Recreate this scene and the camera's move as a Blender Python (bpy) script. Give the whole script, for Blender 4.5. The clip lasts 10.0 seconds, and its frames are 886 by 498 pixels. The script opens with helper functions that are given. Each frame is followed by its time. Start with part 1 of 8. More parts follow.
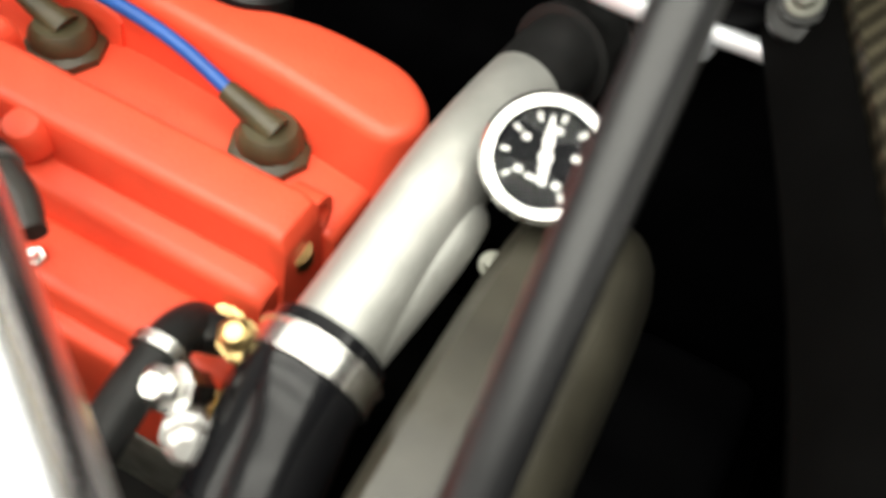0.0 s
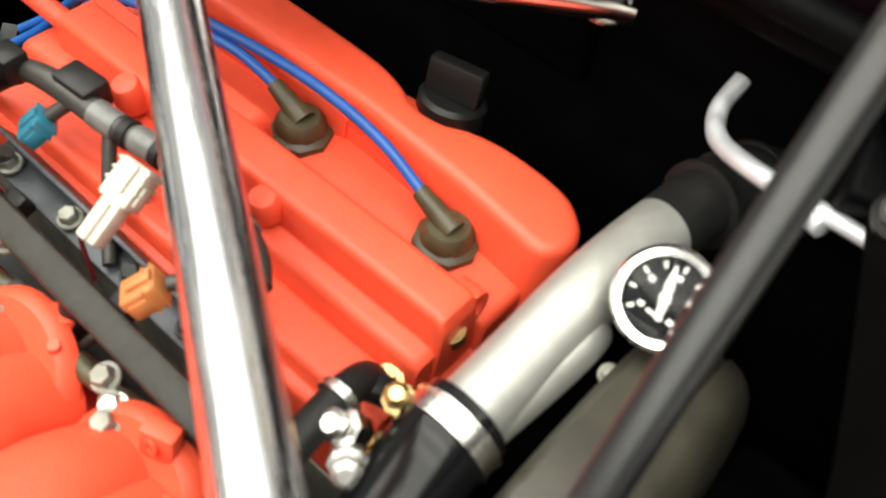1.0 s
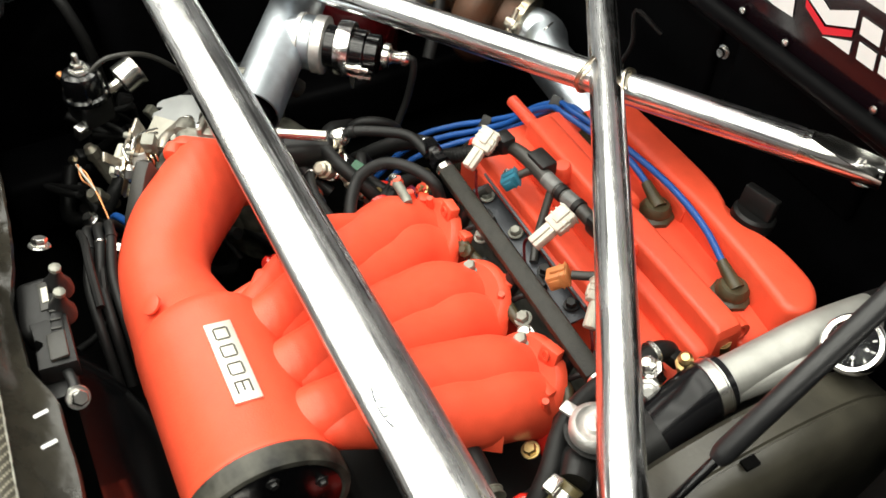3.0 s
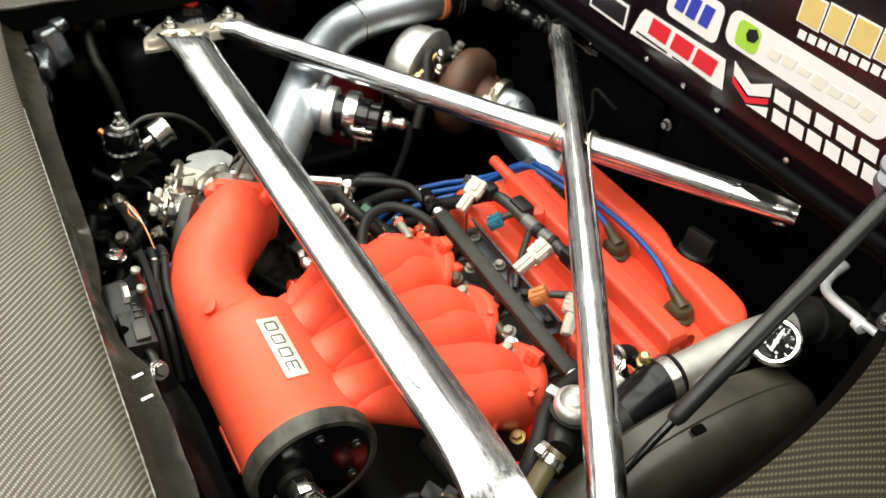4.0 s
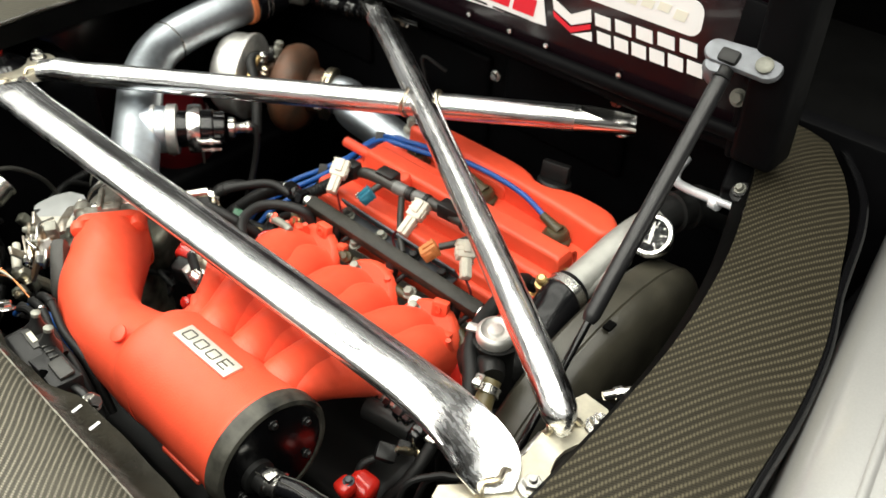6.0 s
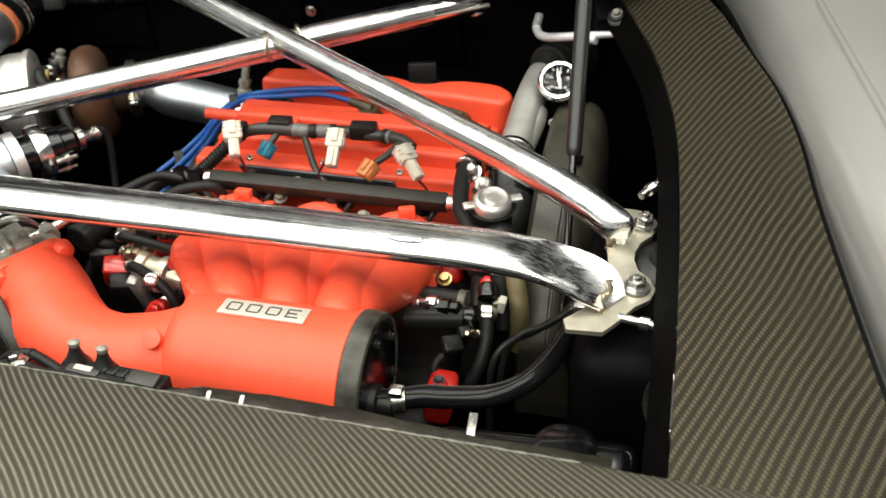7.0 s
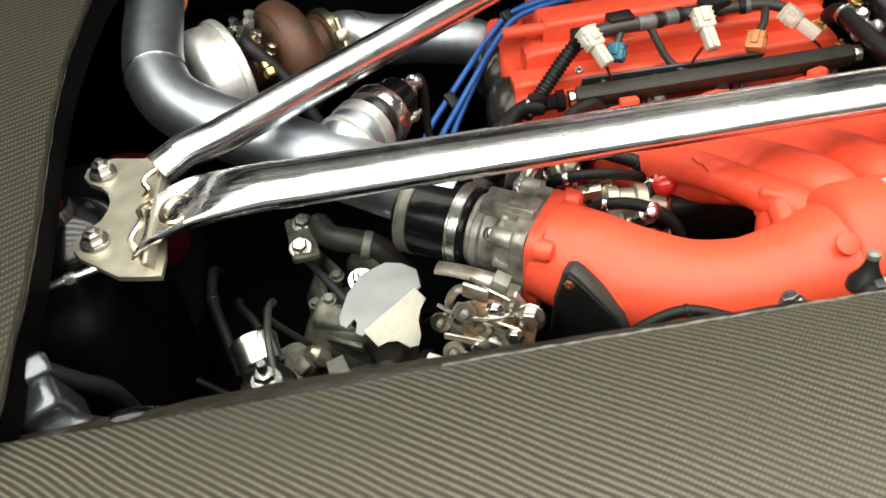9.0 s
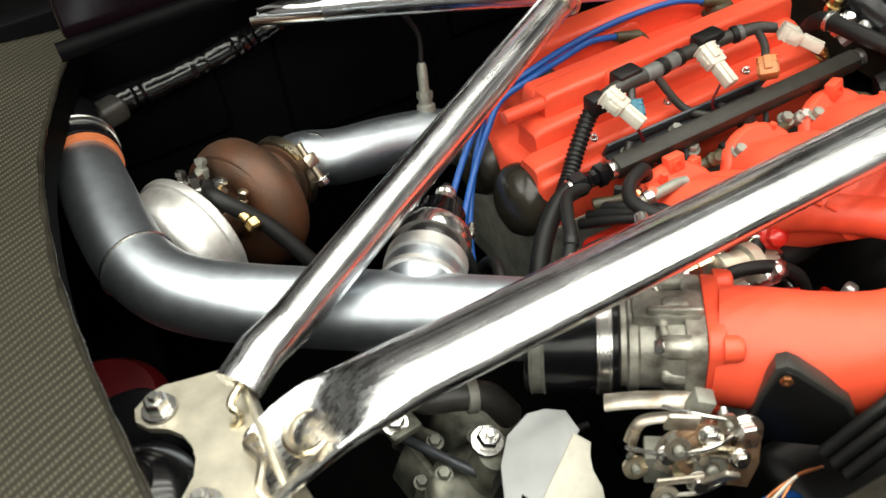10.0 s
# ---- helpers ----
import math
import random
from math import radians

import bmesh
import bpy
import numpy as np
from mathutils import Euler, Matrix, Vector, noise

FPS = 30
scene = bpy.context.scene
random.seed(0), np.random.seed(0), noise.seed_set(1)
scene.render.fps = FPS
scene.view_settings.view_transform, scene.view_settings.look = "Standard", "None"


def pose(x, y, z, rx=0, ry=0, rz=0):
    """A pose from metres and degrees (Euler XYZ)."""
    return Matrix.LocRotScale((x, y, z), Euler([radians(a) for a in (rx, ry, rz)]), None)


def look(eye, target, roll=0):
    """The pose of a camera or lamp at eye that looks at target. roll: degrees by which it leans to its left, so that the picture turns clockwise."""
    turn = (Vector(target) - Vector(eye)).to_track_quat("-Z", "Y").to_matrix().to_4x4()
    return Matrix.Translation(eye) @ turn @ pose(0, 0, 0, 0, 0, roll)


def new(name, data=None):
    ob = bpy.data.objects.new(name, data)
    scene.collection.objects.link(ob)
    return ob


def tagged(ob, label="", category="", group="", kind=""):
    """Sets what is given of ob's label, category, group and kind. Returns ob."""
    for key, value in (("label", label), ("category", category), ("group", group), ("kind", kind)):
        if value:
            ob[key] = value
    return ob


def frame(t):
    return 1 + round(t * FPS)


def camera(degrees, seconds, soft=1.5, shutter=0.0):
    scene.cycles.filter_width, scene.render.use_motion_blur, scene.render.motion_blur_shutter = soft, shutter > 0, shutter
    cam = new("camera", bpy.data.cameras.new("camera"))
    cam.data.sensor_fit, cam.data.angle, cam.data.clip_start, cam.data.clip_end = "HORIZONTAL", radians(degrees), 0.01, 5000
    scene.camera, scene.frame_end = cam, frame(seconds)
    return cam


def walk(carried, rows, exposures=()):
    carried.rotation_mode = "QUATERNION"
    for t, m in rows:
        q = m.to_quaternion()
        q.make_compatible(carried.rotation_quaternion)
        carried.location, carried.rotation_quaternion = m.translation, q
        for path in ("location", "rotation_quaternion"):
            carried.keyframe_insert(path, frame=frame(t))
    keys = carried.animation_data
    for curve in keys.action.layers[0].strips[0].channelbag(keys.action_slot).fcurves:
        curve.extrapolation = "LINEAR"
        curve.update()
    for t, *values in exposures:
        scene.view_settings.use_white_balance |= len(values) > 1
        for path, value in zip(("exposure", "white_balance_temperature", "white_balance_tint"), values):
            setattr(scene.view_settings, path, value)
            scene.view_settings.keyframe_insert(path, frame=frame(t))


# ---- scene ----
cam = camera(52.2, 10.0)
cam.data.dof.use_dof, cam.data.dof.focus_distance, cam.data.dof.aperture_fstop = True, 0.85, 8.0
PATH = [
    (0, (0.446, 0.13, 0.236), (0.071, 1.283, -1.354), 12.2),
    (0.5, (0.417, 0.128, 0.251), (-0.004, 1.254, -1.347), 15.0),
    (1, (0.457, 0.098, 0.324), (-0.24, 1.124, -1.245), 9.0),
    (1.5, (0.496, 0.039, 0.403), (-0.377, 0.946, -1.151), 5.7),
    (2, (0.534, -0.016, 0.469), (-0.484, 0.756, -1.07), 3.1),
    (2.5, (0.587, -0.079, 0.515), (-0.581, 0.577, -0.97), 1.0),
    (2.7, (0.603, -0.109, 0.541), (-0.573, 0.521, -0.949), 1.2),
    (3.8, (0.765, -0.252, 0.63), (-0.543, 0.519, -0.672), 4.8),
    (4, (0.774, -0.289, 0.638), (-0.506, 0.538, -0.658), 5.7),
    (4.5, (0.786, -0.3, 0.646), (-0.459, 0.574, -0.653), 4.9),
    (5, (0.78, -0.312, 0.641), (-0.447, 0.587, -0.657), 4.6),
    (5.5, (0.772, -0.352, 0.631), (-0.428, 0.648, -0.618), 3.8),
    (6, (0.776, -0.387, 0.618), (-0.275, 0.757, -0.641), 1.2),
    (6.2, (0.764, -0.438, 0.604), (-0.211, 0.759, -0.667), 1.1),
    (7.3, (0.389, -0.635, 0.534), (0.109, 0.869, -0.753), -6.8),
    (7.5, (0.3, -0.623, 0.526), (0.06, 0.884, -0.767), -8.3),
    (8, (0.13, -0.602, 0.508), (0.018, 0.93, -0.773), -8.6),
    (8.5, (-0.06, -0.603, 0.484), (-0.059, 0.892, -0.845), -6.8),
    (9, (-0.244, -0.576, 0.484), (-0.113, 0.846, -0.917), -5.7),
    (9.5, (-0.385, -0.478, 0.477), (-0.025, 0.94, -0.887), -8.5),
    (10, (-0.448, -0.36, 0.45), (0.139, 1.017, -0.877), -8.8),
]
walk(cam, [(t, look(eye, target, roll)) for t, eye, target, roll in PATH], [(0.0, 0.25), (1.0, 0.22), (1.5, 0.17), (2.0, -0.08), (2.7, -0.18), (3.8, -0.11), (6.2, -0.12), (7.5, -0.33), (8.0, -0.2), (8.6, -0.25), (9.5, -0.17), (10.0, -0.17)])

# ---------------------------------------------------------------- light
world = bpy.data.worlds.new("hall_dusk")
scene.world = world
world.use_nodes = True
world.node_tree.nodes["Background"].inputs[0].default_value = (0.75, 0.85, 1.0, 1)
world.node_tree.nodes["Background"].inputs[1].default_value = 0.02


def hall_lamp(name, loc, size_x, size_y, watts, colour=(0.98, 0.97, 0.87), rz=0.0):
    lamp = bpy.data.lights.new(name, "AREA")
    lamp.shape, lamp.size, lamp.size_y, lamp.energy, lamp.color = "RECTANGLE", size_x, size_y, watts, colour
    ob = new(name, lamp)
    ob.matrix_world = pose(*loc, 0, 0, rz)
    return ob


for row_y in (-3.8, -3.15, -2.5, -1.85, -1.2, -0.55, 0.1, 0.75, 1.4):
    hall_lamp("ceiling_lamp_row", (-0.9, row_y, 3.0), 7.6, 0.24, 82)

# ---------------------------------------------------------------- materials
MATS = {}


def material(name, colour, rough=0.5, metal=0.0, vary=0.12, scale=40.0, bump=0.0, bump_scale=300.0, coat=0.0, colour2=None, big=6.0, spec=None, rough_vary=0.12, detail=6.0, dirt=0.0):
    m = bpy.data.materials.new(name)
    m.use_nodes = True
    nt = m.node_tree
    b = nt.nodes["Principled BSDF"]
    co = nt.nodes.new("ShaderNodeTexCoord")
    fine = nt.nodes.new("ShaderNodeTexNoise")
    fine.inputs["Scale"].default_value, fine.inputs["Detail"].default_value = scale, detail
    wide = nt.nodes.new("ShaderNodeTexNoise")
    wide.inputs["Scale"].default_value, wide.inputs["Detail"].default_value = big, 4.0
    for n in (fine, wide):
        nt.links.new(co.outputs["Object"], n.inputs["Vector"])
    add = nt.nodes.new("ShaderNodeMath")
    add.operation = "ADD"
    nt.links.new(fine.outputs["Fac"], add.inputs[0])
    nt.links.new(wide.outputs["Fac"], add.inputs[1])
    ramp = nt.nodes.new("ShaderNodeMapRange")
    ramp.inputs["From Min"].default_value, ramp.inputs["From Max"].default_value = 0.7, 1.3
    nt.links.new(add.outputs[0], ramp.inputs["Value"])
    mix = nt.nodes.new("ShaderNodeMix")
    mix.data_type = "RGBA"
    c2 = colour2 or tuple(c * (1 - vary) for c in colour)
    mix.inputs["A"].default_value = (*[min(1, c * (1 + vary * 0.5)) for c in colour], 1)
    mix.inputs["B"].default_value = (*c2, 1)
    nt.links.new(ramp.outputs["Result"], mix.inputs["Factor"])
    nt.links.new(mix.outputs["Result"], b.inputs["Base Color"])
    rr = nt.nodes.new("ShaderNodeMapRange")
    rr.inputs["To Min"].default_value, rr.inputs["To Max"].default_value = max(0.02, rough - rough_vary * rough), min(1, rough + rough_vary)
    nt.links.new(wide.outputs["Fac"], rr.inputs["Value"])
    nt.links.new(rr.outputs["Result"], b.inputs["Roughness"])
    b.inputs["Metallic"].default_value = metal
    if spec is not None:
        b.inputs["Specular IOR Level"].default_value = spec
    if coat:
        b.inputs["Coat Weight"].default_value, b.inputs["Coat Roughness"].default_value = coat, 0.06
    if bump:
        tex = nt.nodes.new("ShaderNodeTexNoise")
        tex.inputs["Scale"].default_value, tex.inputs["Detail"].default_value = bump_scale, 3.0
        nt.links.new(co.outputs["Object"], tex.inputs["Vector"])
        bp = nt.nodes.new("ShaderNodeBump")
        bp.inputs["Strength"].default_value, bp.inputs["Distance"].default_value = bump, 0.001
        nt.links.new(tex.outputs["Fac"], bp.inputs["Height"])
        nt.links.new(bp.outputs["Normal"], b.inputs["Normal"])
    MATS[name] = m
    return m


RED = material("red_powder_coat", (0.82, 0.088, 0.039), 0.4, vary=0.1, scale=60, bump=0.25, bump_scale=520, big=9, spec=0.45)
RED_GLOSS = material("red_gloss_enamel", (0.6, 0.022, 0.014), 0.2, vary=0.25, scale=50, coat=0.6)
RED_DARK = material("dark_red_anodised", (0.09, 0.003, 0.005), 0.35, vary=0.3)
CHROME = material("polished_stainless", (0.88, 0.87, 0.86), 0.15, metal=1, vary=0.06, scale=120, big=14, rough_vary=0.08, bump=0.03, bump_scale=50)
CHROME_DULL = material("heat_stained_stainless", (0.72, 0.62, 0.42), 0.24, metal=1, vary=0.3, scale=60, colour2=(0.5, 0.46, 0.4), big=30)
ZINC = material("passivated_steel_plate", (0.62, 0.58, 0.47), 0.38, metal=0.85, vary=0.25, scale=70, bump=0.08, big=20)
ALU = material("brushed_aluminium_tube", (0.56, 0.61, 0.66), 0.36, metal=1, vary=0.18, scale=80, big=12, bump=0.05, bump_scale=260)
CAST = material("cast_aluminium", (0.78, 0.77, 0.74), 0.4, metal=0.85, vary=0.25, scale=90, bump=0.35, bump_scale=420, big=25)
CAST_DULL = material("dull_gearbox_casting", (0.3, 0.3, 0.26), 0.55, metal=0.6, vary=0.45, scale=60, bump=0.4, bump_scale=300, big=18)
STEEL = material("bright_bolt_steel", (0.72, 0.71, 0.68), 0.22, metal=1, vary=0.15, scale=200)
GOLD = material("yellow_zinc_bolt", (0.68, 0.5, 0.22), 0.3, metal=1, vary=0.3, scale=150)
COPPER = material("copper_fitting", (0.55, 0.22, 0.09), 0.35, metal=0.9, vary=0.3, scale=150)
RUST = material("heat_browned_cast_iron", (0.052, 0.036, 0.026), 0.46, metal=0.35, vary=0.4, scale=24, colour2=(0.13, 0.048, 0.02), big=13, bump=0.4, bump_scale=260)
BLACK_PAINT = material("gloss_black_paint", (0.003, 0.003, 0.0035), 0.14, vary=0.3, scale=20, coat=0.2, big=4)
BLACK_SATIN = material("satin_black_paint", (0.006, 0.006, 0.006), 0.4, vary=0.3, scale=60, bump=0.1, big=8)
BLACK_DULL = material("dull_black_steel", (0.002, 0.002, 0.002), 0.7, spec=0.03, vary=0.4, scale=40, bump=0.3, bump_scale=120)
RUBBER = material("black_rubber", (0.009, 0.009, 0.009), 0.48, spec=0.3, vary=0.3, scale=80, bump=0.15, bump_scale=500)
SILICONE = material("black_silicone_hose", (0.005, 0.005, 0.006), 0.17, vary=0.25, scale=60, spec=0.3)
PLASTIC = material("black_plastic", (0.011, 0.011, 0.011), 0.36, spec=0.3, vary=0.25, scale=90, bump=0.12, bump_scale=600)
GREY_PLASTIC = material("weathered_grey_plastic", (0.034, 0.033, 0.029), 0.4, vary=0.3, scale=50, bump=0.2, bump_scale=300)
OLIVE_PLASTIC = material("oily_brown_rubber", (0.055, 0.046, 0.022), 0.42, vary=0.4, scale=60, bump=0.2)
WHITE_PLASTIC = material("off_white_plastic", (0.56, 0.54, 0.46), 0.4, vary=0.14, scale=120)
MILK_PLASTIC = material("milky_grey_plastic", (0.34, 0.35, 0.35), 0.35, vary=0.15, scale=40)
TEAL_PLASTIC = material("teal_plastic", (0.02, 0.15, 0.22), 0.4, vary=0.2, scale=100)
BROWN_PLASTIC = material("tan_brown_plastic", (0.5, 0.19, 0.06), 0.42, vary=0.2, scale=100)
GREEN_PLASTIC = material("green_plastic", (0.012, 0.09, 0.04), 0.42, vary=0.2, scale=100)
BLUE = material("blue_silicone_lead", (0.012, 0.09, 0.36), 0.35, vary=0.2, scale=90)
ORANGE_SIL = material("orange_silicone_band", (0.6, 0.17, 0.06), 0.5, vary=0.2, scale=90)
SILVER_PAINT = material("silver_metallic_paint", (0.76, 0.755, 0.74), 0.26, metal=0.75, vary=0.06, scale=500, coat=0.8, big=2)
WHITE_VINYL = material("white_vinyl", (0.86, 0.86, 0.86), 0.35, vary=0.04, scale=30)
RED_VINYL = material("red_vinyl", (0.7, 0.015, 0.03), 0.35, vary=0.05, scale=30)
BLUE_VINYL = material("blue_vinyl", (0.03, 0.05, 0.45), 0.35, vary=0.05, scale=30)
GOLD_VINYL = material("pale_gold_vinyl", (0.72, 0.56, 0.2), 0.35, vary=0.1, scale=30)
GREEN_VINYL = material("lime_vinyl", (0.4, 0.7, 0.06), 0.4, vary=0.1, scale=30)
BADGE = material("brushed_badge_metal", (0.72, 0.7, 0.62), 0.36, metal=0.6, vary=0.12, scale=220)
DIAL = material("black_dial_print", (0.006, 0.006, 0.007), 0.6, vary=0.1, spec=0.05)
DIAL_MARK = material("white_dial_print", (0.5, 0.5, 0.48), 0.5, vary=0.05)
LID_PAINT = material("very_dark_maroon_paint", (0.008, 0.003, 0.005), 0.2, vary=0.3, scale=10, coat=0.25, big=3, spec=0.35)
HALL_FLOOR = material("polished_concrete", (0.16, 0.155, 0.15), 0.4, vary=0.2, scale=5, bump=0.05, bump_scale=80, big=0.8)
HALL_WALL = material("grey_hall_paint", (0.36, 0.36, 0.37), 0.7, vary=0.15, scale=4, big=0.6, bump=0.05)

FLANGE = material("scuffed_black_flange", (0.075, 0.073, 0.06), 0.4, vary=0.5, colour2=(0.008, 0.008, 0.007), big=22, scale=60, bump=0.5, bump_scale=130, spec=0.3)
GEAR = material("oily_gearbox_casting", (0.2, 0.2, 0.16), 0.45, metal=0.4, vary=0.6, scale=45, colour2=(0.02, 0.02, 0.016), bump=0.5, bump_scale=220, big=22)
BADGE_MARK = material("grey_badge_enamel", (0.07, 0.065, 0.05), 0.6, vary=0.1)
PALE_METAL = material("pale_plated_lever_steel", (0.5, 0.47, 0.42), 0.36, metal=0.85, vary=0.3, scale=90, colour2=(0.3, 0.24, 0.17), big=40, bump=0.15)
PIPE_GREY = material("dull_grey_pipe_metal", (0.5, 0.5, 0.47), 0.48, metal=0.75, vary=0.15, scale=70, bump=0.05)
ETCH = material("grey_etched_steel", (0.26, 0.27, 0.3), 0.6, metal=0.6, vary=0.2)
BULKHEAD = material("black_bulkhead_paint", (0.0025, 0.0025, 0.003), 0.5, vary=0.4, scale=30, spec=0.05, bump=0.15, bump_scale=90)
RAIL = material("worn_olive_black_rail", (0.017, 0.016, 0.012), 0.48, vary=0.5, scale=90, bump=0.5, bump_scale=260, spec=0.35)
DUCT = material("semi_gloss_moulded_cover", (0.036, 0.033, 0.024), 0.36, vary=0.6, scale=30, bump=0.2, bump_scale=200, rough_vary=0.15, spec=0.55, big=9)
THROTTLE_CAST = material("oil_stained_throttle_casting", (0.42, 0.41, 0.36), 0.42, metal=0.7, vary=0.4, scale=70, colour2=(0.12, 0.11, 0.09), bump=0.35, bump_scale=380, big=30)
SLATE_CAST = material("dark_slate_casting", (0.07, 0.075, 0.085), 0.42, metal=0.5, vary=0.4, scale=60, bump=0.3, bump_scale=300)
PIPE_TAPE = material("shiny_grey_tape", (0.13, 0.135, 0.13), 0.3, vary=0.4, scale=120, bump=0.6, bump_scale=160)
TAN_HOSE = material("oily_tan_hose", (0.16, 0.13, 0.06), 0.32, vary=0.35, scale=60, bump=0.15)
DRUM = material("brown_stained_plating", (0.4, 0.27, 0.17), 0.38, metal=0.7, vary=0.4, scale=80, colour2=(0.16, 0.085, 0.045), big=45, bump=0.2)
STRUT_CAST = material("pale_cast_bracket", (0.2, 0.21, 0.23), 0.42, metal=0.5, vary=0.3, scale=60, bump=0.25, bump_scale=260, big=18)
FOIL = material("crumpled_grey_foil", (0.2, 0.215, 0.23), 0.22, metal=0.9, vary=0.3, scale=50, bump=1.0, bump_scale=55, big=15)
PALE_PRINT = material("faded_cream_print", (0.8, 0.79, 0.68), 0.4, vary=0.05)
RESIN = material("glossy_black_resin", (0.024, 0.0215, 0.016), 0.2, vary=0.5, scale=45, bump=0.9, bump_scale=70, big=12)
GLOSS_STRUT = material("gloss_black_strut_paint", (0.012, 0.012, 0.013), 0.32, vary=0.25, scale=60, big=8)
ROD_ZINC = material("bright_zinc_plated_rod", (0.8, 0.82, 0.86), 0.36, metal=0.45, vary=0.12, scale=150)


def polished_bar(name, heading):
    """Polished stainless with fine lines along the bar. heading: the bar's direction in plan, in degrees."""
    m = bpy.data.materials.new(name)
    m.use_nodes = True
    nt = m.node_tree
    b = nt.nodes["Principled BSDF"]
    co = nt.nodes.new("ShaderNodeTexCoord")
    turn = nt.nodes.new("ShaderNodeMapping")
    turn.vector_type = "TEXTURE"
    turn.inputs["Rotation"].default_value[2] = radians(heading)
    nt.links.new(co.outputs["Object"], turn.inputs["Vector"])
    stretch = nt.nodes.new("ShaderNodeMapping")
    stretch.inputs["Scale"].default_value = (2.5, 260.0, 260.0)
    nt.links.new(turn.outputs[0], stretch.inputs["Vector"])
    lines = nt.nodes.new("ShaderNodeTexNoise")
    lines.inputs["Scale"].default_value, lines.inputs["Detail"].default_value = 1.0, 4.0
    nt.links.new(stretch.outputs[0], lines.inputs["Vector"])
    haze = nt.nodes.new("ShaderNodeTexNoise")
    haze.inputs["Scale"].default_value, haze.inputs["Detail"].default_value = 22.0, 5.0
    nt.links.new(co.outputs["Object"], haze.inputs["Vector"])
    both = nt.nodes.new("ShaderNodeMath")
    both.operation = "MULTIPLY_ADD"
    nt.links.new(haze.outputs["Fac"], both.inputs[0])
    both.inputs[1].default_value = 0.5
    nt.links.new(lines.outputs["Fac"], both.inputs[2])
    rr = nt.nodes.new("ShaderNodeMapRange")
    for k, v in (("From Min", 0.55), ("From Max", 0.95), ("To Min", 0.13), ("To Max", 0.38)):
        rr.inputs[k].default_value = v
    nt.links.new(both.outputs[0], rr.inputs["Value"])
    nt.links.new(rr.outputs["Result"], b.inputs["Roughness"])
    tint = nt.nodes.new("ShaderNodeMix")
    tint.data_type = "RGBA"
    tint.inputs["A"].default_value, tint.inputs["B"].default_value = (0.82, 0.82, 0.82, 1), (0.5, 0.51, 0.53, 1)
    sharp = nt.nodes.new("ShaderNodeMapRange")
    sharp.inputs["From Min"].default_value, sharp.inputs["From Max"].default_value = 0.38, 0.66
    nt.links.new(lines.outputs["Fac"], sharp.inputs["Value"])
    nt.links.new(sharp.outputs["Result"], tint.inputs["Factor"])
    nt.links.new(tint.outputs["Result"], b.inputs["Base Color"])
    b.inputs["Metallic"].default_value = 1.0
    bp = nt.nodes.new("ShaderNodeBump")
    bp.inputs["Strength"].default_value, bp.inputs["Distance"].default_value = 0.22, 0.0005
    nt.links.new(lines.outputs["Fac"], bp.inputs["Height"])
    nt.links.new(bp.outputs["Normal"], b.inputs["Normal"])
    return m


BAR_X, BAR_AC, BAR_BD = polished_bar("polished_main_bar", 0.0), polished_bar("polished_diagonal_bar", 32.0), polished_bar("polished_crossing_bar", 148.5)
GLASS = bpy.data.materials.new("clear_gauge_glass")
GLASS.use_nodes = True
g = GLASS.node_tree.nodes["Principled BSDF"]
g.inputs["Roughness"].default_value, g.inputs["Transmission Weight"].default_value, g.inputs["IOR"].default_value = 0.02, 1.0, 1.12


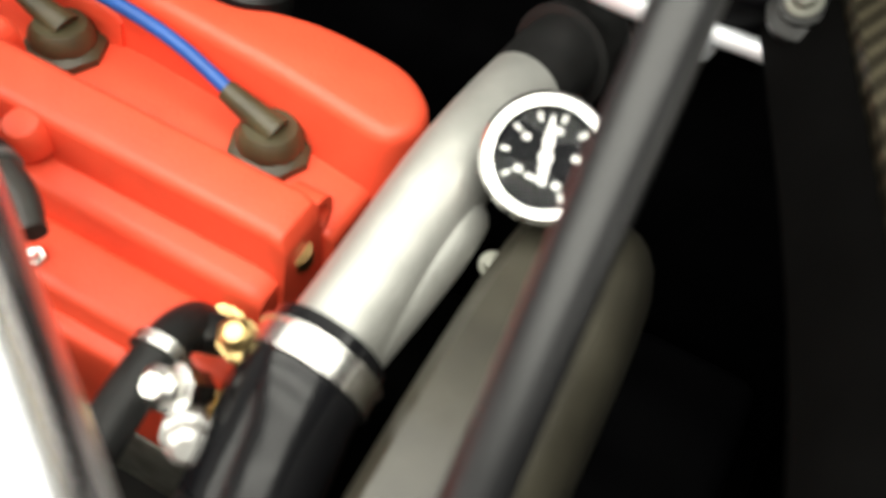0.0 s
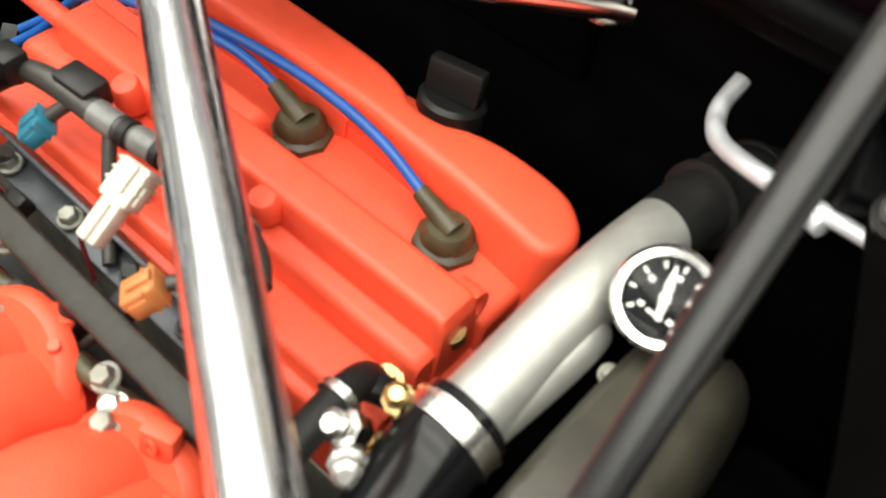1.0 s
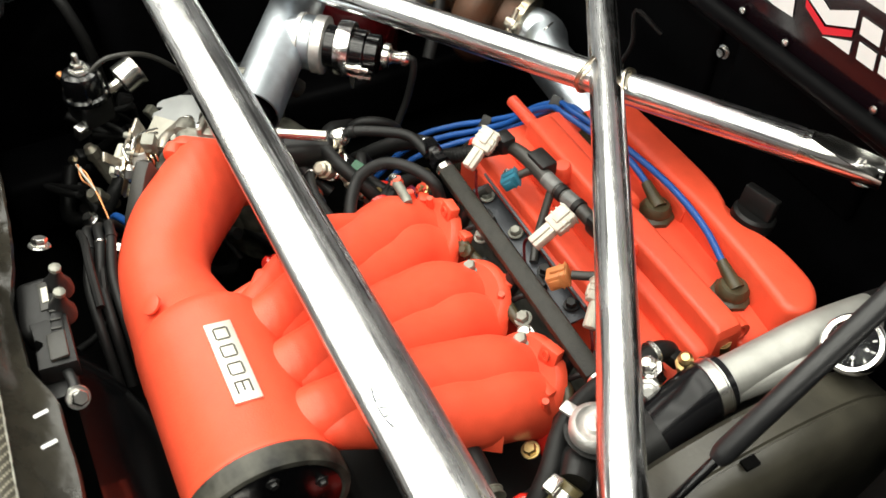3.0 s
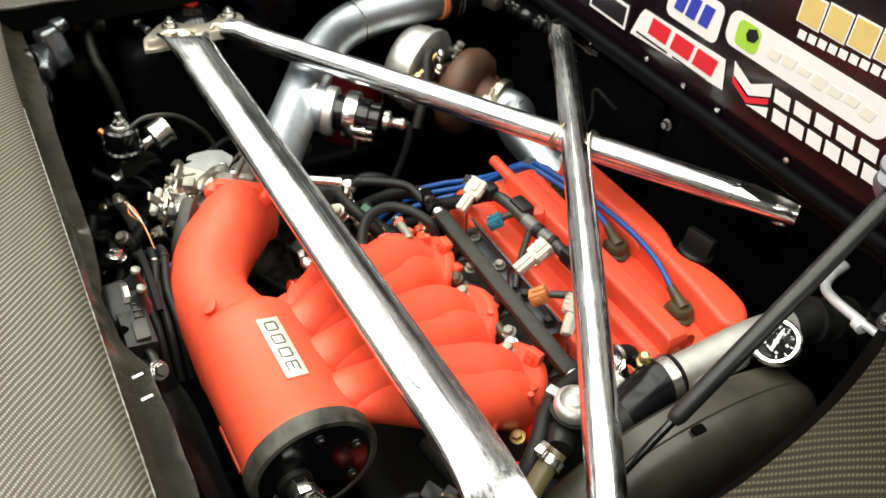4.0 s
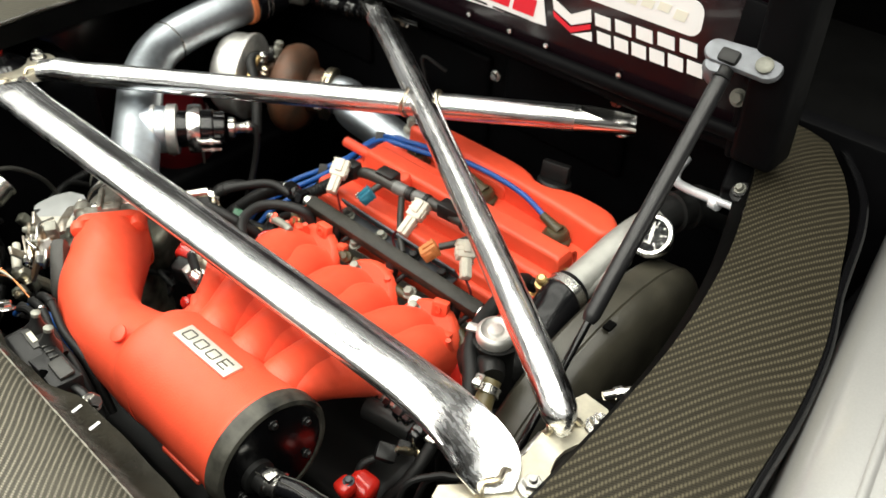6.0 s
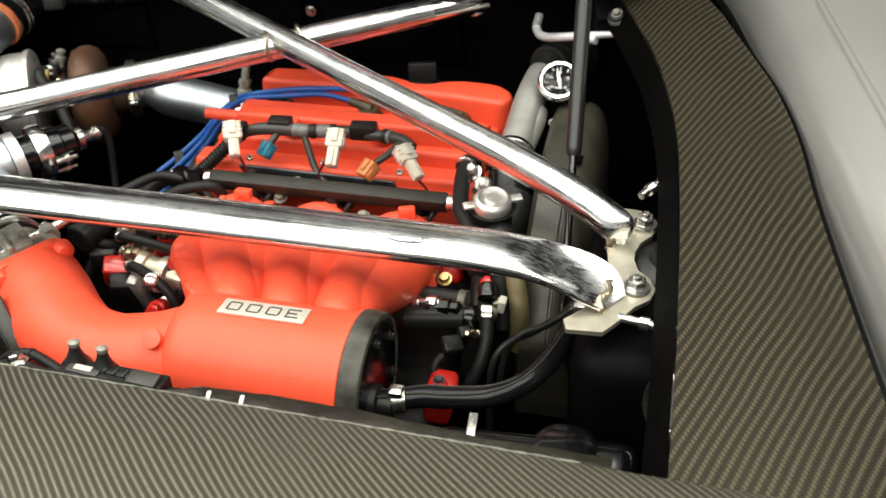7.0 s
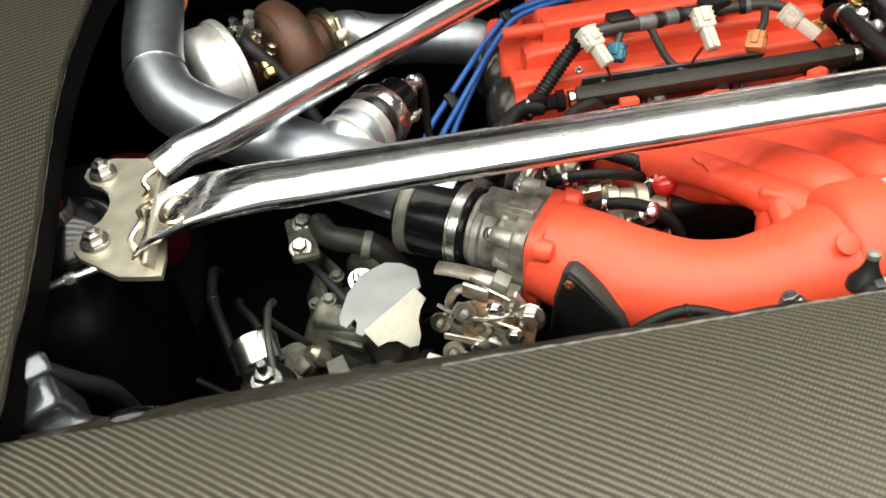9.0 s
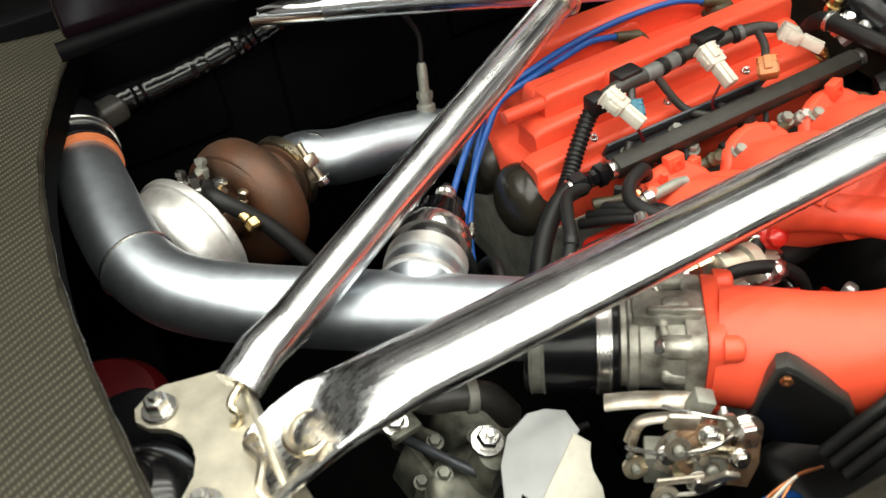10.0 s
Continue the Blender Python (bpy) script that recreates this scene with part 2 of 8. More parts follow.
def carbon_material(name, pitch, turn, light, dark, bead_ends=0.65):
    """Twill weave: slanting ribs of short tows under a clear coat over yellowed resin. pitch: rib to rib; turn: the ribs' heading; bead_ends: how far each tow sinks at its ends."""
    m = bpy.data.materials.new(name)
    m.use_nodes = True
    nt = m.node_tree
    b = nt.nodes["Principled BSDF"]

    def math_node(op, a, c=None, d=None):
        n = nt.nodes.new("ShaderNodeMath")
        n.operation = op
        for k, v in enumerate((a, c, d)):
            if v is None:
                continue
            if isinstance(v, (int, float)):
                n.inputs[k].default_value = v
            else:
                nt.links.new(v, n.inputs[k])
        return n.outputs[0]

    co = nt.nodes.new("ShaderNodeTexCoord")
    warp = nt.nodes.new("ShaderNodeTexNoise")
    warp.inputs["Scale"].default_value = 5.0
    nt.links.new(co.outputs["Object"], warp.inputs["Vector"])
    bend = nt.nodes.new("ShaderNodeVectorMath")
    bend.operation = "MULTIPLY_ADD"
    nt.links.new(warp.outputs["Color"], bend.inputs[0])
    bend.inputs[1].default_value = (0.016, 0.016, 0.0)
    nt.links.new(co.outputs["Object"], bend.inputs[2])
    mp = nt.nodes.new("ShaderNodeMapping")
    mp.inputs["Rotation"].default_value[2] = radians(45.0 - turn)
    nt.links.new(bend.outputs[0], mp.inputs["Vector"])
    sep = nt.nodes.new("ShaderNodeSeparateXYZ")
    nt.links.new(mp.outputs[0], sep.inputs[0])
    tow = pitch * 0.3535
    u, v = math_node("DIVIDE", sep.outputs[0], tow), math_node("DIVIDE", sep.outputs[1], tow)
    # warp floats over two wefts, one step on in each next column
    s = math_node("FLOORED_MODULO", math_node("SUBTRACT", v, math_node("FLOOR", u)), 4.0)
    over = math_node("LESS_THAN", s, 2.0)
    fu = math_node("MULTIPLY_ADD", math_node("FRACT", u), 2.0, -1.0)
    fv = math_node("MULTIPLY_ADD", math_node("FRACT", v), 2.0, -1.0)
    t = math_node("SUBTRACT", s, 1.0)
    crown_u = math_node("SUBTRACT", 1.0, math_node("MULTIPLY", math_node("MULTIPLY", fu, fu), 0.6))
    crown_v = math_node("SUBTRACT", 1.0, math_node("MULTIPLY", fv, fv))
    crown_t = math_node("SUBTRACT", 1.0, math_node("MULTIPLY", math_node("MULTIPLY", t, t), bead_ends))
    bead = math_node("MULTIPLY", math_node("MULTIPLY", crown_u, crown_t), over)
    weft = math_node("MULTIPLY", math_node("MULTIPLY", crown_v, math_node("SUBTRACT", 1.0, over)), 0.22)
    height = math_node("ADD", math_node("MULTIPLY", bead, 1.0), weft)
    fibre = nt.nodes.new("ShaderNodeTexNoise")
    fibre.inputs["Scale"].default_value, fibre.inputs["Detail"].default_value = 700.0, 3.0
    nt.links.new(co.outputs["Object"], fibre.inputs["Vector"])
    fac = math_node("MULTIPLY", math_node("ADD", math_node("POWER", bead, 1.3), weft), math_node("MULTIPLY_ADD", fibre.outputs["Fac"], 0.9, 0.55))
    col = nt.nodes.new("ShaderNodeMix")
    col.data_type = "RGBA"
    nt.links.new(fac, col.inputs["Factor"])
    col.inputs["A"].default_value = (*dark, 1)
    col.inputs["B"].default_value = (*light, 1)
    blot = nt.nodes.new("ShaderNodeTexNoise")
    blot.inputs["Scale"].default_value, blot.inputs["Detail"].default_value = 7.0, 5.0
    nt.links.new(co.outputs["Object"], blot.inputs["Vector"])
    # hazy, rubbed patches of the clear coat
    haze = nt.nodes.new("ShaderNodeMapRange")
    haze.inputs["From Min"].default_value, haze.inputs["From Max"].default_value = 0.52, 0.72
    haze.inputs["To Min"].default_value, haze.inputs["To Max"].default_value = 0.0, 0.55
    nt.links.new(blot.outputs["Fac"], haze.inputs["Value"])
    rub = nt.nodes.new("ShaderNodeMix")
    rub.data_type = "RGBA"
    nt.links.new(haze.outputs["Result"], rub.inputs["Factor"])
    nt.links.new(col.outputs["Result"], rub.inputs["A"])
    rub.inputs["B"].default_value = (*[0.28 * a + 0.72 * c for a, c in zip(light, dark)], 1)
    nt.links.new(rub.outputs["Result"], b.inputs["Base Color"])
    rr = nt.nodes.new("ShaderNodeMapRange")
    rr.inputs["To Min"].default_value, rr.inputs["To Max"].default_value = 0.08, 0.3
    nt.links.new(blot.outputs["Fac"], rr.inputs["Value"])
    nt.links.new(rr.outputs["Result"], b.inputs["Coat Roughness"])
    b.inputs["Metallic"].default_value, b.inputs["Roughness"].default_value = 0.5, 0.45
    b.inputs["Coat Weight"].default_value = 0.12
    b.inputs["Specular IOR Level"].default_value = 0.25
    bp = nt.nodes.new("ShaderNodeBump")
    bp.inputs["Strength"].default_value, bp.inputs["Distance"].default_value = 0.25, 0.0006
    nt.links.new(height, bp.inputs["Height"])
    nt.links.new(bp.outputs["Normal"], b.inputs["Normal"])
    return m


CARBON = carbon_material("pale_carbon_twill", 0.0047, -41.0, (0.32, 0.296, 0.233), (0.013, 0.0118, 0.0085), 0.92)
CARBON_OLIVE = carbon_material("olive_carbon_twill", 0.0071, 67.0, (0.115, 0.1, 0.066), (0.01, 0.0085, 0.0055))
CARBON_DARK = carbon_material("dark_carbon_twill", 0.006, 33.0, (0.13, 0.121, 0.09), (0.021, 0.019, 0.0135), 0.85)

# ---------------------------------------------------------------- tools
PLACE = {}


def thing(name, label, category, loc=(0, 0, 0), group="", kind=""):
    ob = new(name)
    ob.location = loc
    ob.empty_display_size = 0.02
    PLACE[ob.name] = Vector(loc)
    return tagged(ob, label, category, group, kind)


def part(name, bm, mat, parent=None, label="", sharp=40.0):
    """Links a bmesh, built in world coordinates, as one mesh object under a thing or a part."""
    me = bpy.data.meshes.new(name)
    off = PLACE.get(parent.name, Vector()) if parent else Vector()
    bmesh.ops.translate(bm, verts=bm.verts, vec=-off)
    bmesh.ops.recalc_face_normals(bm, faces=bm.faces)
    bm.to_mesh(me)
    bm.free()
    for p in me.polygons:
        p.use_smooth = True
    me.set_sharp_from_angle(angle=radians(sharp))
    me.materials.append(mat)
    ob = new(name, me)
    if parent:
        ob.parent = parent
        PLACE[ob.name] = off
    if label:
        ob["label"] = label
    return ob


def solo(name, bm, mat, label, category, group="", kind="", sharp=40.0):
    return tagged(part(name, bm, mat, None, "", sharp), label, category, group, kind)


def smooth(pts, n=6):
    """A rounded line through the points."""
    P = [Vector(p) for p in pts]
    if len(P) < 3:
        return P
    P = [2 * P[0] - P[1]] + P + [2 * P[-1] - P[-2]]
    out = []
    for a, b, c, d in zip(P, P[1:], P[2:], P[3:]):
        for k in range(n):
            t = k / n
            out.append(0.5 * (2 * b + (c - a) * t + (2 * a - 5 * b + 4 * c - d) * t * t + (3 * b - a - 3 * c + d) * t ** 3))
    return out + [P[-2]]


def around(n):
    return [2 * math.pi * k / n for k in range(n)]


def sweep(bm, pts, r, seg=14, caps=True, up=None, flat=1.0):
    """A tube along pts. r: a radius or one for each point; flat: height over width, one or for each point."""
    P = [Vector(p) for p in pts]
    n = len(P)
    rs = [r] * n if isinstance(r, (int, float)) else np.interp(np.linspace(0, 1, n), np.linspace(0, 1, len(r)), r).tolist()
    fs = [flat] * n if isinstance(flat, (int, float)) else np.interp(np.linspace(0, 1, n), np.linspace(0, 1, len(flat)), flat).tolist()
    rings, side = [], None
    for k in range(n):
        t = (P[min(k + 1, n - 1)] - P[max(k - 1, 0)]).normalized()
        if side is None:
            ref = Vector(up) if up else (Vector((0, 0, 1)) if abs(t.z) < 0.9 else Vector((1, 0, 0)))
            side = t.cross(ref).normalized()
        elif up:
            side = t.cross(Vector(up)).normalized()
        else:
            side = (side - t * side.dot(t)).normalized()
        top = side.cross(t)
        rings.append([bm.verts.new(P[k] + rs[k] * (math.cos(a) * side + fs[k] * math.sin(a) * top)) for a in around(seg)])
    for a, b in zip(rings, rings[1:]):
        for k in range(seg):
            bm.faces.new((a[k], a[(k + 1) % seg], b[(k + 1) % seg], b[k]))
    if caps:
        bm.faces.new(rings[0])
        bm.faces.new(rings[-1])
    return bm


def hollow(bm, pts, r, wall=0.0025, seg=24):
    """An open-ended tube with a wall."""
    P = [Vector(p) for p in pts]
    a = bmesh.new()
    sweep(a, P, r, seg, caps=False)
    sweep(a, P, r - wall, seg, caps=False)
    a.verts.ensure_lookup_table()
    n = len(P) * seg
    for row in (0, len(P) - 1):
        for k in range(seg):
            o, i = row * seg, n + row * seg
            a.faces.new((a.verts[o + k], a.verts[o + (k + 1) % seg], a.verts[i + (k + 1) % seg], a.verts[i + k]))
    me = bpy.data.meshes.new("tmp")
    a.to_mesh(me)
    a.free()
    bm.from_mesh(me)
    bpy.data.meshes.remove(me)
    return bm


def frame_of(axis, ref=None):
    z = Vector(axis).normalized()
    ref = Vector(ref) if ref else (Vector((0, 0, 1)) if abs(z.z) < 0.9 else Vector((1, 0, 0)))
    x = ref.cross(z).normalized()
    y = z.cross(x)
    return Matrix((x, y, z)).transposed()


def lathe(bm, loc, axis, profile, seg=24, sx=1.0):
    """A turned body: profile of (radius, height along the axis)."""
    M, o = frame_of(axis), Vector(loc)
    rings = []
    for r, h in profile:
        r = max(r, 1e-5)
        rings.append([bm.verts.new(o + M @ Vector((r * sx * math.cos(a), r * math.sin(a), h))) for a in around(seg)])
    for a, b in zip(rings, rings[1:]):
        for k in range(seg):
            bm.faces.new((a[k], a[(k + 1) % seg], b[(k + 1) % seg], b[k]))
    bm.faces.new(rings[0])
    bm.faces.new(rings[-1])
    return bm


def box(bm, loc, size, rot=(0, 0, 0), bevel=0.002, seg=2, turn=None):
    m = Matrix.Translation(loc) @ (turn.to_4x4() if turn else Euler([radians(a) for a in rot]).to_matrix().to_4x4()) @ Matrix.Diagonal((*size, 1))
    made = bmesh.ops.create_cube(bm, size=1, matrix=m)["verts"]
    if bevel:
        edges = list({e for v in made for e in v.link_edges})
        bmesh.ops.bevel(bm, geom=edges, offset=min(bevel, 0.45 * min(size)), segments=seg, affect="EDGES", profile=0.5)
    return bm


def prism(bm, outline, loc, axis, thick, ref=None, bevel=0.0):
    """A plate: a 2D outline in the plane across the axis, given a thickness."""
    M, o = frame_of(axis, ref), Vector(loc)
    lo = [bm.verts.new(o + M @ Vector((x, y, 0))) for x, y in outline]
    hi = [bm.verts.new(o + M @ Vector((x, y, thick))) for x, y in outline]
    n = len(lo)
    side = [bm.faces.new((lo[k], lo[(k + 1) % n], hi[(k + 1) % n], hi[k])) for k in range(n)]
    f = [bm.faces.new(lo), bm.faces.new(hi)]
    if bevel:
        bmesh.ops.bevel(bm, geom=list(f[1].edges) + list(f[0].edges), offset=bevel, segments=2, affect="EDGES", profile=0.5)
    return bm


def bolt(bm, loc, axis, r=0.007, washer=True, stud=0.0):
    """A hexagon head or nut on a washer, with the end of a stud."""
    if washer:
        lathe(bm, loc, axis, [(r * 1.5, 0), (r * 1.55, r * 0.12), (r * 1.45, r * 0.3)], 16)
    lathe(bm, loc, axis, [(r, 0.2 * r), (r * 1.08, 0.3 * r), (r * 1.08, 1.15 * r), (r * 0.9, 1.35 * r)], 6)
    if stud:
        lathe(bm, loc, axis, [(r * 0.5, r), (r * 0.5, r + stud), (r * 0.4, r + stud + 0.001)], 10)
    return bm


def clamp_band(bm, loc, axis, r, wide=0.011):
    """The rolled band of a hose clamp, with raised edges."""
    h = wide / 2
    lathe(bm, loc, axis, [(r, -h), (r + 0.0019, -h + 0.0006), (r + 0.0019, -h + 0.0018), (r + 0.0011, -h + 0.0026), (r + 0.0011, h - 0.0026), (r + 0.0019, h - 0.0018), (r + 0.0019, h - 0.0006), (r, h)], 36)
    return bm


def rail_path(a, b, n=8):
    return [Vector(a).lerp(Vector(b), k / n) for k in range(n + 1)]

# ---------------------------------------------------------------- hall and bay structure
def slab(name, lo, hi, mat, label, category):
    c, s = [(a + b) / 2 for a, b in zip(lo, hi)], [b - a for a, b in zip(lo, hi)]
    return solo(name, box(bmesh.new(), c, s, bevel=0), mat, label, category, kind="structure")


slab("floor", (-6, -6, -0.95), (6, 6, -0.85), HALL_FLOOR, "grey polished concrete hall floor under the car", "floor")
slab("wall_north", (-6, 6, -0.95), (6, 6.2, 3.4), HALL_WALL, "plain grey hall wall", "wall")
slab("wall_south", (-6, -6.2, -0.95), (6, -6, 3.4), HALL_WALL, "plain grey hall wall", "wall")
slab("wall_east", (6, -6.2, -0.95), (6.2, 6.2, 3.4), HALL_WALL, "plain grey hall wall", "wall")
slab("wall_west", (-6.2, -6.2, -0.95), (-6, 6.2, 3.4), HALL_WALL, "plain grey hall wall", "wall")
slab("ceiling", (-6.2, -6.2, 3.4), (6.2, 6.2, 3.5), HALL_WALL, "plain dark hall ceiling", "ceiling")

bay = thing("engine_bay_shell", "gloss black painted engine bay around the engine", "engine bay", (0, 0.1, -0.45), kind="structure")
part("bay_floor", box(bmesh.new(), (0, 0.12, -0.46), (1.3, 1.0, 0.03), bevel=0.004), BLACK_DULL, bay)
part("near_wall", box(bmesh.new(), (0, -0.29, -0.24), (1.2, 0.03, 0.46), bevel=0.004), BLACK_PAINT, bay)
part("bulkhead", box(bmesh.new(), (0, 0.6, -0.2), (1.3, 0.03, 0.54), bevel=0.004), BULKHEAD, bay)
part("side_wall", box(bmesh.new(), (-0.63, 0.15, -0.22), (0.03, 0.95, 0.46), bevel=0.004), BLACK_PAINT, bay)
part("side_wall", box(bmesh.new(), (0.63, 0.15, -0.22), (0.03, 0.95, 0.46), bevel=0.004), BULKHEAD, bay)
# inner wings that carry the strut towers
for sx in (-1, 1):
    b = bmesh.new()
    box(b, (sx * 0.545, 0.05, -0.25), (0.15, 0.24, 0.42), bevel=0.03, seg=4)
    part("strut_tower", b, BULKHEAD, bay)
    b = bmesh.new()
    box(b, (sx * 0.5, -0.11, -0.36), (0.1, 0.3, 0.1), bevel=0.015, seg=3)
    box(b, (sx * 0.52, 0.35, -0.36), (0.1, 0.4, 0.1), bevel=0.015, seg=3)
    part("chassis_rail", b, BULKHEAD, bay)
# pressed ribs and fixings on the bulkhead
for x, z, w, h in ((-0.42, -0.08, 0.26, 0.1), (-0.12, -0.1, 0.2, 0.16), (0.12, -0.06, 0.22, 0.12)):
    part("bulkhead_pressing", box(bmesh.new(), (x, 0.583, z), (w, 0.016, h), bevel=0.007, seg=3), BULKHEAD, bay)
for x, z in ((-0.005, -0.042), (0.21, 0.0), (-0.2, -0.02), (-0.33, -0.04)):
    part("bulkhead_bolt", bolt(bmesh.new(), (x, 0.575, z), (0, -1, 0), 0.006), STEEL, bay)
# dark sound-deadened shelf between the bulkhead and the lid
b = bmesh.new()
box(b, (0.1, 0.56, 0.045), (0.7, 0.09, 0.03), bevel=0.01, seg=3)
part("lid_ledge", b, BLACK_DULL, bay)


# ---------------------------------------------------------------- body panels
def skin(bm, grid, thick=0.003):
    """A sheet through a grid of points, given a thickness downwards."""
    top = [[bm.verts.new(p) for p in row] for row in grid]
    low = [[bm.verts.new(Vector(p) - Vector((0, 0, thick))) for p in row] for row in grid]
    R, C = len(grid), len(grid[0])
    for i in range(R - 1):
        for j in range(C - 1):
            bm.faces.new((top[i][j], top[i][j + 1], top[i + 1][j + 1], top[i + 1][j]))
            bm.faces.new((low[i][j], low[i + 1][j], low[i + 1][j + 1], low[i][j + 1]))
    for j in range(C - 1):
        bm.faces.new((top[0][j], low[0][j], low[0][j + 1], top[0][j + 1]))
        bm.faces.new((top[-1][j], top[-1][j + 1], low[-1][j + 1], low[-1][j]))
    for i in range(R - 1):
        bm.faces.new((top[i][0], top[i + 1][0], low[i + 1][0], low[i][0]))
        bm.faces.new((top[i][-1], low[i][-1], low[i + 1][-1], top[i + 1][-1]))
    return bm


near_panel = thing("carbon_side_panel", "glossy carbon fibre twill body panel edging the bay", "body panel", (0, -0.5, 0.04))


def near_edge(x):
    curl = max(0.0, -0.2 - x)
    return -0.241 - 0.02 * x + 0.1 * curl ** 2, 0.055 + 0.014 * x - 0.05 * curl


rows = []
for f, dz in ((0.0, 0.0), (0.004, 0.0025), (0.015, 0.006), (0.04, 0.012), (0.07, 0.018), (0.12, 0.024), (0.2, 0.03), (0.32, 0.032), (0.45, 0.024), (0.56, 0.0), (0.62, -0.05), (0.64, -0.14)):
    row = []
    for x in np.linspace(-0.95, 0.95, 77):
        y, z = near_edge(max(x, -0.52))
        row.append((x, y - f, z + dz))
    rows.append(row)
part("skin", skin(bmesh.new(), rows), CARBON, near_panel)
# the folded flange under the edge, wider towards its ends
rows = []
xs = np.linspace(-0.52, 0.52, 105).tolist()
inner = np.interp(xs, (-0.52, -0.33, -0.18, 0.0, 0.06, 0.1, 0.17, 0.205, 0.26, 0.34, 0.43, 0.52), (-0.198, -0.2, -0.21, -0.216, -0.221, -0.229, -0.227, -0.214, -0.212, -0.214, -0.222, -0.222)).tolist()
for f, dz in ((-0.1, -0.004), (0.25, -0.013), (0.5, -0.021), (0.97, -0.025), (1.0, -0.03)):
    row = []
    for x, yi in zip(xs, inner):
        y, z = near_edge(x)
        row.append((x, y + (yi - y) * f + 0.0004 * math.sin(97 * x) * f, z + dz + (0.0006 + 0.0026 * math.exp(-((x - 0.035) / 0.04) ** 2)) * math.sin(61 * x + 3 * f) * math.sin(143 * x + 9 * f)))
    rows.append(row)
part("flange", skin(bmesh.new(), rows, 0.002), RESIN, near_panel, "scuffed resin-coated flange under the carbon edge")
rim = [(x, near_edge(max(x, -0.52))[0] + 0.0008, near_edge(max(x, -0.52))[1] + 0.0004 + 0.0003 * math.sin(190 * x)) for x in np.linspace(-0.22, 0.5, 150).tolist()]
part("raw_edge", sweep(bmesh.new(), rim, [0.0006 + 0.0004 * math.sin(2.7 * k) for k in range(110)], 6), CAST_DULL, near_panel, "pale rubbed edge of the laminate")
for (x0, y0), (x1, y1) in (((0.222, -0.239), (0.217, -0.221)), ((0.249, -0.241), (0.244, -0.22))):
    part("paint_dash", sweep(bmesh.new(), [(x0, y0, 0.039), ((x0 + x1) / 2, (y0 + y1) / 2, 0.0375), (x1, y1, 0.0365)], 0.0016, 6, flat=0.4), WHITE_VINYL, near_panel, "white paint dash on the flange")

wing = thing("inner_wing", "gloss black inner wing sloping down below the flange", "body panel", (0.2, -0.19, -0.1))
rows = []
for y, z in ((-0.207, -0.012), (-0.203, -0.03), (-0.193, -0.055), (-0.18, -0.09), (-0.166, -0.13), (-0.152, -0.2), (-0.15, -0.3)):
    rows.append([(x, y - 0.014 * max(0.0, (0.13 - x) / 0.05) ** 2, z + 0.002 * math.sin(40 * x + 30 * z)) for x in np.linspace(0.085, 0.42, 25).tolist()])
part("sheet", skin(bmesh.new(), rows, 0.002), BLACK_PAINT, wing)


def edge_strip(bm, inner, outer, heights, zin, n=48, across=9):
    """A curved panel between two plan lines."""
    a, c = smooth([(*p, 0) for p in inner], 10), smooth([(*p, 0) for p in outer], 10)
    ia = [a[round(k * (len(a) - 1) / n)] for k in range(n + 1)]
    ic = [c[round(k * (len(c) - 1) / n)] for k in range(n + 1)]
    grid = []
    for k in range(across + 1):
        f = k / across
        h = np.interp(f, np.linspace(0, 1, len(heights)), heights)
        grid.append([(*(p.lerp(q, f)).xy, zin + h) for p, q in zip(ia, ic)])
    lip = [[(p.x, p.y, zin - d) for p in ia] for d in (0.006, 0.002)]
    return skin(bm, lip + grid, 0.003)


def lip_strip(bm, inner, zin, drop, lean=0.0, n=48):
    """The folded lip that hangs from a panel's inner edge."""
    a = smooth([(*p, 0) for p in inner], 10)
    ia = [a[round(k * (len(a) - 1) / n)] for k in range(n + 1)]
    return skin(bm, [[(p.x - lean * d / drop + 0.002 * (d > 0.004), p.y, zin - d) for p in ia] for d in (0.0055, 0.012, drop)], 0.004)


b_panel = thing("carbon_corner_panel", "curved carbon fibre twill panel with a dulled clear coat", "body panel", (0.62, 0.2, 0.05))
B_IN = [(0.556, -0.26), (0.556, -0.12), (0.551, 0.05), (0.541, 0.18), (0.515, 0.31), (0.475, 0.43), (0.44, 0.52), (0.415, 0.6)]
B_OUT = [(0.72, -0.3), (0.692, -0.12), (0.668, 0.06), (0.657, 0.17), (0.641, 0.257), (0.622, 0.32), (0.605, 0.371), (0.579, 0.447), (0.552, 0.504), (0.521, 0.551), (0.474, 0.603), (0.432, 0.614)]
part("skin", edge_strip(bmesh.new(), B_IN, B_OUT, (0, 0.004, 0.006, 0.004, -0.002), 0.057), CARBON_OLIVE, b_panel)
part("lip", lip_strip(bmesh.new(), B_IN, 0.057, 0.035, 0.018), BLACK_DULL, b_panel, "black folded lip")
part("edge_seal", sweep(bmesh.new(), [(x + 0.003 + 0.014 * min(1.0, max(0.0, (y - 0.34) / 0.16)), y + 0.006 * min(1.0, max(0.0, (y - 0.34) / 0.16)), 0.049) for x, y in [p.xy for p in smooth([(*q, 0) for q in B_OUT], 8)]], 0.0052, 10), BLACK_PAINT, b_panel, "shiny black seal along the outer edge")

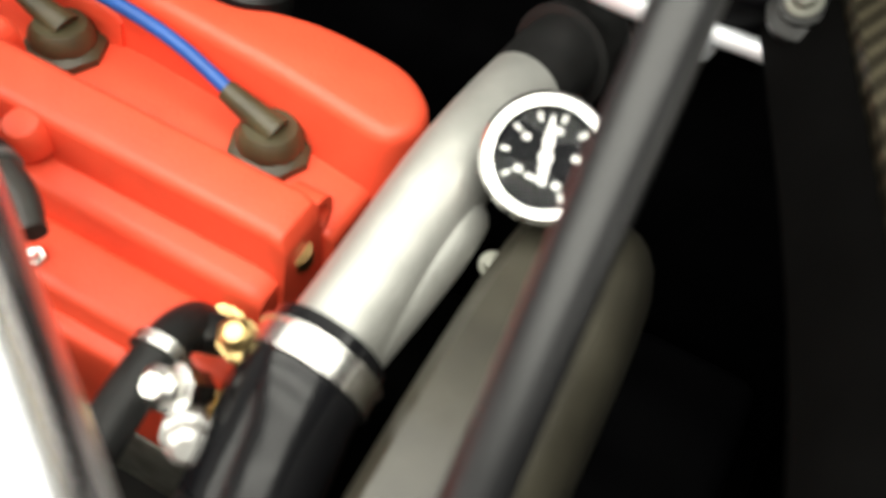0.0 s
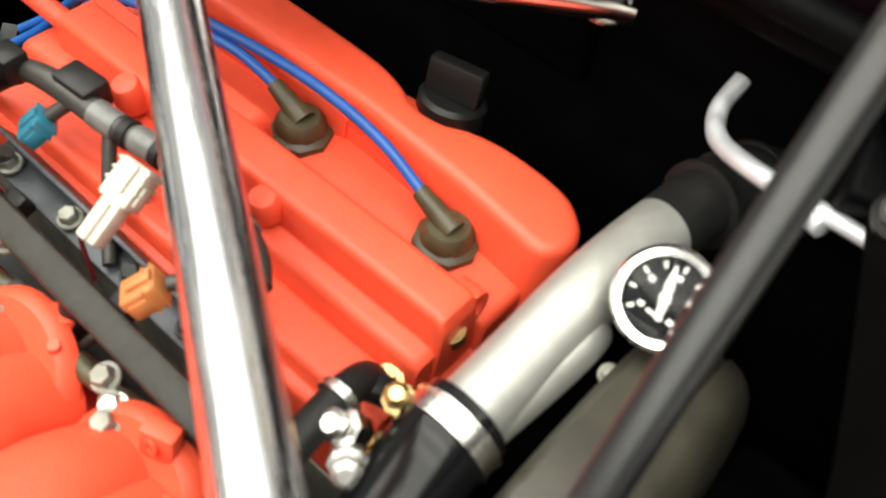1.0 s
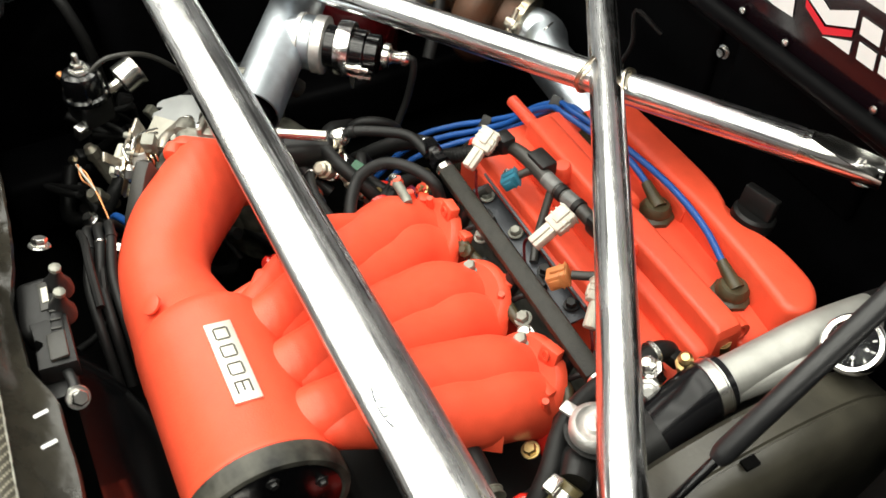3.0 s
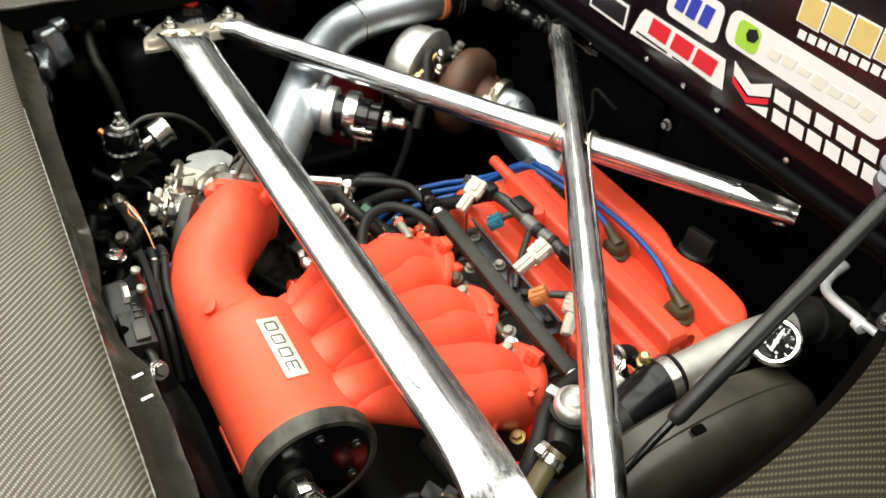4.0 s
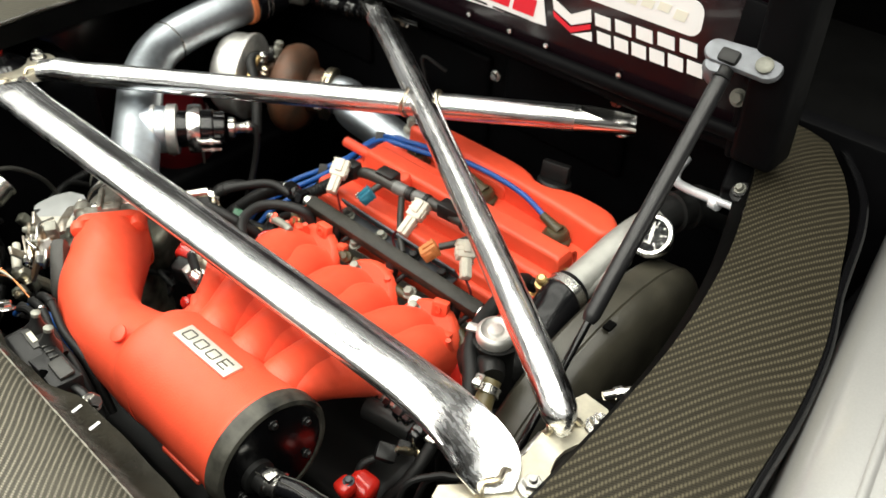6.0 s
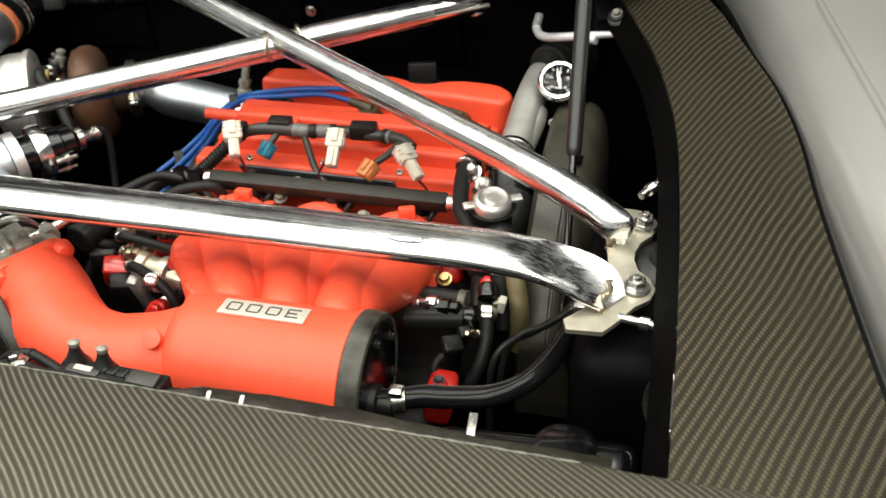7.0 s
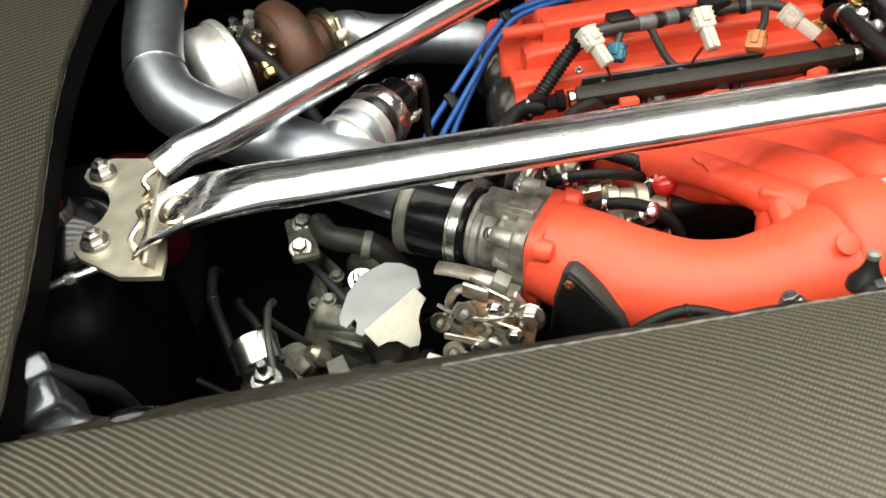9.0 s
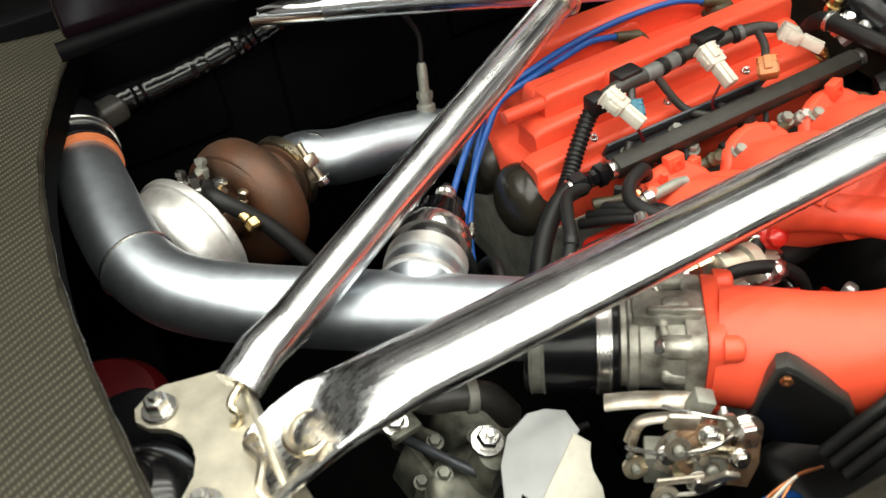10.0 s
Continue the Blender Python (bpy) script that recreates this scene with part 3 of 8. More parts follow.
a_panel = thing("carbon_corner_panel", "dark carbon fibre twill panel with glossy patches", "body panel", (-0.65, 0.2, 0.05))
A_IN = [(-0.495, -0.3), (-0.494, -0.12), (-0.499, 0.0), (-0.505, 0.1), (-0.505, 0.22), (-0.489, 0.36), (-0.452, 0.48), (-0.405, 0.6)]
A_OUT = [(-0.95, -0.3), (-0.95, -0.12), (-0.95, 0.0), (-0.95, 0.1), (-0.94, 0.22), (-0.92, 0.36), (-0.86, 0.55), (-0.75, 0.75)]
part("skin", edge_strip(bmesh.new(), A_IN, A_OUT, (0, 0.006, 0.012, 0.018, 0.02, 0.0, -0.12), 0.047), CARBON_DARK, a_panel)
part("lip", lip_strip(bmesh.new(), A_IN, 0.047, 0.035, 0.002), BLACK_DULL, a_panel, "black folded lip")
part("rolled_edge", sweep(bmesh.new(), [(x + 0.001, y, 0.0455 + 0.0006 * math.sin(70 * y)) for x, y in [q.xy for q in smooth([(*w, 0) for w in A_IN], 10)]], [0.0028 + 0.0006 * math.sin(1.7 * k) for k in range(60)], 10), RESIN, a_panel, "glossy resin-rolled edge")

silver = thing("silver_body_side", "silver metallic painted car body side", "car body", (0.95, 0.2, -0.2))
rows = []
for f, z in ((0.0, -0.1), (0.004, 0.0), (0.012, 0.045), (0.03, 0.066), (0.07, 0.078), (0.15, 0.085), (0.26, 0.08), (0.34, 0.04), (0.38, -0.1), (0.39, -0.5)):
    rows.append([(0.688 - 0.173 * y + f, y, z + 0.02) for y in np.linspace(-0.9, 0.9, 49)])
part("wing", skin(bmesh.new(), rows), SILVER_PAINT, silver)
crease = [(0.688 - 0.173 * y + 0.062, y, 0.0975) for y in np.linspace(-0.85, 0.85, 40).tolist()]
part("swage_line", sweep(bmesh.new(), crease, 0.004, 8, flat=0.5), SILVER_PAINT, silver, "bright pressed crease")

# skirts that close the body below the panels, and dark backing behind the lid
skirt = thing("body_skirt", "black lower body closing the car's sides, with added dark backing", "car body", (0, 0, -0.5), kind="structure")
part("front_skirt", box(bmesh.new(), (0, -0.86, -0.42), (1.9, 0.03, 0.8), bevel=0.005), BLACK_SATIN, skirt)
part("side_skirt", box(bmesh.new(), (-0.95, -0.05, -0.44), (0.03, 1.6, 0.76), bevel=0.005), BLACK_SATIN, skirt)
# plain dark slabs added behind the lid to black out the hall beyond
part("dark_backing", box(bmesh.new(), (0.05, 1.04, 0.3), (1.9, 0.03, 0.75), (14, 0, 0), 0.01), BLACK_DULL, skirt)
part("dark_backing_deck", box(bmesh.new(), (0.05, 0.83, -0.02), (1.9, 0.42, 0.05), bevel=0.01), BLACK_DULL, skirt)

# ---------------------------------------------------------------- lid with decals
LID_Y = 0.467
lid = thing("bonnet", "raised black bonnet covered with race decals", "bonnet", (0.0, LID_Y, 0.08))
b = bmesh.new()
box(b, (0.02, LID_Y + 0.012, 0.33), (0.9, 0.02, 0.49), bevel=0.004)
part("panel", b, LID_PAINT, lid)
part("lower_lip", sweep(bmesh.new(), rail_path((-0.44, LID_Y - 0.004, 0.08), (0.47, LID_Y - 0.004, 0.094), 12), 0.009, 12), BULKHEAD, lid)
b = bmesh.new()
sweep(b, rail_path((-0.1, LID_Y + 0.03, 0.06), (0.44, LID_Y + 0.028, 0.062), 8), 0.011, 12)
part("lower_frame_tube", b, BULKHEAD, lid)
for x in (0.03, 0.1, 0.16, 0.27):
    b = bmesh.new()
    lathe(b, (x, LID_Y - 0.0005, 0.102 + 0.004 * x), (0, -1, 0), [(0.004, 0), (0.0035, 0.0015), (0.001, 0.002)], 10)
    part("rivet", b, STEEL, lid)
part("lid_rib", box(bmesh.new(), (0.465, LID_Y - 0.012, 0.26), (0.05, 0.05, 0.36), bevel=0.008, seg=3), BULKHEAD, lid)


def quad(x0, x1, z0, z1, shear=0.0):
    return [(x0, z0), (x1, z0), (x1 + shear, z1), (x0 + shear, z1)]


def rounded(x0, x1, z0, z1, r):
    pts = []
    for cx, cz, a0 in ((x1 - r, z1 - r, 0), (x0 + r, z1 - r, 90), (x0 + r, z0 + r, 180), (x1 - r, z0 + r, 270)):
        pts += [(cx + r * math.cos(radians(a0 + k * 15)), cz + r * math.sin(radians(a0 + k * 15))) for k in range(7)]
    return pts


def face_plate(name, outline, mat, parent, lift, label=""):
    """A flat vinyl shape on the lid's face."""
    b = bmesh.new()
    y = LID_Y + 0.002 - lift
    lo = [b.verts.new((x, y, z)) for x, z in outline]
    hi = [b.verts.new((x, y - 0.0004, z)) for x, z in outline]
    n = len(lo)
    for k in range(n):
        b.faces.new((lo[k], lo[(k + 1) % n], hi[(k + 1) % n], hi[k]))
    b.faces.new(lo)
    b.faces.new(hi)
    return part(name, b, mat, parent, label)


d1 = thing("decal", "white decal with a red block logo and small grey print", "decal", (0.07, LID_Y, 0.14), group="bonnet decals")
face_plate("white_ground", [(-0.011, 0.119), (0.157, 0.128), (0.149, 0.163), (0.006, 0.159), (0.0, 0.15)], WHITE_VINYL, d1, 0.001)
for x in (0.02, 0.062, 0.102):
    face_plate("red_block", quad(x, x + 0.034, 0.134, 0.156, 0.004), RED_VINYL, d1, 0.0018)
for x in (0.0, 0.07):
    face_plate("small_print", quad(x, x + 0.06, 0.125, 0.1275), PLASTIC, d1, 0.0018)

d2 = thing("decal", "white lettering decal with a red chevron on black", "decal", (0.27, LID_Y, 0.15), group="bonnet decals")
face_plate("white_chevron", [(0.162, 0.168), (0.192, 0.155), (0.219, 0.17), (0.222, 0.155), (0.194, 0.142), (0.166, 0.153)], WHITE_VINYL, d2, 0.001)
face_plate("red_chevron", [(0.165, 0.151), (0.193, 0.139), (0.221, 0.152), (0.222, 0.146), (0.194, 0.132), (0.167, 0.144)], RED_VINYL, d2, 0.001)
face_plate("white_chevron", [(0.194, 0.13), (0.224, 0.143), (0.226, 0.131), (0.2, 0.131)], WHITE_VINYL, d2, 0.001)
for k in range(5):
    x = 0.228 + 0.0285 * k
    face_plate("letter_block", quad(x, x + 0.022, 0.153 + 0.0016 * k, 0.1675 + 0.0018 * k, -0.003), WHITE_VINYL, d2, 0.001)
for k in range(6):
    x = 0.234 + 0.0243 * k
    face_plate("letter_block", quad(x, x + 0.0195, 0.132 + 0.0012 * k, 0.147 + 0.0014 * k, -0.003), WHITE_VINYL, d2, 0.001)

d3 = thing("decal", "long white rounded decal with a lime green spot", "decal", (0.25, LID_Y, 0.2), group="bonnet decals")
face_plate("white_ground", rounded(0.137, 0.362, 0.181, 0.222, 0.014), WHITE_VINYL, d3, 0.001)
face_plate("lime_patch", rounded(0.152, 0.186, 0.186, 0.216, 0.008), GREEN_VINYL, d3, 0.0016)
face_plate("dark_figure", [(0.168, 0.21), (0.178, 0.214), (0.184, 0.207), (0.18, 0.199), (0.17, 0.197), (0.166, 0.203)], PLASTIC, d3, 0.0022)

for k in range(7):
    face_plate("faint_print", quad(0.2 + 0.021 * k, 0.215 + 0.021 * k, 0.194 + 0.002 * (k % 3), 0.206 + 0.002 * (k % 2), 0.003), PALE_PRINT, d3, 0.0016)
d4 = thing("decal", "gold lettering decal over small white print", "decal", (0.29, LID_Y, 0.25), group="bonnet decals")
for k, x in enumerate((0.222, 0.254, 0.286, 0.318)):
    face_plate("letter_edge", quad(x - 0.002, x + 0.028, 0.245 + 0.002 * k, 0.277 + 0.002 * k), WHITE_VINYL, d4, 0.001)
    face_plate("letter_block", quad(x, x + 0.026, 0.247 + 0.002 * k, 0.275 + 0.002 * k), GOLD_VINYL, d4, 0.0016)
for k in range(9):
    face_plate("small_print", quad(0.228 + 0.013 * k, 0.238 + 0.013 * k, 0.23 + 0.0011 * k, 0.239 + 0.0011 * k), WHITE_VINYL, d4, 0.001)

d5 = thing("decal", "white decal with slanted blue block letters", "decal", (0.09, LID_Y, 0.19), group="bonnet decals")
face_plate("white_ground", rounded(0.04, 0.128, 0.17, 0.218, 0.01), WHITE_VINYL, d5, 0.001)
for x in (0.052, 0.072, 0.094):
    face_plate("blue_block", quad(x, x + 0.016, 0.182, 0.208, 0.005), BLUE_VINYL, d5, 0.0016)
d6 = thing("decal", "small white edged black decal", "decal", (-0.05, LID_Y, 0.13), group="bonnet decals")
face_plate("white_ground", quad(-0.098, -0.022, 0.117, 0.15), WHITE_VINYL, d6, 0.001)
face_plate("black_field", quad(-0.094, -0.026, 0.121, 0.146), LID_PAINT, d6, 0.0016)

# ---------------------------------------------------------------- strut brace
brace = thing("strut_brace", "polished stainless strut tower brace crossing over the engine", "strut brace", (0, 0.1, 0))
Z_UP = Vector((0, 0, 1))


A_PLATE = [(-0.426, 0.1), (-0.455, 0.107), (-0.47, 0.111), (-0.482, 0.109), (-0.493, 0.101), (-0.495, 0.09), (-0.489, 0.08), (-0.478, 0.072), (-0.471, 0.062), (-0.468, 0.05), (-0.469, 0.038), (-0.474, 0.026), (-0.484, 0.016), (-0.491, 0.007), (-0.492, -0.005), (-0.486, -0.016), (-0.474, -0.026), (-0.463, -0.036), (-0.452, -0.045), (-0.436, -0.049), (-0.418, -0.052), (-0.416, -0.03), (-0.42, 0.03)]
part("mount_plate", prism(bmesh.new(), [(-y, x) for x, y in A_PLATE], (0, 0, -0.016), Z_UP, 0.005, ref=(1, 0, 0)), ZINC, brace, "dull passivated steel mount plate")
part("plate_fold", box(bmesh.new(), (-0.424, 0.025, -0.008), (0.005, 0.14, 0.014), (0, -18, -3), 0.0015), ZINC, brace)
B_PLATE = [(0.491, 0.123), (0.517, 0.121), (0.53, 0.112), (0.535, 0.098), (0.531, 0.083), (0.521, 0.07), (0.517, 0.056), (0.517, 0.044), (0.522, 0.03), (0.533, 0.02), (0.539, 0.007), (0.535, -0.008), (0.522, -0.02), (0.51, -0.04), (0.498, -0.056), (0.467, -0.058), (0.463, -0.046), (0.478, -0.03), (0.492, 0.0), (0.495, 0.03), (0.49, 0.06), (0.484, 0.1)]
part("mount_plate", prism(bmesh.new(), [(-y, x) for x, y in B_PLATE], (0, 0, -0.016), Z_UP, 0.005, ref=(1, 0, 0)), ZINC, brace, "dull passivated steel mount plate")
for x, y in ((-0.475, 0.0), (-0.478, 0.091), (0.522, 0.005), (0.523, 0.098)):
    part("nut", bolt(bmesh.new(), (x, y, -0.0105), Z_UP, 0.0082, stud=0.006), STEEL, brace, "bright flanged nut on a stud")
R_BAR = 0.0172


def oval(bm, pts, widths, heights, dents, lean=0.0, seg=40):
    """A flattened tube: half width, half height, and how far its top is pressed in, point by point."""
    rings = []
    n = len(pts)
    for k in range(n):
        t = (Vector(pts[min(k + 1, n - 1)]) - Vector(pts[max(k - 1, 0)])).normalized()
        up = Matrix.Rotation(lean, 3, t) @ Vector((0, 0, 1))
        side = t.cross(up).normalized()
        up = side.cross(t)
        ring = []
        for a in around(seg):
            h = math.sin(a) - dents[k] * 1.7 * max(0.0, (math.sin(a) - 0.35) / 0.65)
            ring.append(bm.verts.new(Vector(pts[k]) + widths[k] * math.cos(a) * side + heights[k] * h * up))
        rings.append(ring)
    for a, c in zip(rings, rings[1:]):
        for k in range(seg):
            bm.faces.new((a[k], a[(k + 1) % seg], c[(k + 1) % seg], c[k]))
    bm.faces.new(rings[0])
    bm.faces.new(rings[-1])
    return bm


# stations along the main bar: place, half width, half height, dent
STATIONS = [(-0.438, 0.003, -0.0075, 0.034, 0.0055, 1.0), (-0.43, 0.003, -0.002, 0.035, 0.0085, 1.0), (-0.413, 0.002, 0.0065, 0.035, 0.0118, 1.0), (-0.39, 0.001, 0.0145, 0.0335, 0.0135, 0.75), (-0.365, -0.001, 0.019, 0.0312, 0.014, 0.2), (-0.335, -0.001, 0.0205, 0.029, 0.0145, 0.0)]
STATIONS += [(x, -0.0015 + 0.008 * (x + 0.3), 0.0205 - 0.0072 * (x + 0.35), 0.0282, 0.0145, 0.0) for x in (-0.3, -0.2, -0.1, 0.0, 0.1, 0.2, 0.3, 0.36)]
STATIONS += [(0.4, 0.004, 0.0138, 0.029, 0.0142, 0.05), (0.425, 0.003, 0.0125, 0.0295, 0.0138, 0.25), (0.45, 0.001, 0.009, 0.031, 0.013, 0.6), (0.475, -0.004, 0.004, 0.032, 0.011, 0.8), (0.49, -0.012, -0.001, 0.028, 0.009, 0.8), (0.503, -0.022, -0.007, 0.017, 0.006, 0.7)]
xs = smooth([st[:3] for st in STATIONS], 4)
rest = [smooth([(st[k], 0, 0) for st in STATIONS], 4) for k in (3, 4, 5)]
b = bmesh.new()
oval(b, xs, [p.x for p in rest[0]], [p.x for p in rest[1]], [max(0.0, p.x) for p in rest[2]], radians(-6))
part("main_bar", b, BAR_X, brace, sharp=70)
P_A, P_C, P_B, P_D = Vector((-0.446, 0.06, -0.004)), Vector((0.262, 0.503, 0.02)), Vector((0.455, 0.105, 0.018)), Vector((-0.225, 0.522, 0.024))
ac = [P_A.lerp(P_C, 0.028), P_A.lerp(P_C, 0.06) + Vector((0, 0, 0.005))] + [P_A.lerp(P_C, f) for f in np.linspace(0.1, 0.938, 12).tolist()]
b = bmesh.new()
sweep(b, ac[:-1] + [ac[-1]], [0.0185, R_BAR, R_BAR, R_BAR, R_BAR, R_BAR], 28, up=(0, 0, 1), flat=[0.7, 1, 1, 1, 1, 1])
part("diagonal_bar", b, BAR_AC, brace)
bd = smooth([(0.51, 0.066, 0.0), (0.494, 0.077, 0.004), (0.465, 0.095, 0.012), (0.41, 0.128, 0.019), (0.3, 0.2, 0.0185), (0.05, 0.358, 0.0195), (-0.1, 0.45, 0.022), P_B.lerp(P_D, 0.936)], 6)
b = bmesh.new()
sweep(b, bd, [0.004, 0.0125, R_BAR, R_BAR] + [R_BAR] * 10, 28, up=(0, 0, 1), flat=[3.6, 1.5, 1.0, 1] + [1] * 10)
part("diagonal_bar", b, BAR_BD, brace)
# an etched maker's mark, worn to an oval with plain strokes
mark = []
for k in range(33):
    a = 2 * math.pi * k / 32
    mark.append((0.312 + 0.02 * math.cos(a), -0.0085 + 0.0055 * math.sin(a), 0.0296 - 0.045 * (0.0035 + 0.0055 * math.sin(a)) ** 2 / 0.0014))
part("etched_mark", sweep(bmesh.new(), mark, 0.0006, 5), ETCH, brace, "faint etched oval mark")
for k in range(5):
    x = 0.297 + 0.0075 * k
    part("etched_stroke", sweep(bmesh.new(), [(x, -0.0125, 0.0291), (x + 0.003, -0.007, 0.0296), (x + 0.005, -0.002 + 0.001 * (k % 2), 0.0292)], 0.0007, 5), ETCH, brace)
# weld beads where the bars meet
cross = Vector((0.046, 0.3605, 0.0175))
for sgn in (-1, 1):
    b = bmesh.new()
    d = (P_C - P_A).normalized()
    o = cross + d * sgn * 0.019
    pts = [o + Vector((-d.y, d.x, 0)) * 0.0182 * math.cos(a) + Z_UP * 0.0182 * math.sin(a) + d * sgn * 0.006 * math.cos(a) ** 2 for a in np.linspace(0, 2 * math.pi, 26).tolist()]
    sweep(b, pts, 0.0022, 6)
    part("weld_bead", b, CHROME_DULL, brace, "straw-coloured weld bead")
for o, w, d in (((-0.437, 0.003, -0.011), 0.03, (0.12, 1, 0)), ((-0.428, 0.067, -0.009), 0.02, (0.5, 1, 0)), ((0.497, -0.012, -0.013), 0.02, (0.2, 1, 0)), ((0.5, 0.075, -0.012), 0.016, (0.5, 1, 0))):
    b = bmesh.new()
    d = Vector(d).normalized()
    sweep(b, [Vector(o) + d * w * math.cos(a) + Z_UP * 0.012 * math.sin(a) + Vector((0.003 * math.sin(5 * a), 0, 0)) for a in np.linspace(-0.3, 3.4, 20).tolist()], 0.003, 7)
    part("weld_bead", b, CHROME_DULL, brace, "heat-tinted weld bead")
pad_ring = [Vector((-0.402, 0.0, 0.0105)) + Vector((0.013 * math.cos(a), 0.015 * math.sin(a), 0.004 * math.cos(a))) for a in np.linspace(0.9, 5.2, 22).tolist()]
part("weld_bead", sweep(bmesh.new(), pad_ring, [0.001, 0.0034, 0.0038, 0.0034, 0.001], 8), CHROME_DULL, brace, "straw-tinted weld bead in the pressed end")
# the sliced, trough-like ends that take the rear bolts
for P0, P1 in ((P_A, P_C), (P_B, P_D)):
    d = (P1 - P0).normalized()
    side = Vector((-d.y, d.x, 0)).normalized()
    top = side.cross(d) * (1 if side.cross(d).z > 0 else -1)
    b = bmesh.new()
    rings = []
    for k in range(15):
        s = k / 14
        f, h = -0.058 + 0.078 * s * s, R_BAR * (0.995 - 0.9 * s * s)
        brim = math.asin(h / R_BAR)
        outer = [(R_BAR * 1.02 * math.cos(brim - (math.pi + 2 * brim) * q / 20), R_BAR * 1.02 * math.sin(brim - (math.pi + 2 * brim) * q / 20)) for q in range(21)]
        w, deep = 0.93 * R_BAR * math.cos(brim), (h + R_BAR - 0.0025) * min(1.0, 1.25 * s)
        inner = [(-w * math.cos(math.pi * q / 20), h - deep * math.sin(math.pi * q / 20)) for q in range(21)]
        rings.append([b.verts.new(P1 + d * f + side * x + top * z) for x, z in outer + inner])
    for r0, r1 in zip(rings, rings[1:]):
        for k in range(len(r0)):
            b.faces.new((r0[k], r0[(k + 1) % len(r0)], r1[(k + 1) % len(r0)], r1[k]))
    b.faces.new(rings[0])
    b.faces.new(rings[-1])
    part("sliced_end", b, CHROME, brace)
    part("nut", lathe(bmesh.new(), P1 + d * 0.005 - top * 0.0148, top, [(0.0135, 0), (0.0138, 0.002), (0.0115, 0.0028), (0.0115, 0.009), (0.0095, 0.0118), (0.005, 0.0124), (0, 0.0125)], 24), STEEL, brace, "bright round bolt in the sliced bar end")

# strut tops under the plates
for cx, cy in ((-0.517, 0.045), (0.552, 0.052)):
    st = thing("damper_mount", "gloss black damper mount between the strut nuts", "damper mount", (cx, cy, -0.05), group="damper mounts")
    part("dome", lathe(bmesh.new(), (cx, cy, -0.06), Z_UP, [(0.055, 0), (0.053, 0.02), (0.045, 0.036), (0.03, 0.047), (0.022, 0.05), (0.018, 0.06), (0.0, 0.061)], 28), BLACK_PAINT if cx < 0 else BLACK_SATIN, st)
    if cx < 0:
        part("adjuster_knob", lathe(bmesh.new(), (cx, cy, 0.0), Z_UP, [(0.012, 0), (0.013, 0.004), (0.013, 0.016), (0.01, 0.02), (0.0, 0.0205)], 20), RED_GLOSS, st, "dark red anodised knob")

# ---------------------------------------------------------------- intake manifold
manifold = thing("intake_manifold", "red powder-coated intake manifold with three runners", "intake manifold", (0.15, 0.0, -0.2))
PC = Vector((0.0, -0.1, -0.067))
b = bmesh.new()
lathe(b, (0.11, PC.y, PC.z), (1, 0, 0), [(0.0, 0.0), (0.042, 0.0), (0.051, 0.003), (0.057, 0.009), (0.06, 0.018), (0.0605, 0.03), (0.0605, 0.166), (0.0622, 0.169), (0.0625, 0.1735), (0.061, 0.1755)], 48)
part("plenum", b, RED, manifold)
cap_end = part("end_cap", lathe(bmesh.new(), (0.2845, PC.y, PC.z), (1, 0, 0), [(0.062, 0), (0.0642, 0.0015), (0.0642, 0.0165), (0.0625, 0.0195), (0.058, 0.0202), (0.056, 0.0185), (0.0, 0.0185)], 48), FLANGE, manifold, "scuffed black end cap")
part("cap_face", lathe(bmesh.new(), (0.303, PC.y, PC.z), (1, 0, 0), [(0.0555, -0.001), (0.0555, 0.0008), (0.05, 0.0016), (0.0, 0.0016)], 40), BLACK_PAINT, cap_end, "gloss black face")
for a in (25, 85, 205, 265, 325):
    part("cap_bolt", bolt(bmesh.new(), (0.3045, PC.y + 0.044 * math.cos(radians(a)), PC.z + 0.044 * math.sin(radians(a))), (1, 0, 0), 0.0035), BLACK_SATIN, cap_end)
part("hose_spigot", lathe(bmesh.new(), (0.3045, -0.122, -0.07), (1, 0, 0), [(0.017, 0), (0.017, 0.006), (0.0115, 0.008), (0.0115, 0.02)], 20), BLACK_SATIN, cap_end)
b = bmesh.new()
el = smooth([(0.15, -0.104, -0.069), (0.118, -0.107, -0.071), (0.085, -0.111, -0.073), (0.042, -0.113, -0.074), (0.0, -0.103, -0.077), (-0.04, -0.08, -0.079), (-0.075, -0.049, -0.079), (-0.1, -0.027, -0.078)], 6)
sweep(b, el, [0.0575, 0.054, 0.0475, 0.0425, 0.043, 0.046, 0.0465, 0.045], 36)
part("elbow", b, RED, manifold)
# flange to the throttle
TBD = Vector((-0.82, 0.57, 0.0)).normalized()
FL = Vector((-0.1, -0.026, -0.078))
SIDE = Vector((TBD.y, -TBD.x, 0))
b = bmesh.new()
prism(b, rounded(-0.041, 0.041, -0.043, 0.041, 0.015), FL - TBD * 0.004, TBD, 0.012, bevel=0.0015)
for u, w in ((-0.034, 0.031), (0.034, 0.031)):
    lathe(b, FL + SIDE * u + Z_UP * w - TBD * 0.017, TBD, [(0.004, 0), (0.008, 0.0015), (0.0098, 0.005), (0.01, 0.015)], 16)
part("throttle_flange", b, RED, manifold)
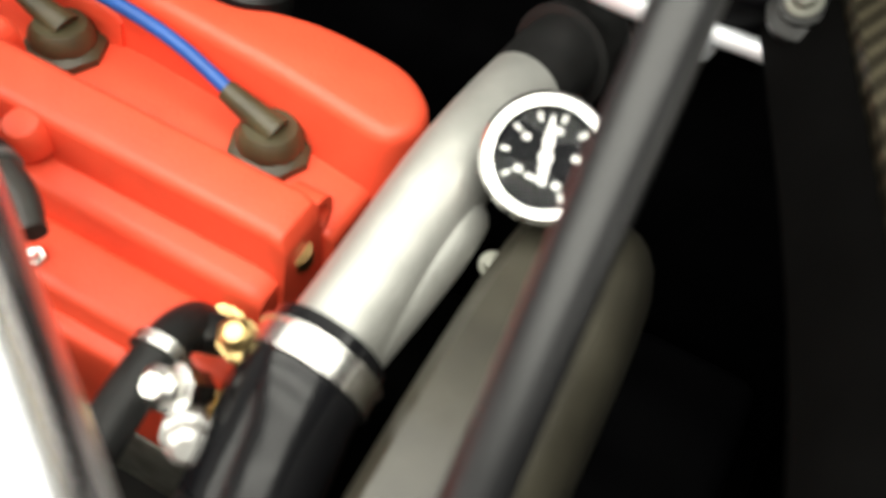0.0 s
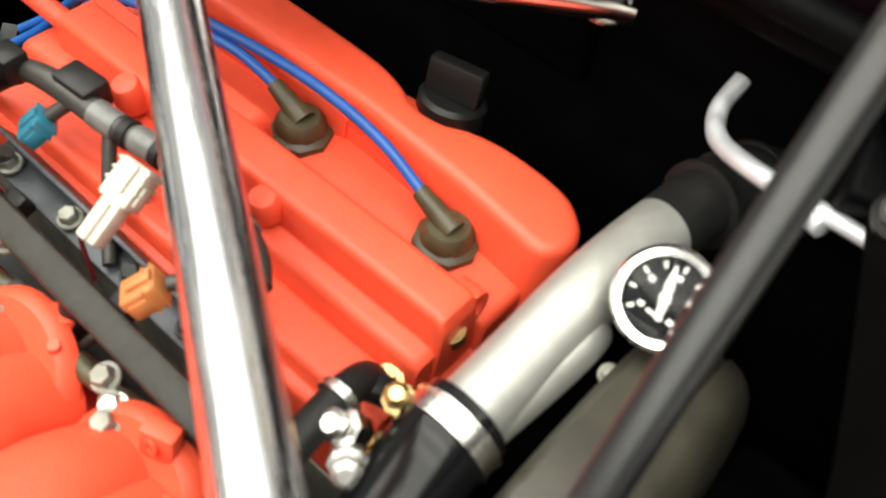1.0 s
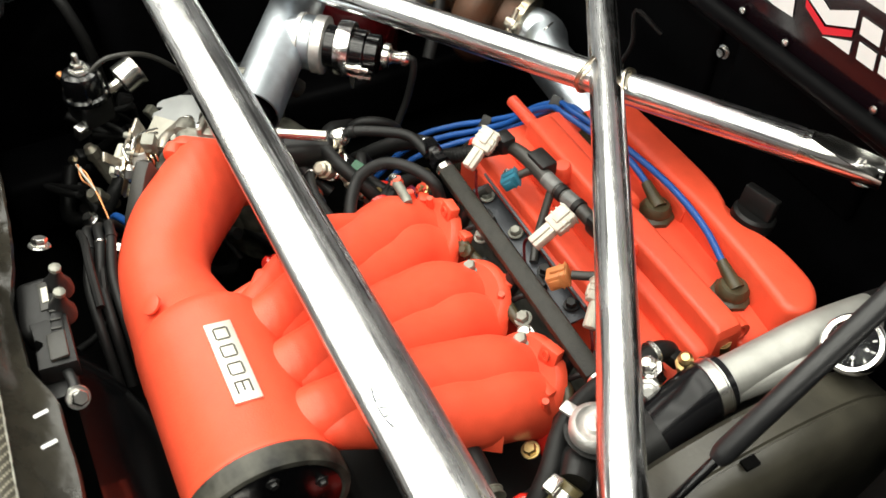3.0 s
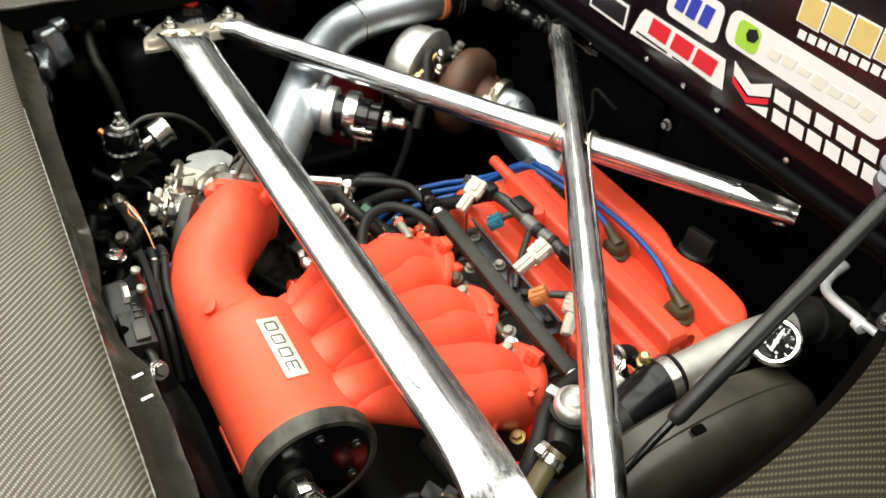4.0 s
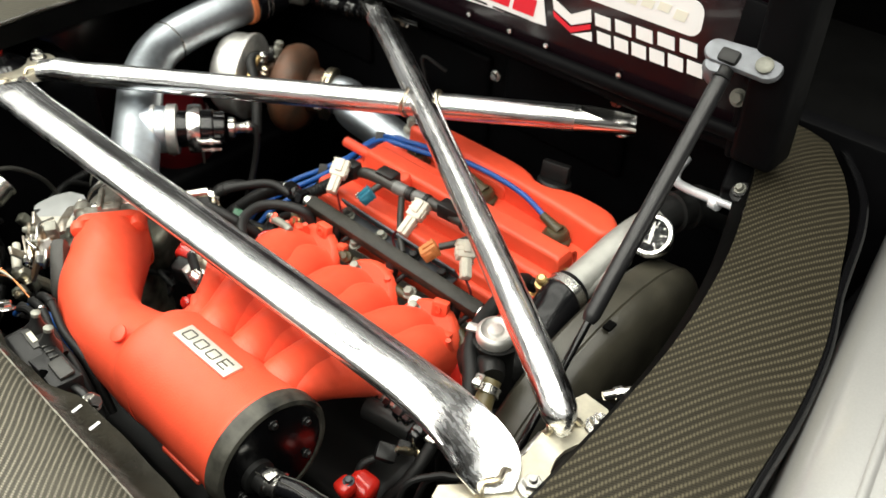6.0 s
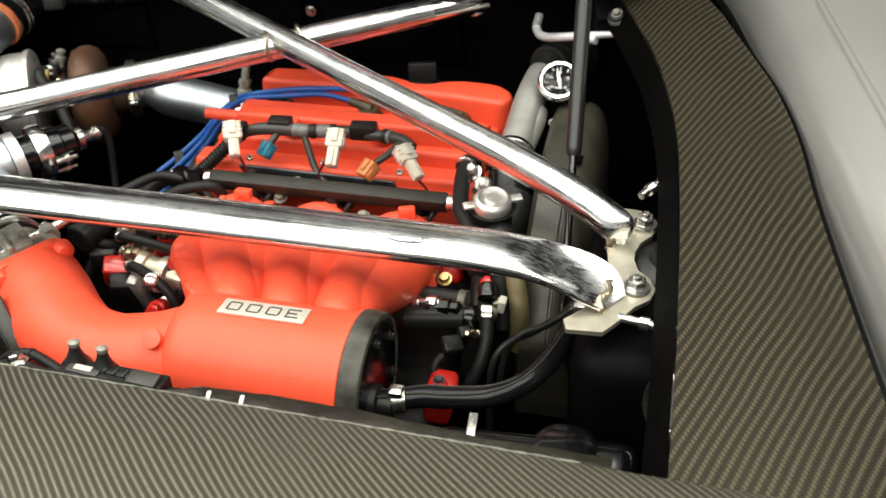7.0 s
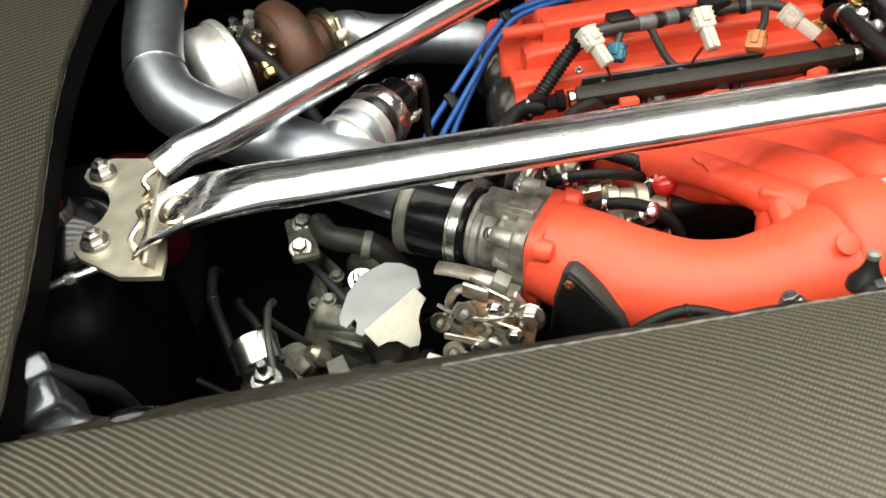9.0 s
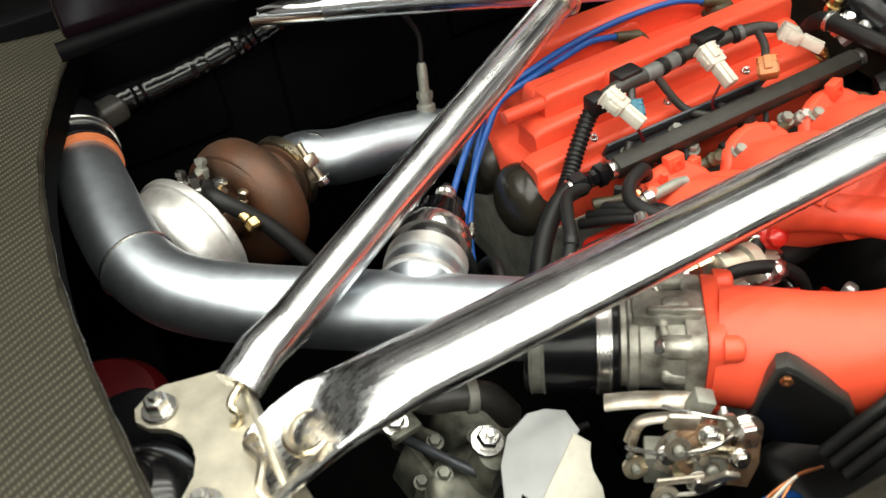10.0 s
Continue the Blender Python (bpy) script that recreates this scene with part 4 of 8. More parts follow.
# capped side port facing the panel
PN = Vector((-0.66, -0.75, -0.05)).normalized()
cover = part("port_cover", prism(bmesh.new(), [(-0.036, -0.05), (0.036, -0.05), (0.035, -0.012), (0.029, 0.002), (-0.008, 0.033), (-0.016, 0.037), (-0.023, 0.033), (-0.03, 0.0)], Vector((-0.088, -0.106, -0.072)) - PN * 0.014, PN, 0.015, bevel=0.003), GREY_PLASTIC, manifold, "dark grey three-cornered port cover")
part("cover_face", prism(bmesh.new(), [(-0.033, -0.05), (0.033, -0.05), (0.032, -0.012), (0.026, 0.0), (-0.009, 0.029), (-0.016, 0.033), (-0.02, 0.03), (-0.027, 0.0)], Vector((-0.088, -0.106, -0.072)) + PN * 0.0005, PN, 0.002, bevel=0.0006), BLACK_SATIN, cover, "black face")
MP = frame_of(PN)
part("cover_screw", lathe(bmesh.new(), Vector((-0.088, -0.106, -0.072)) + PN * 0.002 + MP @ Vector((-0.015, 0.024, 0)), PN, [(0.0045, 0), (0.0045, 0.003), (0.002, 0.0035), (0.0, 0.002)], 6), COPPER, cover)
b = bmesh.new()
prism(b, [(0.0095 * math.cos(a), 0.0095 * math.sin(a)) for a in np.linspace(0, 2 * math.pi, 16, endpoint=False).tolist()], (0.106, -0.131, -0.0195), (0, -0.55, 0.83), 0.0035, bevel=0.0012)
part("cast_boss", b, RED, manifold)
part("casting_rib", box(bmesh.new(), (0.235, -0.158, -0.085), (0.06, 0.006, 0.007), bevel=0.002), RED, manifold)
RUN = [(0.147, 0.034), (0.199, 0.139), (0.251, 0.243)]
for xa, xb in RUN:
    b = bmesh.new()
    pts = smooth([(xa, -0.09, -0.068), (xa, -0.055, -0.052), (xa + 0.12 * (xb - xa), -0.02, -0.054), (xa + 0.4 * (xb - xa), 0.03, -0.075), (xa + 0.75 * (xb - xa), 0.085, -0.103), (xb, 0.13, -0.121), (xb, 0.165, -0.146)], 6)
    slim = [p - Vector((0.011 * f, 0, 0)) for p, f in zip(pts, np.interp(np.linspace(0, 1, len(pts)), [0, 0.3, 0.6, 1], [0, 0.3, 1, 1]).tolist())]
    sweep(b, slim, [0.026, 0.026, 0.027, 0.033, 0.038, 0.0385, 0.036], 32, up=(0, 0, 1), flat=[1, 1, 1, 0.98, 0.95, 0.94, 0.95])
    part("runner", b, RED, manifold)
    lobe = [p + Vector((0.022 * f, 0.0, -0.005 * f)) for p, f in zip(pts, np.interp(np.linspace(0, 1, len(pts)), [0, 0.35, 0.7, 1], [0, 0.5, 1, 1]).tolist())]
    part("runner_shoulder", sweep(bmesh.new(), lobe[8:], [0.02, 0.026, 0.033, 0.035, 0.033], 24, up=(0, 0, 1), flat=[0.9, 0.95, 1, 1, 1]), RED, manifold)
    b = bmesh.new()
    lathe(b, (xb, 0.158, -0.136), (0, 0.75, -0.66), [(0.044, -0.004), (0.048, 0.0), (0.049, 0.008), (0.047, 0.01)], 32, sx=1.0)
    part("runner_flange", b, RED, manifold)
b = bmesh.new()
box(b, (0.15, 0.175, -0.165), (0.34, 0.05, 0.04), (-40, 0, 0), 0.008, 3)
part("head_flange", b, RED_GLOSS, manifold, "glossy darker red head flange")
EARS = ((0.041, 0.186, -0.101, 0.02), (0.25, 0.184, -0.1, 0.02), (0.148, 0.194, -0.112, 0.016), (0.275, 0.165, -0.118, 0.015), (0.07, 0.19, -0.116, 0.013), (0.006, 0.172, -0.11, 0.014), (-0.012, 0.18, -0.112, 0.012))
for k, (x, y, z, w) in enumerate(EARS):
    b = bmesh.new()
    box(b, (x, y, z), (w, 0.012, w), (-12, 0, 25 * math.sin(2.3 * k)), 0.002)
    lathe(b, (x, y - 0.006, z + 0.002), (0, -1, 0.2), [(0.28 * w, 0), (0.28 * w, 0.0016), (0.17 * w, 0.0016), (0.17 * w, -0.002)], 14)
    part("rail_lug", b, RED, manifold)
for x, y, z, h in ((0.02, 0.178, -0.125, 0.03), (-0.002, 0.166, -0.125, 0.026), (0.29, 0.16, -0.135, 0.03), (0.165, 0.185, -0.125, 0.022)):
    part("cast_finger", sweep(bmesh.new(), [(x, y, z), (x - 0.002, y - 0.004, z + 0.6 * h), (x - 0.001, y - 0.005, z + h)], [0.006, 0.005, 0.0035], 8), RED, manifold)
b = bmesh.new()
prism(b, [(-0.016, -0.012), (0.016, -0.012), (0.016, 0.01), (0.01, 0.02), (-0.01, 0.02), (-0.016, 0.01)], (0.282, 0.1, -0.125), (0.75, -0.5, 0.35), 0.016, bevel=0.003)
part("lifting_lug", b, RED, manifold)
for x in (-0.012, 0.012):
    part("hose_barb", sweep(bmesh.new(), [(x, 0.16, -0.13), (x - 0.002, 0.155, -0.105), (x - 0.002, 0.15, -0.085)], [0.006, 0.0055, 0.0045], 10), RED, manifold)
b = bmesh.new()
sweep(b, smooth([(0.128, -0.062, -0.06), (0.105, -0.036, -0.058), (0.078, -0.004, -0.058), (0.05, 0.03, -0.062), (0.036, 0.07, -0.085), (0.036, 0.11, -0.11)], 6), [0.022, 0.019, 0.0165, 0.017, 0.019, 0.022], 24)
lathe(b, (0.074, 0.006, -0.07), (-0.25, -0.9, 0.25), [(0.014, -0.01), (0.0125, 0.0), (0.0125, 0.008), (0.0105, 0.0095), (0.0055, 0.0095), (0.0055, 0.002)], 18)
sweep(b, smooth([(0.1, -0.035, -0.06), (0.094, -0.045, -0.08), (0.09, -0.06, -0.1)], 4), [0.014, 0.013, 0.012], 14)
box(b, (0.056, 0.012, -0.045), (0.014, 0.01, 0.003), (20, 0, 30), 0.001)
box(b, (0.05, 0.022, -0.0445), (0.012, 0.009, 0.003), (20, 0, 30), 0.001)
box(b, (0.1, -0.031, -0.058), (0.028, 0.03, 0.034), (0, 0, -38), 0.006, 3)
sweep(b, [(0.1, -0.042, -0.056), (0.1, -0.066, -0.064), (0.099, -0.088, -0.072)], [0.013, 0.0125, 0.014], 16)
part("vacuum_branch", b, RED, manifold)
for x, y, z, m in ((0.114, 0.173, -0.112, CAST_DULL), (0.217, 0.173, -0.112, CAST_DULL), (0.08, 0.205, -0.112, CAST_DULL), (0.111, 0.177, -0.12, CHROME_DULL), (0.192, 0.19, -0.116, CAST_DULL), (0.21, 0.182, -0.116, STEEL), (0.305, 0.135, -0.15, GOLD)):
    part("flange_bolt", bolt(bmesh.new(), (x, y, z), (0, -0.35, 0.93), 0.006), m, manifold, "plated hexagon bolt with a flange")
# badge with raised digits, which read from the far side
b = bmesh.new()
badge_c = Vector((0.1995, -0.09, -0.0068))
bn = Vector((0.0, 0.17, 0.985))
BT = Matrix((Vector((-1, 0, 0)), bn.cross(Vector((-1, 0, 0))), bn)).transposed()
box(b, badge_c, (0.083, 0.0225, 0.003), bevel=0.0008, turn=BT)
badge = part("badge", b, BADGE, manifold, "brushed metal badge with four raised digits")
BTI = BT


def stroke(bm, x, y, w, h):
    box(bm, badge_c + bn * 0.0017 + BTI @ Vector((x, y, 0)), (w, h, 0.0008), bevel=0.0002, turn=BTI)


# squarish hollow numerals: 3 0 0 0
for k in range(4):
    x = -0.0285 + 0.019 * k
    b = bmesh.new()
    if k == 0:
        for y in (-0.0056, 0.0, 0.0056):
            stroke(b, x + (0.001 if y == 0 else 0), y, 0.0115 if y else 0.009, 0.0015)
        stroke(b, x + 0.0058, 0.0, 0.0015, 0.0125)
    else:
        for y in (-0.0056, 0.0056):
            stroke(b, x, y, 0.0105, 0.0015)
        for dx in (-0.0058, 0.0058):
            stroke(b, x + dx, 0.0, 0.0015, 0.0105)
    part("numeral", b, BADGE_MARK, badge, "raised grey hollow numeral")

# ---------------------------------------------------------------- throttle body
tb = thing("throttle_body", "cast aluminium throttle body with its cable linkage", "throttle body", tuple(FL + TBD * 0.04))
b = bmesh.new()
prism(b, rounded(-0.04, 0.04, -0.04, 0.04, 0.012), FL + TBD * 0.0085, TBD, 0.014, bevel=0.002)
lathe(b, FL + TBD * 0.02, TBD, [(0.038, 0), (0.037, 0.012), (0.034, 0.018), (0.034, 0.034), (0.0365, 0.036), (0.0365, 0.042), (0.033, 0.044), (0.033, 0.052)], 32)
for u, w in ((-0.034, 0.033), (0.034, 0.033), (0.0, 0.038), (-0.03, 0.0)):
    part("bolt_boss", lathe(bmesh.new(), FL + SIDE * u + Z_UP * w + TBD * 0.02, TBD, [(0.009, 0), (0.009, 0.016), (0.007, 0.019), (0, 0.019)], 12), THROTTLE_CAST, tb)
part("housing", b, THROTTLE_CAST, tb)
for u, w in ((-0.034, 0.033), (0.034, 0.033)):
    part("mounting_bolt", bolt(bmesh.new(), FL + SIDE * u + Z_UP * w + TBD * 0.039, TBD, 0.005), STEEL, tb)
b = bmesh.new()
box(b, FL + TBD * 0.035 + Z_UP * 0.038, (0.05, 0.028, 0.012), (0, 0, -35), 0.003)
box(b, FL + TBD * 0.03 + Z_UP * 0.045 - SIDE * 0.01, (0.04, 0.006, 0.008), (0, 0, -35), 0.002)
part("idle_passage", b, THROTTLE_CAST, tb)
# linkage hanging on the panel side
LK = Vector((-0.17, -0.085, -0.085))
LN = Vector((-0.35, -0.85, 0.35)).normalized()


def link(o, size, rot=(0, 0, 0), mat=None, name="lever", bevel=0.0015):
    """A small lever or tab beside the throttle."""
    part(name, box(bmesh.new(), o, size, rot, bevel), mat or PALE_METAL, tb)


def strap(pts, wide, thick, mat=None, name="lever"):
    """A bent flat strip."""
    part(name, sweep(bmesh.new(), smooth(pts, 5), wide / 2, 8, up=(0, -0.3, 1), flat=thick / wide), mat or PALE_METAL, tb)


part("cable_quadrant", prism(bmesh.new(), [(0.026 * math.cos(a), 0.026 * math.sin(a)) for a in np.linspace(-0.2, 3.3, 18).tolist()] + [(-0.014, -0.012), (0.0, -0.018), (0.014, -0.012)], LK + Vector((0.0, 0.0, -0.012)), LN, 0.004, bevel=0.001), PALE_METAL, tb, "straw-tinted cable quadrant")
part("cable_quadrant", prism(bmesh.new(), [(0.021 * math.cos(a), 0.021 * math.sin(a)) for a in np.linspace(0.3, 3.6, 16).tolist()] + [(0.0, -0.014)], LK + Vector((0.004, -0.006, -0.015)) + LN * 0.006, LN, 0.003, bevel=0.0008), CHROME_DULL, tb, "straw-tinted cable quadrant")
strap([(-0.2, -0.028, -0.077), (-0.185, -0.04, -0.072), (-0.166, -0.057, -0.067), (-0.15, -0.068, -0.068)], 0.014, 0.006)
strap([(-0.196, -0.052, -0.1), (-0.19, -0.052, -0.086), (-0.182, -0.054, -0.081), (-0.165, -0.068, -0.074), (-0.15, -0.08, -0.066)], 0.009, 0.004)
strap([(-0.197, -0.058, -0.112), (-0.196, -0.056, -0.097), (-0.192, -0.054, -0.088)], 0.007, 0.004)
link((-0.176, -0.082, -0.058), (0.022, 0.004, 0.02), (12, 8, -30))
link((-0.155, -0.075, -0.062), (0.014, 0.014, 0.022), (0, 20, -30), CAST_DULL)
link((-0.142, -0.09, -0.076), (0.004, 0.018, 0.026), (20, -15, -35), CAST)
link((-0.16, -0.104, -0.078), (0.03, 0.004, 0.009), (0, 18, -25), CHROME_DULL)
link((-0.172, -0.116, -0.085), (0.012, 0.004, 0.032), (25, 28, -20))
link((-0.19, -0.1, -0.092), (0.034, 0.003, 0.007), (0, 6, -22))
link((-0.15, -0.06, -0.095), (0.026, 0.03, 0.014), (0, 0, -35), CAST_DULL)
link((-0.186, -0.072, -0.105), (0.02, 0.02, 0.03), (0, 0, -35), CAST_DULL)
for o, r in (((-0.134, -0.099, -0.08), 0.0085), ((-0.162, -0.094, -0.07), 0.0055), ((-0.19, -0.084, -0.082), 0.005), ((-0.15, -0.112, -0.084), 0.005), ((-0.178, -0.104, -0.098), 0.0055)):
    part("link_bolt", bolt(bmesh.new(), o, LN, r), STEEL, tb)
for o, r0, r1, m in (((-0.186, -0.09, -0.07), 0.009, 0.005, PALE_METAL), ((-0.164, -0.1, -0.098), 0.012, 0.006, CAST_DULL), ((-0.205, -0.07, -0.1), 0.009, 0.004, CHROME_DULL), ((-0.148, -0.095, -0.064), 0.007, 0.003, PALE_METAL), ((-0.198, -0.095, -0.112), 0.01, 0.0055, PALE_METAL)):
    part("washer", lathe(bmesh.new(), o, LN, [(r1, 0), (r0, 0), (r0, 0.003), (r1, 0.003), (r1, 0)], 18), m, tb)
    part("link_pin", lathe(bmesh.new(), o, LN, [(r1 * 0.8, -0.012), (r1 * 0.8, 0.006), (r1 * 0.5, 0.008)], 10), CAST_DULL, tb)
for pts in ([(-0.205, -0.06, -0.09), (-0.192, -0.085, -0.078), (-0.17, -0.102, -0.07), (-0.148, -0.102, -0.072)], [(-0.2, -0.09, -0.115), (-0.18, -0.108, -0.105), (-0.158, -0.112, -0.1), (-0.14, -0.105, -0.095)], [(-0.176, -0.062, -0.062), (-0.165, -0.085, -0.055), (-0.15, -0.095, -0.06)]):
    part("link_wire", sweep(bmesh.new(), smooth(pts, 5), 0.0018, 7), STEEL, tb)
for k in range(5):
    c = LK + Vector((0.012 + 0.0022 * k, 0.008 - 0.0048 * k, 0.002))
    part("spring_coil", sweep(bmesh.new(), [c + frame_of((0.4, -0.85, 0.2)) @ Vector((0.0105 * math.cos(a), 0.0105 * math.sin(a), 0.004 * a / 6.28)) for a in np.linspace(0, 6.28, 16).tolist()], 0.0016, 6), CHROME_DULL, tb)
drum = part("spring_drum", lathe(bmesh.new(), (-0.166, -0.09, -0.09), LN, [(0.021, -0.008), (0.023, -0.006), (0.023, 0.001), (0.018, 0.003), (0.018, 0.006), (0.012, 0.008), (0.012, 0.004), (0.006, 0.004)], 28), DRUM, tb, "brown-stained return spring drum")
part("drum_pin", bolt(bmesh.new(), Vector((-0.166, -0.09, -0.09)) + LN * 0.006, LN, 0.0045), STEEL, drum)
part("lever", prism(bmesh.new(), [(-0.008, -0.02), (0.008, -0.02), (0.011, 0.0), (0.007, 0.018), (-0.004, 0.02), (-0.01, 0.004)], (-0.143, -0.108, -0.094), LN, 0.005, ref=(0.4, 0.1, 1), bevel=0.0012), DRUM, tb, "brown-stained lever")
part("cable_end", sweep(bmesh.new(), [(-0.222, -0.1, -0.108), (-0.2, -0.112, -0.112), (-0.186, -0.118, -0.112), (-0.182, -0.12, -0.112)], [0.005, 0.006, 0.006, 0.004], 10), WHITE_PLASTIC, tb, "ribbed pale cable end")
# pale plastic shield
sh = thing("linkage_shield", "curved milky grey plastic shield beside the throttle", "shield", (-0.245, -0.03, -0.11))
crown = [(-0.216, -0.019), (-0.217, -0.002), (-0.23, 0.006), (-0.244, 0.009), (-0.266, 0.002), (-0.282, -0.014), (-0.292, -0.034), (-0.292, -0.041), (-0.286, -0.045), (-0.279, -0.036), (-0.276, -0.041), (-0.28, -0.05), (-0.274, -0.054), (-0.265, -0.049), (-0.243, -0.033)]
part("cover", prism(bmesh.new(), [(-(y + 0.012) / 0.94, x + 0.245) for x, y in crown], (-0.245, -0.012, -0.106), (0, -0.35, 0.94), 0.0025, ref=(1, 0, 0), bevel=0.0008), MILK_PLASTIC, sh)
lobes = [(-0.002, -0.031), (-0.002, 0.03), (0.013, 0.031), (0.016, 0.02), (0.022, 0.012), (0.034, 0.006), (0.04, -0.002), (0.036, -0.01), (0.024, -0.013), (0.019, -0.02), (0.018, -0.03)]
# same sheet as the crown; the paler colour paints in the light on this face
part("cover_face", prism(bmesh.new(), lobes, (-0.246, -0.0355, -0.1135), (0.126, -0.514, 0.848), 0.0025, ref=(0.84, 0.51, 0.19), bevel=0.0008), WHITE_PLASTIC, sh, "bent-down face of the shield, coloured paler as if lit")

# ---------------------------------------------------------------- charge pipe
cp = thing("charge_pipe", "brushed aluminium charge pipe bending towards the turbo", "charge pipe", (-0.35, 0.16, -0.08))
PD = Vector((-0.81, 0.582, 0.07)).normalized()
PJ = Vector((-0.169, 0.041, -0.0715))
path = [PJ, PJ + PD * 0.06, PJ + PD * 0.13, PJ + PD * 0.2, PJ + PD * 0.255]
pipe = smooth([*path, (-0.413, 0.224, -0.053), (-0.438, 0.254, -0.05), (-0.4535, 0.292, -0.044), (-0.459, 0.34, -0.038), (-0.46, 0.4, -0.033), (-0.461, 0.47, -0.029)], 6)
part("tube", hollow(bmesh.new(), pipe, 0.033, 0.0022, 36), ALU, cp)
b = bmesh.new()
d = Vector((-0.2, 0.97, 0.14)).normalized()
M = frame_of(d)
sweep(b, [Vector((-0.4535, 0.292, -0.044)) + M @ Vector((0.0333 * math.cos(a), 0.0333 * math.sin(a), 0)) for a in np.linspace(0, 2 * math.pi, 40).tolist()], 0.0016, 6)
part("weld_bead", b, STEEL, cp, "bright weld bead round the tube")
part("orange_band", lathe(bmesh.new(), (-0.4605, 0.443, -0.0305), (-0.01, 0.995, 0.06), [(0.034, 0), (0.0365, 0.001), (0.0365, 0.009), (0.034, 0.01)], 36), ORANGE_SIL, cp, "orange edge of the hose joiner")
part("joiner", lathe(bmesh.new(), (-0.4607, 0.452, -0.03), (-0.01, 0.995, 0.06), [(0.035, 0), (0.038, 0.002), (0.038, 0.07), (0.036, 0.072)], 36), SILICONE, cp, "black silicone joiner")
part("joiner", lathe(bmesh.new(), FL + TBD * 0.068, TBD, [(0.035, 0), (0.0375, 0.002), (0.0375, 0.07), (0.035, 0.072)], 36), SILICONE, cp, "black silicone joiner")
for k in (0.08, 0.13):
    part("hose_clamp", clamp_band(bmesh.new(), FL + TBD * k, TBD, 0.0376, 0.012), STEEL if k < 0.1 else CAST_DULL, cp, "bright stainless hose clamp")
part("hose_clamp", clamp_band(bmesh.new(), (-0.461, 0.475, -0.0285), (-0.01, 0.995, 0.06), 0.0383), STEEL, cp, "bright stainless hose clamp")

# ---------------------------------------------------------------- blow-off valve
bov = thing("blow_off_valve", "silver and black ringed blow-off valve on the charge pipe", "valve", (-0.25, 0.17, -0.08))
BA = Vector((0.615, 0.789, -0.05)).normalized()
BO = Vector((-0.29, 0.1, -0.056))
MB = frame_of(BA)
part("stub", lathe(bmesh.new(), BO, BA, [(0.0, 0.014), (0.027, 0.014), (0.027, 0.03), (0.031, 0.04), (0.033, 0.05), (0.033, 0.064), (0.028, 0.066)], 32), ALU, bov)
part("stub_rim", lathe(bmesh.new(), BO + BA * 0.044, BA, [(0.032, 0), (0.0348, 0.001), (0.0348, 0.006), (0.0325, 0.007)], 32), CAST, bov)
part("flange_ring", lathe(bmesh.new(), BO + BA * 0.065, BA, [(0.03, 0), (0.0352, 0.001), (0.0352, 0.014), (0.03, 0.015)], 36), CAST, bov, "pale machined ring")
part("waist", lathe(bmesh.new(), BO + BA * 0.079, BA, [(0.026, 0), (0.0255, 0.018)], 32), BLACK_PAINT, bov, "gloss black waist")
part("clamp_ring", lathe(bmesh.new(), BO + BA * 0.094, BA, [(0.028, 0), (0.0335, 0.001), (0.0345, 0.006), (0.0345, 0.013), (0.0335, 0.018), (0.028, 0.019)], 36), CHROME, bov, "bright clamp ring")
part("clamp_lug", box(bmesh.new(), BO + BA * 0.07 + MB @ Vector((0.012, -0.038, 0)), (0.022, 0.012, 0.018), bevel=0.002, turn=MB), STEEL, bov)
part("clamp_screw", sweep(bmesh.new(), [BO + BA * 0.07 + MB @ Vector((-0.006, -0.038, 0)), BO + BA * 0.07 + MB @ Vector((0.034, -0.038, 0))], 0.0032, 10), STEEL, bov)
for a in (-80, -30, 20, 70):
    part("body_stud", lathe(bmesh.new(), BO + BA * 0.122 + MB @ Vector((0.0295 * math.cos(radians(a - 90)), 0.0295 * math.sin(radians(a - 90)), 0)), BA, [(0.0035, -0.012), (0.0035, 0.0), (0.0055, 0.001), (0.0055, 0.007), (0.003, 0.008), (0.003, 0.016)], 8), STEEL, bov)
part("black_ring", lathe(bmesh.new(), BO + BA * 0.112, BA, [(0.024, 0), (0.0265, 0.001), (0.0265, 0.016), (0.0235, 0.018), (0.0235, 0.032), (0.021, 0.031), (0.012, 0.033)], 36), BLACK_PAINT, bov, "gloss black ring")
part("end_cap", lathe(bmesh.new(), BO + BA * 0.15, BA, [(0.015, 0), (0.015, 0.007), (0.01, 0.009), (0.0075, 0.012), (0.0075, 0.022), (0.0095, 0.024), (0.0095, 0.028), (0.006, 0.032), (0, 0.0325)], 20), STEEL, bov, "bright end cap with a hose nipple")
part("mount_tab", prism(bmesh.new(), [(-0.012, 0.0), (0.012, 0.0), (0.004, -0.034)], BO + BA * 0.108 + MB @ Vector((0.004, -0.03, 0)), BA, 0.003, ref=(0, 0, 1), bevel=0.0006), ZINC, bov, "pointed bare metal tab")

# ---------------------------------------------------------------- turbocharger and downpipe
turbo = thing("turbocharger", "turbocharger with a browned turbine and bright compressor", "turbocharger", (-0.36, 0.4, -0.2))
TA = Vector((0.86, 0.47, -0.08)).normalized()
TC = Vector((-0.325, 0.437, -0.132))
MT = frame_of(TA)


def volute(bm, centre, r_mid, r0, r1, seg=16, n=44, turns=1.0, start=0.0, flat=1.0):
    pts, rs = [], []
    for k in range(n + 1):
        a = start + 2 * math.pi * turns * k / n
        pts.append(centre + MT @ Vector((r_mid * math.cos(a), r_mid * math.sin(a), 0)))
        rs.append(r0 + (r1 - r0) * k / n)
    return sweep(bm, pts, rs, seg)


